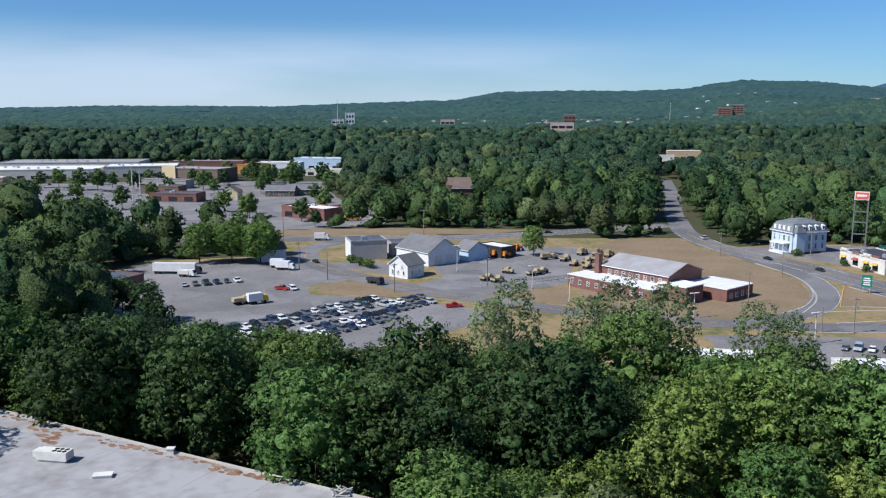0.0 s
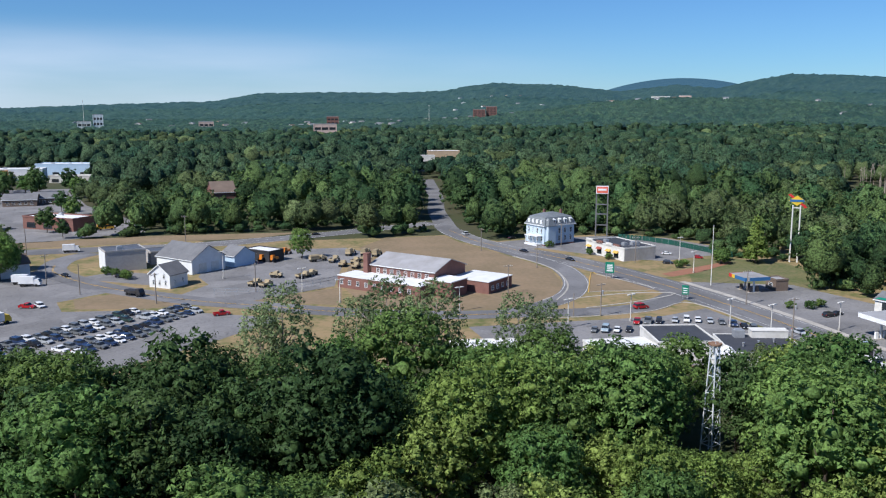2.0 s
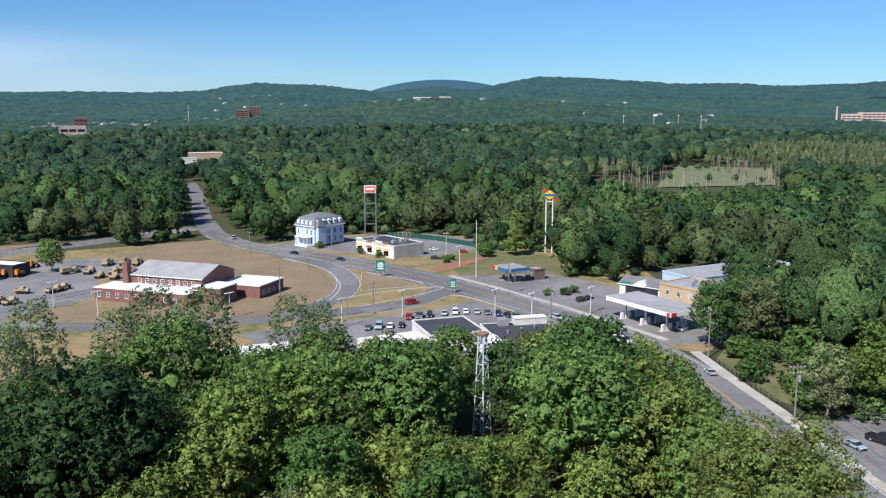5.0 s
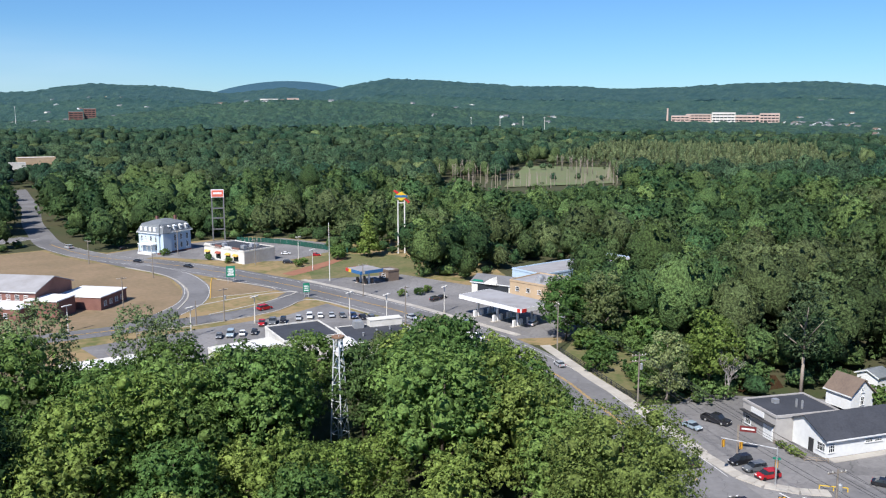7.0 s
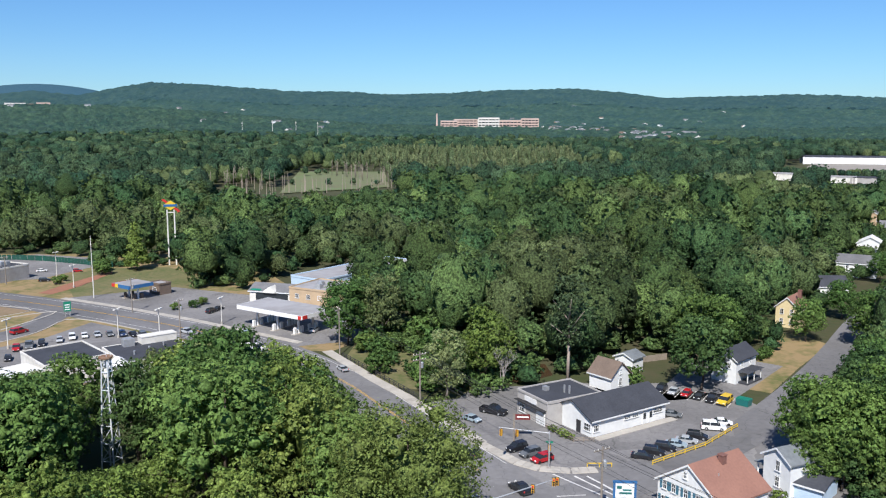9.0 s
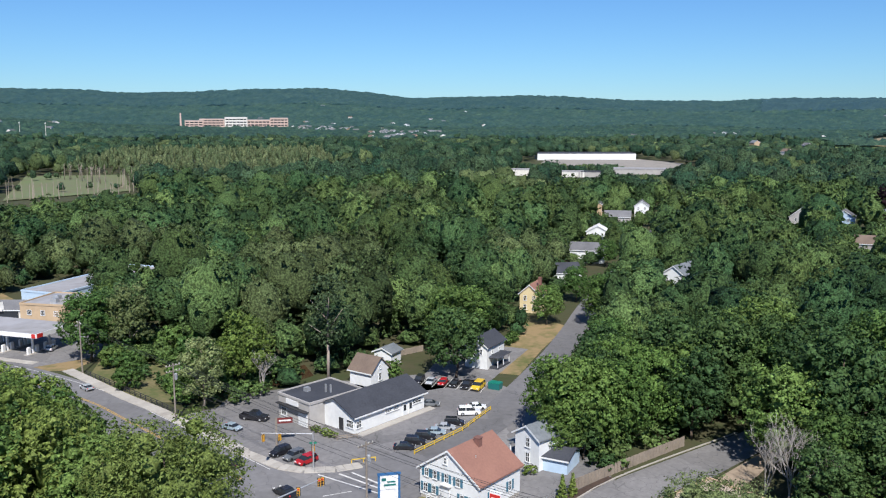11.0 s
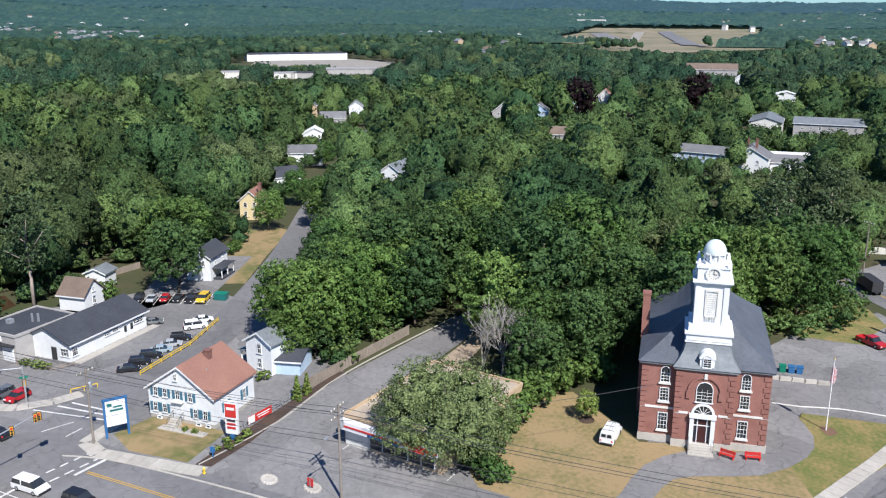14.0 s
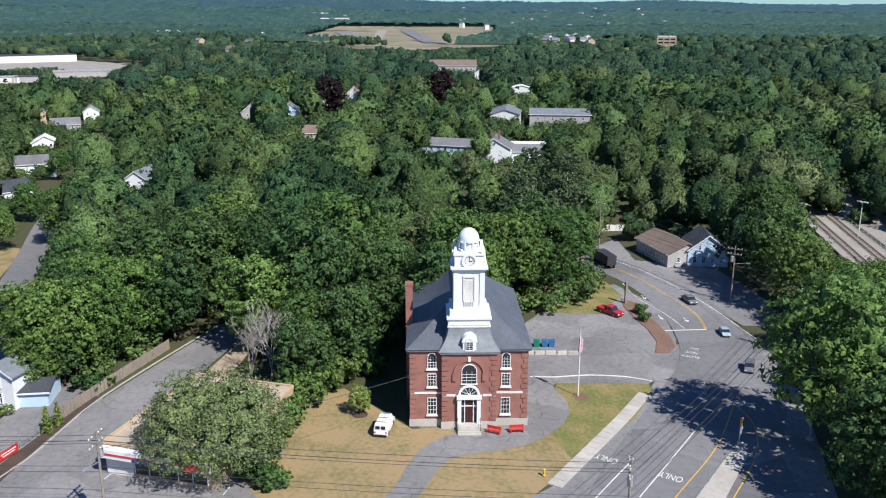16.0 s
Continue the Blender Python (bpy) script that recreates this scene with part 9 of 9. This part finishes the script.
PLANTED = [  # kind, x, y, size, label
    ("poplar", 12, 147, 1.05), ("poplar", 30, 145, 1.08), ("poplar", 38.5, 143, 1.05), ("poplar", 52, 138, 0.95), ("poplar", 34, 140, 0.95), ("poplar", 56, 135, 0.9), ("poplar", 8, 144, 0.9), ("poplar", 25, 147, 0.9),
    ("big_lime", 76.4, 57.2, 1.06), ("maple_b", 146.5, 127, 0.88), ("olive_a", 151.5, 120.5, 1.0), ("oak_b", 155, 129, 0.95), ("oak_a", 172, 138, 0.8), ("maple_b", 164, 134, 0.8), ("oak_a", 190, 158, 0.75), ("oak_b", 205, 160, 0.7), ("cone_tree", 180, 250, 1.0), ("oak_b", 159.5, 49.2, 0.98), ("pine", 149.4, 72.5, 1.05),
    ("big_maple", 129, 19.0, 0.85), ("street_maple", 134, 24, 0.8), ("street_maple", 124.5, 21.5, 0.55), ("street_maple", 142, 15, 0.9), ("big_olive", 94.5, -1.5, 1.0), ("shrub", 90.5, -5.8, 1.0), ("shrub", 88.6, -7.4, 0.7), ("lime_a", 104.1, -20.4, 0.33),
    ("maple_b", 32, 301, 0.62), ("big_maple", -61.6, 286, 0.8), ("big_maple", -71.5, 288, 0.78), ("maple_b", -82, 286, 0.8), ("fir", 158, -72, 0.95), ("fir", 163, -76, 1.05), ("pine", 168, -80, 1.1), ("pine", 173, -74, 1.15), ("pine", 160, -66, 1.05), ("oak_a", 151, -64, 1.05), ("maple_b", 142, -56, 1.0), ("maple_b", 145, -65, 0.9), ("maple_b", 153, -74, 0.85), ("street_maple", 131.5, 14, 0.85), ("street_maple", 139, 9, 0.85), ("street_maple", 146, 4.5, 0.85), ("oak_b", 126, 18.5, 0.6), ("shrub", 101, -9.5, 0.8), ("shrub", 104.5, -11, 1.0), ("shrub", 108.5, -12, 1.1), ("shrub", 112.5, -12.5, 1.1), ("shrub", 97.5, -7.5, 0.8), ("shrub", 94.5, -6.3, 0.7), ("oak_b", -79.2, 207.9, 0.72), ("maple_a", -86.4, 211.5, 0.7), ("oak_b", -72.0, 204.3, 0.7), ("maple_a", -94.5, 214.2, 0.75), ("oak_b", -100.8, 219.6, 0.8),
    ("maple_b", 134, -47, 0.85), ("maple_b", 176, 55, 0.9), ("maple_a", 186, 54, 0.85), ("oak_a", 196, 52, 0.85), ("maple_b", 209, 40.5, 0.6), ("maple_b", 211, 26.8, 0.78), ("oak_b", 224, 28.2, 0.75), ("maple_b", 238, 38.0, 0.6), ("oak_b", 252, 28.5, 0.62), ("maple_a", 298, 37.0, 0.62), ("maple_b", 282, 27, 0.6), ("purple", 424, -72, 1.35), ("purple", 459, -140, 1.35), ("purple", 322, -71, 1.0), ("shrub", 128.8, -76.6, 0.5), ("shrub", 125.2, -75.4, 0.45), ("maple_a", 132, -37, 0.85), ("oak_b", 126, -30, 0.8), ("maple_a", 122, -16, 0.8),
    ("shrub", 136, 88, 1.2), ("shrub", 129, 92, 1.0), ("shrub", 135, 97, 1.3), ("shrub", 133, 107, 1.1), ("shrub", 140, 112, 1.4), ("shrub", 142, 101, 1.5), ("shrub", 146, 92, 1.5), ("shrub", 150, 104, 1.7), ("shrub", 144, 119, 1.2), ("shrub", 157, 112, 1.8),
    ("thuja", 110.7, 18.9, 1.0), ("thuja", 112.6, 17.8, 0.9), ("bush", 98.3, 25.9, 0.9), ("bush", 98.3, 24.4, 0.9), ("bush", 96.7, 25.2, 0.9), ("bush", 99.9, 23.7, 1.1), ("bush", 96.4, 26.6, 0.7), ("bush", 117.6, 25.0, 1.6), ("bush", 101.6, 32, 0.7), ("bush", 101.0, 30.6, 0.7),
    ("shrub", 147.5, 189, 0.55), ("shrub", 152, 187, 0.6), ("shrub", 156, 188, 0.6), ("shrub", 133, 281, 0.6), ("shrub", 135, 270, 0.6), ("shrub", 150, 249, 0.7), ("shrub", 154, 252, 0.6), ("shrub", 172, 258, 1.2), ("shrub", 168, 252, 1.3), ("shrub", 125, 300, 0.7), ("bush", 122.4, 60.2, 1.4), ("bush", 122.0, 58.6, 1.2), ("bush", 123.4, 62.4, 1.2),
    ("shrub", 152.6, 64, 0.9), ("shrub", 154.8, 61.5, 1.0), ("shrub", 186, 45.5, 0.6), ("shrub", 188.5, 45, 0.6), ("shrub", 191, 45, 0.6), ("shrub", -28, 283, 0.7), ("shrub", -24, 277, 0.7), ("shrub", -31, 287, 0.7), ("shrub", -25, 280, 0.7), ("oak_b", 113, -14, 0.75), ("oak_b", 120, -22, 0.9), ("shrub", 110, -15, 1.3), ("shrub", 114, -19.5, 1.2), ("shrub", 117, -24, 1.2),
    ("maple_b", -92, 406, 0.7), ("maple_b", -85, 356, 0.6), ("maple_a", -110, 430, 0.7), ("oak_b", -230, 545, 0.9), ("oak_b", -216, 538, 0.9), ("maple_a", -250, 560, 0.8), ("oak_b", -196, 545, 0.8), ("maple_b", -152, 545, 0.8), ("oak_a", -112, 545, 0.9), ("oak_b", -96, 556, 0.9), ("oak_a", -80, 575, 1.0), ("maple_a", -72, 545, 0.8), ("oak_b", -100, 590, 0.9), ("oak_a", -120, 585, 0.9),
    ("oak_b", -170, 585, 0.7), ("maple_a", -156, 572, 0.6), ("oak_a", -148, 582, 0.7), ("oak_b", -126, 580, 0.8), ("oak_a", -119, 599, 0.8), ("maple_a", -106, 577, 0.8), ("oak_b", -96, 556, 0.8), ("maple_a", -139, 521, 0.6), ("oak_b", -170, 532, 0.6), ("maple_b", -93, 407, 0.75), ("oak_b", -65, 393, 0.7), ("oak_a", -111, 524, 0.6), ("oak_b", -123, 495, 0.55), ("maple_a", -168, 495, 0.6), ("oak_b", -56, 374, 0.5),
    ("maple_a", -205, 600, 0.6), ("oak_b", -232, 585, 0.6), ("oak_a", -262, 560, 0.7), ("oak_b", -190, 650, 0.7), ("oak_b", -140, 615, 0.7), ("maple_a", -132, 640, 0.7), ("oak_a", -215, 560, 0.65), ("oak_b", -188, 575, 0.6),
    ("oak_b", -260, 470, 0.9), ("oak_a", -240, 455, 0.9), ("oak_b", -225, 470, 0.8), ("maple_a", -205, 480, 0.7), ("maple_a", -60, 430, 0.6), ("oak_b", -46, 415, 0.6), ("oak_b", -165, 440, 0.8), ("oak_b", -190, 420, 0.8), ("oak_a", -70, 470, 0.7), ("oak_b", -62, 455, 0.7), ("oak_a", -140, 640, 0.9), ("maple_a", -160, 640, 0.8), ("maple_a", -210, 700, 0.9), ("oak_a", -115, 660, 0.8),
]
NAMED = {"street_maple": ("tree", "broad street maple with bright green leaves"), "poplar": ("tree", "tall slender poplar with sparse grey-green leaves"), "big_lime": ("tree", "large spreading tree with bright green leaves"), "maple_b": ("tree", "broad maple with dense mid-green leaves"), "oak_b": ("tree", "rounded oak with dark green leaves"),
         "olive_a": ("tree", "tall thin tree with olive-green leaves"), "oak_a": ("tree", "tall oak with dark green leaves"), "cone_tree": ("tree", "conical tree with bright green foliage"), "pine": ("pine_tree", "tall pine with a bare trunk and layered limbs"), "big_maple": ("tree", "large maple with dense green leaves"),
         "maple_a": ("tree", "maple with mid-green summer leaves"), "big_olive": ("tree", "wide low tree with fine olive-green leaves"), "shrub": ("shrub", "rounded green shrub with dense leaves"), "lime_a": ("tree", "young tree with bright green leaves"), "lime_b": ("tree", "tree with bright yellow-green leaves"), "fir": ("fir_tree", "dark narrow fir tree"),
         "purple": ("tree", "maple with very dark purple leaves"), "thuja": ("thuja", "narrow clipped green thuja"), "bush": ("bush", "small clipped round bush")}
prng = random.Random(9)
for key, x, y, size in PLANTED:
    name, label = NAMED[key]
    shape = {"oak_a": "far_oak", "oak_b": "far_oak", "maple_a": "far_maple", "maple_b": "far_maple"}.get(key, key) if math.hypot(x, y) > 330 else key
    plant(shape, x, y, label, size, prng.uniform(0, 360), name.replace("_", " "), z=ground_z(x, y), name=name)
    if key not in ("shrub", "bush", "thuja"):
        SPOTS.append((x, y, 3.5 * size))
# out-of-view outer trees added to cast shade; dark oak leaves stand in for shade
for key, x, y, size in (("oak_a", 67, -74, 0.8), ("oak_b", 75, -79.5, 0.85), ("oak_a", 83, -86, 0.8), ("oak_b", 91, -91.5, 0.85), ("oak_a", 100, -96, 0.8), ("maple_b", 121.5, -103.5, 0.85), ("oak_b", 112, -100, 0.7), ("oak_a", 130, -106, 1.0), ("oak_a", 138, -111, 1.0), ("oak_a", 149, -118, 1.05), ("maple_b", 158, -125, 1.0), ("lime_b", 84, -98, 1.1), ("lime_b", 94, -105, 1.1), ("oak_a", 74, -92, 1.15),
                        ("oak_a", 64, -84, 1.2), ("oak_a", 58, -73, 1.15), ("maple_b", 78, -105, 1.1), ("maple_b", 90, -115, 1.1)):
    name, label = NAMED[key]
    plant(key, x, y, label, size, prng.uniform(0, 360), "tree", "woodland trees")
    SPOTS.append((x, y, 5.0))
bare_tree(118.5, -10.5, 12, 1)
bare_tree(121, -8, 11, 2)
bare_tree(137.9, 80.5, 9, 3, "dead tree with bare brown twigs")
bare_tree(116, -13, 10, 4)

rng = random.Random(5)
spots = []
step = 9.3
for i in range(-20, 27):
    for j in range(-20, 27):
        x, y = (i + rng.uniform(-0.36, 0.36)) * step, (j + rng.uniform(-0.36, 0.36)) * step
        r, az = math.hypot(x, y), math.degrees(math.atan2(x, y))
        if 58 < r < 172 and -36 < az < 138 and not open_ground(x, y, 1.0):
            spots.append((r, x, y, az))
spots.sort()
TALL = {"dark_oak": 17.5, "maple_a": 16.5, "maple_b": 18, "oak_a": 17.5, "oak_b": 15.5, "lime_a": 13.5, "lime_b": 16, "olive_a": 17}
LABELS = {"dark_": "tall oak with dense very dark green leaves", "maple": "broad maple with dense mid-green summer leaves", "oak_a": "tall oak with dense dark green leaves", "oak_b": "rounded oak with dense dark green leaves",
          "lime_": "young tree with bright yellow-green leaves", "olive": "tall thin poplar with sparse olive-green leaves"}
placed = []
for n, (r, x, y, az) in enumerate(spots[:270]):
    u = rng.random() + 0.25 * noise.noise((x / 25, y / 25, 7))
    if 9 < az < 48 and y < 125 and u > (0.12 if r < 108 else 0.6):
        key = rng.choice(["lime_a", "lime_b", "lime_b", "olive_a", "maple_a"])
    elif 48 < az < 75 and u > 0.5:
        key = rng.choice(["olive_a", "lime_b", "maple_b", "olive_a"])
    elif az < 10 and u > 0.2:
        key = rng.choice(["dark_oak", "dark_oak", "oak_b", "dark_oak", "maple_b"])
    elif az > 128:
        key = rng.choice(["maple_a", "maple_b", "oak_a", "lime_b"])
    else:
        key = "maple_a" if u < 0.25 else "maple_b" if u < 0.45 else "oak_a" if u < 0.65 else "oak_b" if u < 0.85 else "olive_a"
    scale = min(0.74 + 0.58 * rng.random() ** 1.3, allowed(x, y) / TALL[key])
    if scale > 0.3:
        plant(key, x, y, LABELS[key[:5]], scale, rng.uniform(0, 360), group="woodland trees")
    placed.append((x, y))

protos = [leafy_dome(seed, wid, 1.0, hgt_, 20, 8, 15, 760, 0.46) for seed, hgt_, wid in ((21, 17, 5.8), (22, 19, 7.0), (23, 15, 5.6), (24, 18, 6.4), (25, 16, 6.6), (26, 18, 5.2), (27, 15, 6.2))]
protos_near = [leaf_cloud(seed, wid * 1.12, 1.5, hgt_, 16, 2300, 0.36, core=0.7, inner=True) for seed, hgt_, wid in ((51, 17, 5.4), (52, 19, 6.2), (53, 15, 5.2), (54, 18, 5.8))]
protos_b = [leafy_dome(seed, wid, 1.0, hgt_, 16, 5, 11, 300, 0.86) for seed, hgt_, wid in ((31, 17, 6.6), (32, 19, 7.4), (33, 16, 6.0), (34, 18, 6.8), (35, 17, 6.0), (36, 19, 6.4), (37, 15, 6.8))]
protos_c = [crown_dome(41 + k, 6.2 + 0.7 * (k % 3), 1.0, 16 + k % 5, 14, 4, 10, 42, 1.0) for k in range(9)]
protos_d = [crown_dome(61 + k, 7.4 + 0.8 * (k % 3), 1.0, 16 + k % 5, 9, 3, 8) for k in range(9)]
protos_birch = [crown_dome(91 + k, 3.6 + 0.3 * k, 1.0, 13 + 1.5 * k, 8, 4, 6, 0, 0.4, 0.9) for k in range(4)]


def canopy(name, r0, r1, rows, az_step, height, material, label, seed, kind="stuff", az0=-38, az1=142):
    """The rough top of far woods: one sheet whose points stand up and down like crowns."""
    rg_ = np.random.default_rng(seed)
    az = np.arange(az0, az1, az_step)
    rr = r0 * (r1 / r0) ** (np.arange(rows) / (rows - 1))
    v, tone, bare = [], [], []
    for i, r in enumerate(rr):
        for a in az:
            q = a + rg_.uniform(-0.4, 0.4) * az_step
            d = r * (1 + rg_.uniform(-0.4, 0.4) * math.log(r1 / r0) / rows)
            x, y = d * math.sin(radians(q)), d * math.cos(radians(q))
            lift = height * (0.35 + 0.45 * rg_.random() + 0.2 * (rg_.random() > 0.45))
            if any(inside(x, y, f) for f in FAR_OPEN):
                lift = -2.0
            elif r < 1500:
                lift = min(lift, allowed(x, y) - ground_z(x, y))
            v.append((x, y, ground_z(x, y) + lift))
            tone.append(rg_.random())
            bare.append(lift < 1.2)
    n = len(az)
    i, j = np.meshgrid(np.arange(rows - 1), np.arange(n - 1), indexing="ij")
    p = (i * n + j).ravel()
    t = np.concatenate([np.stack([p, p + 1, p + n + 1], 1), np.stack([p, p + n + 1, p + n], 1)])
    t = t[~np.array(bare)[t].any(1)]
    ob = new(name, fast_mesh(name, np.array(v), t[:, ::-1], material, True, tone))
    tagged(ob, label, "trees", kind=kind)


def scatter(r0, r1, step, protos, material, label, seed, low=0.66, high=1.38, only=None):
    """Woodland between two distances from the middle of the place."""
    rg = random.Random(seed)
    n = int(r1 / step) + 2
    sets = {0: [], 1: []}
    for i in range(-n, n):
        for j in range(-n, n):
            x, y = (i + rg.uniform(-0.42, 0.42)) * step, (j + rg.uniform(-0.42, 0.42)) * step
            r = math.hypot(x, y)
            if not r0 <= r < r1:
                continue
            az = math.degrees(math.atan2(x, y))
            if not -36 < az < 140 or (r < 900 and open_ground(x, y)) or (r >= 900 and any(math.hypot(x - a, y - b) < c for a, b, c in SPOTS)) or any(inside(x, y, q) for q in FAR_OPEN[1:]) and not (inside(x, y, MARSH_AT) and noise.noise((x / 22, y / 22, 2)) > 0.04):
                continue
            if only is not None and not inside(x, y, only):
                continue
            if only is None and r > 620 and inside(x, y, BIRCH_WOOD):
                continue
            which = 1 if noise.noise((x / 90, y / 90, 5)) > 0.28 or any(inside(x, y, q) for q in PALE_WOODS) else 0
            scale = (low + (high - low) * rg.random() ** 1.4) * (0.85 if which else 1) * (rg.uniform(0.25, 0.6) if inside(x, y, MARSH_AT) else 1)
            if r < 1500:
                scale = min(scale, (allowed(x, y) - ground_z(x, y)) / 19)
                if scale < 0.3:
                    continue
            sets[which].append((x, y, ground_z(x, y) - 0.5, rg.uniform(0, 6.28), scale, rg.randrange(len(protos))))
    for which, material_ in ((0, material), (1, WOODS_PALE if only is None else material)):
        if sets[which]:
            v, t, n, tone = copies(protos, sets[which], seed)
            ob = new("woodland", fast_mesh("woodland", v, t, material_, n, tone))
            tagged(ob, label if which == 0 else label + " with paler leaves", "trees", kind="stuff")
    return len(sets[0]) + len(sets[1])


FACTORY_YARD = [(r * math.sin(radians(a)), r * math.cos(radians(a))) for a, r in ((54.5, 2200), (54.5, 2400), (62.5, 2400), (62.5, 2200))]
FAR_OPEN = [FACTORY_YARD, MARSH_AT, AIRFIELD, STORE_LOT]
PALE_WOODS = [[(153, 95), (246, 154), (269, 109), (167, 67)]]
BIRCH_WOOD = [(505, 440), (600, 545), (946, 739), (1034, 504), (639, 285), (530, 330)]
rest = spots[270:]
v = copies(protos_near, [(x, y, -0.3, rng.uniform(0, 6.28), min(rng.uniform(0.8, 1.25), allowed(x, y) / 18), rng.randrange(4)) for r, x, y, az in rest if allowed(x, y) > 5], 4) if rest else None
if rest:
    tagged(new("woodland", fast_mesh("woodland", *v[:2], WOODS, *v[2:])), "dense mixed woodland in full summer leaf", "trees", kind="stuff")
thicket = []
BANKS = [[(121, 16), (126.5, 11.8), (136.5, 5.2), (147, -1), (152, 8), (140, 22), (130, 26)], [(134, -8), (147, -9), (158, -14), (150, -25), (137, -18)], [(128, -52), (133, -60), (137, -70), (142, -76.5), (152, -79), (157, -79), (152, -68), (140, -54)], [(129, 86), (131, 91), (139, 112), (150, 126), (168, 122), (163, 95), (152, 80), (140, 68)]]
for n in range(2200):
    x, y = rng.uniform(110, 172), rng.uniform(-80, 130)
    if any(inside(x, y, q) for q in BANKS) and not any(near_line(x, y, line, 2.6) for line, _ in ROADS) and math.hypot(x - 141, y - 75.5) > 6.5 and not any(math.hypot(x - a, y - b) < 2.2 for a, b in thicket):
        thicket.append((x, y))
under = [leaf_cloud(60 + i, 2.6, 0, 3.4 + i, 6, 420, 0.30) for i in range(3)]
v = copies(under, [(x, y, ground_z(x, y) - 0.2, rng.uniform(0, 6.28), rng.uniform(0.5, 1.1), rng.randrange(3)) for x, y in thicket], 6)
tagged(new("thicket", fast_mesh("thicket", *v[:2], WOODS, *v[2:])), "dense low green shrubs on a bank", "shrubs", kind="stuff")
low_protos = [crown_dome(80 + i, 4.0, -0.6, 4.4 + i, 8, 3, 8, 36, 0.55) for i in range(3)]
low = []
for i in range(-56, 57):
    for j in range(-56, 57):
        x, y = (i + rng.uniform(-0.45, 0.45)) * 8.6, (j + rng.uniform(-0.45, 0.45)) * 8.6
        if 150 < math.hypot(x, y) < 425 and -36 < math.degrees(math.atan2(x, y)) < 140 and not open_ground(x, y, 0.5) and allowed(x, y) > 3.5:
            low.append((x, y, -0.2, rng.uniform(0, 6.28), rng.uniform(0.6, 1.15) * min(1, allowed(x, y) / 5), rng.randrange(3)))
v = copies(low_protos, low, 8)
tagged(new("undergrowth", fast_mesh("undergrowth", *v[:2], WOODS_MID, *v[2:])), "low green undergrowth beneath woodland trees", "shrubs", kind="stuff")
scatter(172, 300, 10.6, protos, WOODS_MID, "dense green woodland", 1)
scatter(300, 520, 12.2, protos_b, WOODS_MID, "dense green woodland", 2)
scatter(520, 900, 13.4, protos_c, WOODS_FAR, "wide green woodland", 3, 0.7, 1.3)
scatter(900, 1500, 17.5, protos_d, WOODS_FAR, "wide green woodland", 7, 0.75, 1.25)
scatter(560, 1300, 8.2, protos_birch, BIRCHES, "dense young wood of pale slender trees", 9, 0.7, 1.2, BIRCH_WOOD)
canopy("far_woodland", 1470, 2520, 90, 0.24, 17, CANOPY, "far green woodland canopy with haze glow", 4)
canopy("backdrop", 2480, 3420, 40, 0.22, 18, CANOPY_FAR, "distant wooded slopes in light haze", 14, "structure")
canopy("backdrop", 3360, 4880, 40, 0.2, 19, HILLS, "wooded far hills with bluish haze glow", 5, "structure", -38, 92.2)
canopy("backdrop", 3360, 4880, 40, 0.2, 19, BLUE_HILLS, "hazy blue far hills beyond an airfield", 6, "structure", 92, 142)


def dead_trunk_mesh(seed):
    rr = random.Random(seed)
    g = Geo()
    h = rr.uniform(11, 15)
    g.rod((0, 0, -0.5), (rr.uniform(-0.5, 0.5), 0, h), 0.28, 0.10, 6)
    for k in range(7):
        z, a, q = h * rr.uniform(0.45, 0.95), rr.uniform(0, 6.28), rr.uniform(0.8, 2.2)
        g.rod((0, 0, z), (q * math.cos(a), q * math.sin(a), z + q * rr.uniform(0.3, 0.9)), 0.10, 0.04, 4)
    return g.mesh("dead_tree", PALE_BARK, True)


DEAD = [dead_trunk_mesh(k) for k in range(4)]
rr = random.Random(31)
for k in range(44):
    u = k / 43
    ex, ey = (396 + (560 - 396) * u, 456 + (585 - 456) * u) if k % 3 else (548 + 30 * u, 455 + 50 * u)
    ex, ey = ex + rr.uniform(-9, 9), ey + rr.uniform(-9, 9)
    ob = new("dead_tree", DEAD[k % 4])
    ob.matrix_basis = pose(ex, ey, ground_z(ex, ey), 0, 0, rr.uniform(0, 360))
    tagged(ob, "bare pale trunk of a drowned tree beside a marsh", "tree", "dead trees round the marsh")


def mountain():
    """A far mountain, blue from its haze glow, seen over the nearer hills."""
    v, t = [], []
    for i in range(41):
        a = radians(26.0 + 10.0 * i / 40)
        u = i / 40
        top = 60 + 4900 * (0.0175 + 0.0140 * math.sin(math.pi * min(1, u * 1.05)) ** 0.8)
        for r, z in ((4850, 0), (4900, top), (4960, 0)):
            v.append((r * math.sin(a), r * math.cos(a), z))
    for i in range(40):
        for j in range(2):
            p = i * 3 + j
            t += [(p, p + 3, p + 4), (p, p + 4, p + 1)]
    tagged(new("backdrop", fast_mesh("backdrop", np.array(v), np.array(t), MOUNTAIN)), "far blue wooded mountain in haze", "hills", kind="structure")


mountain()
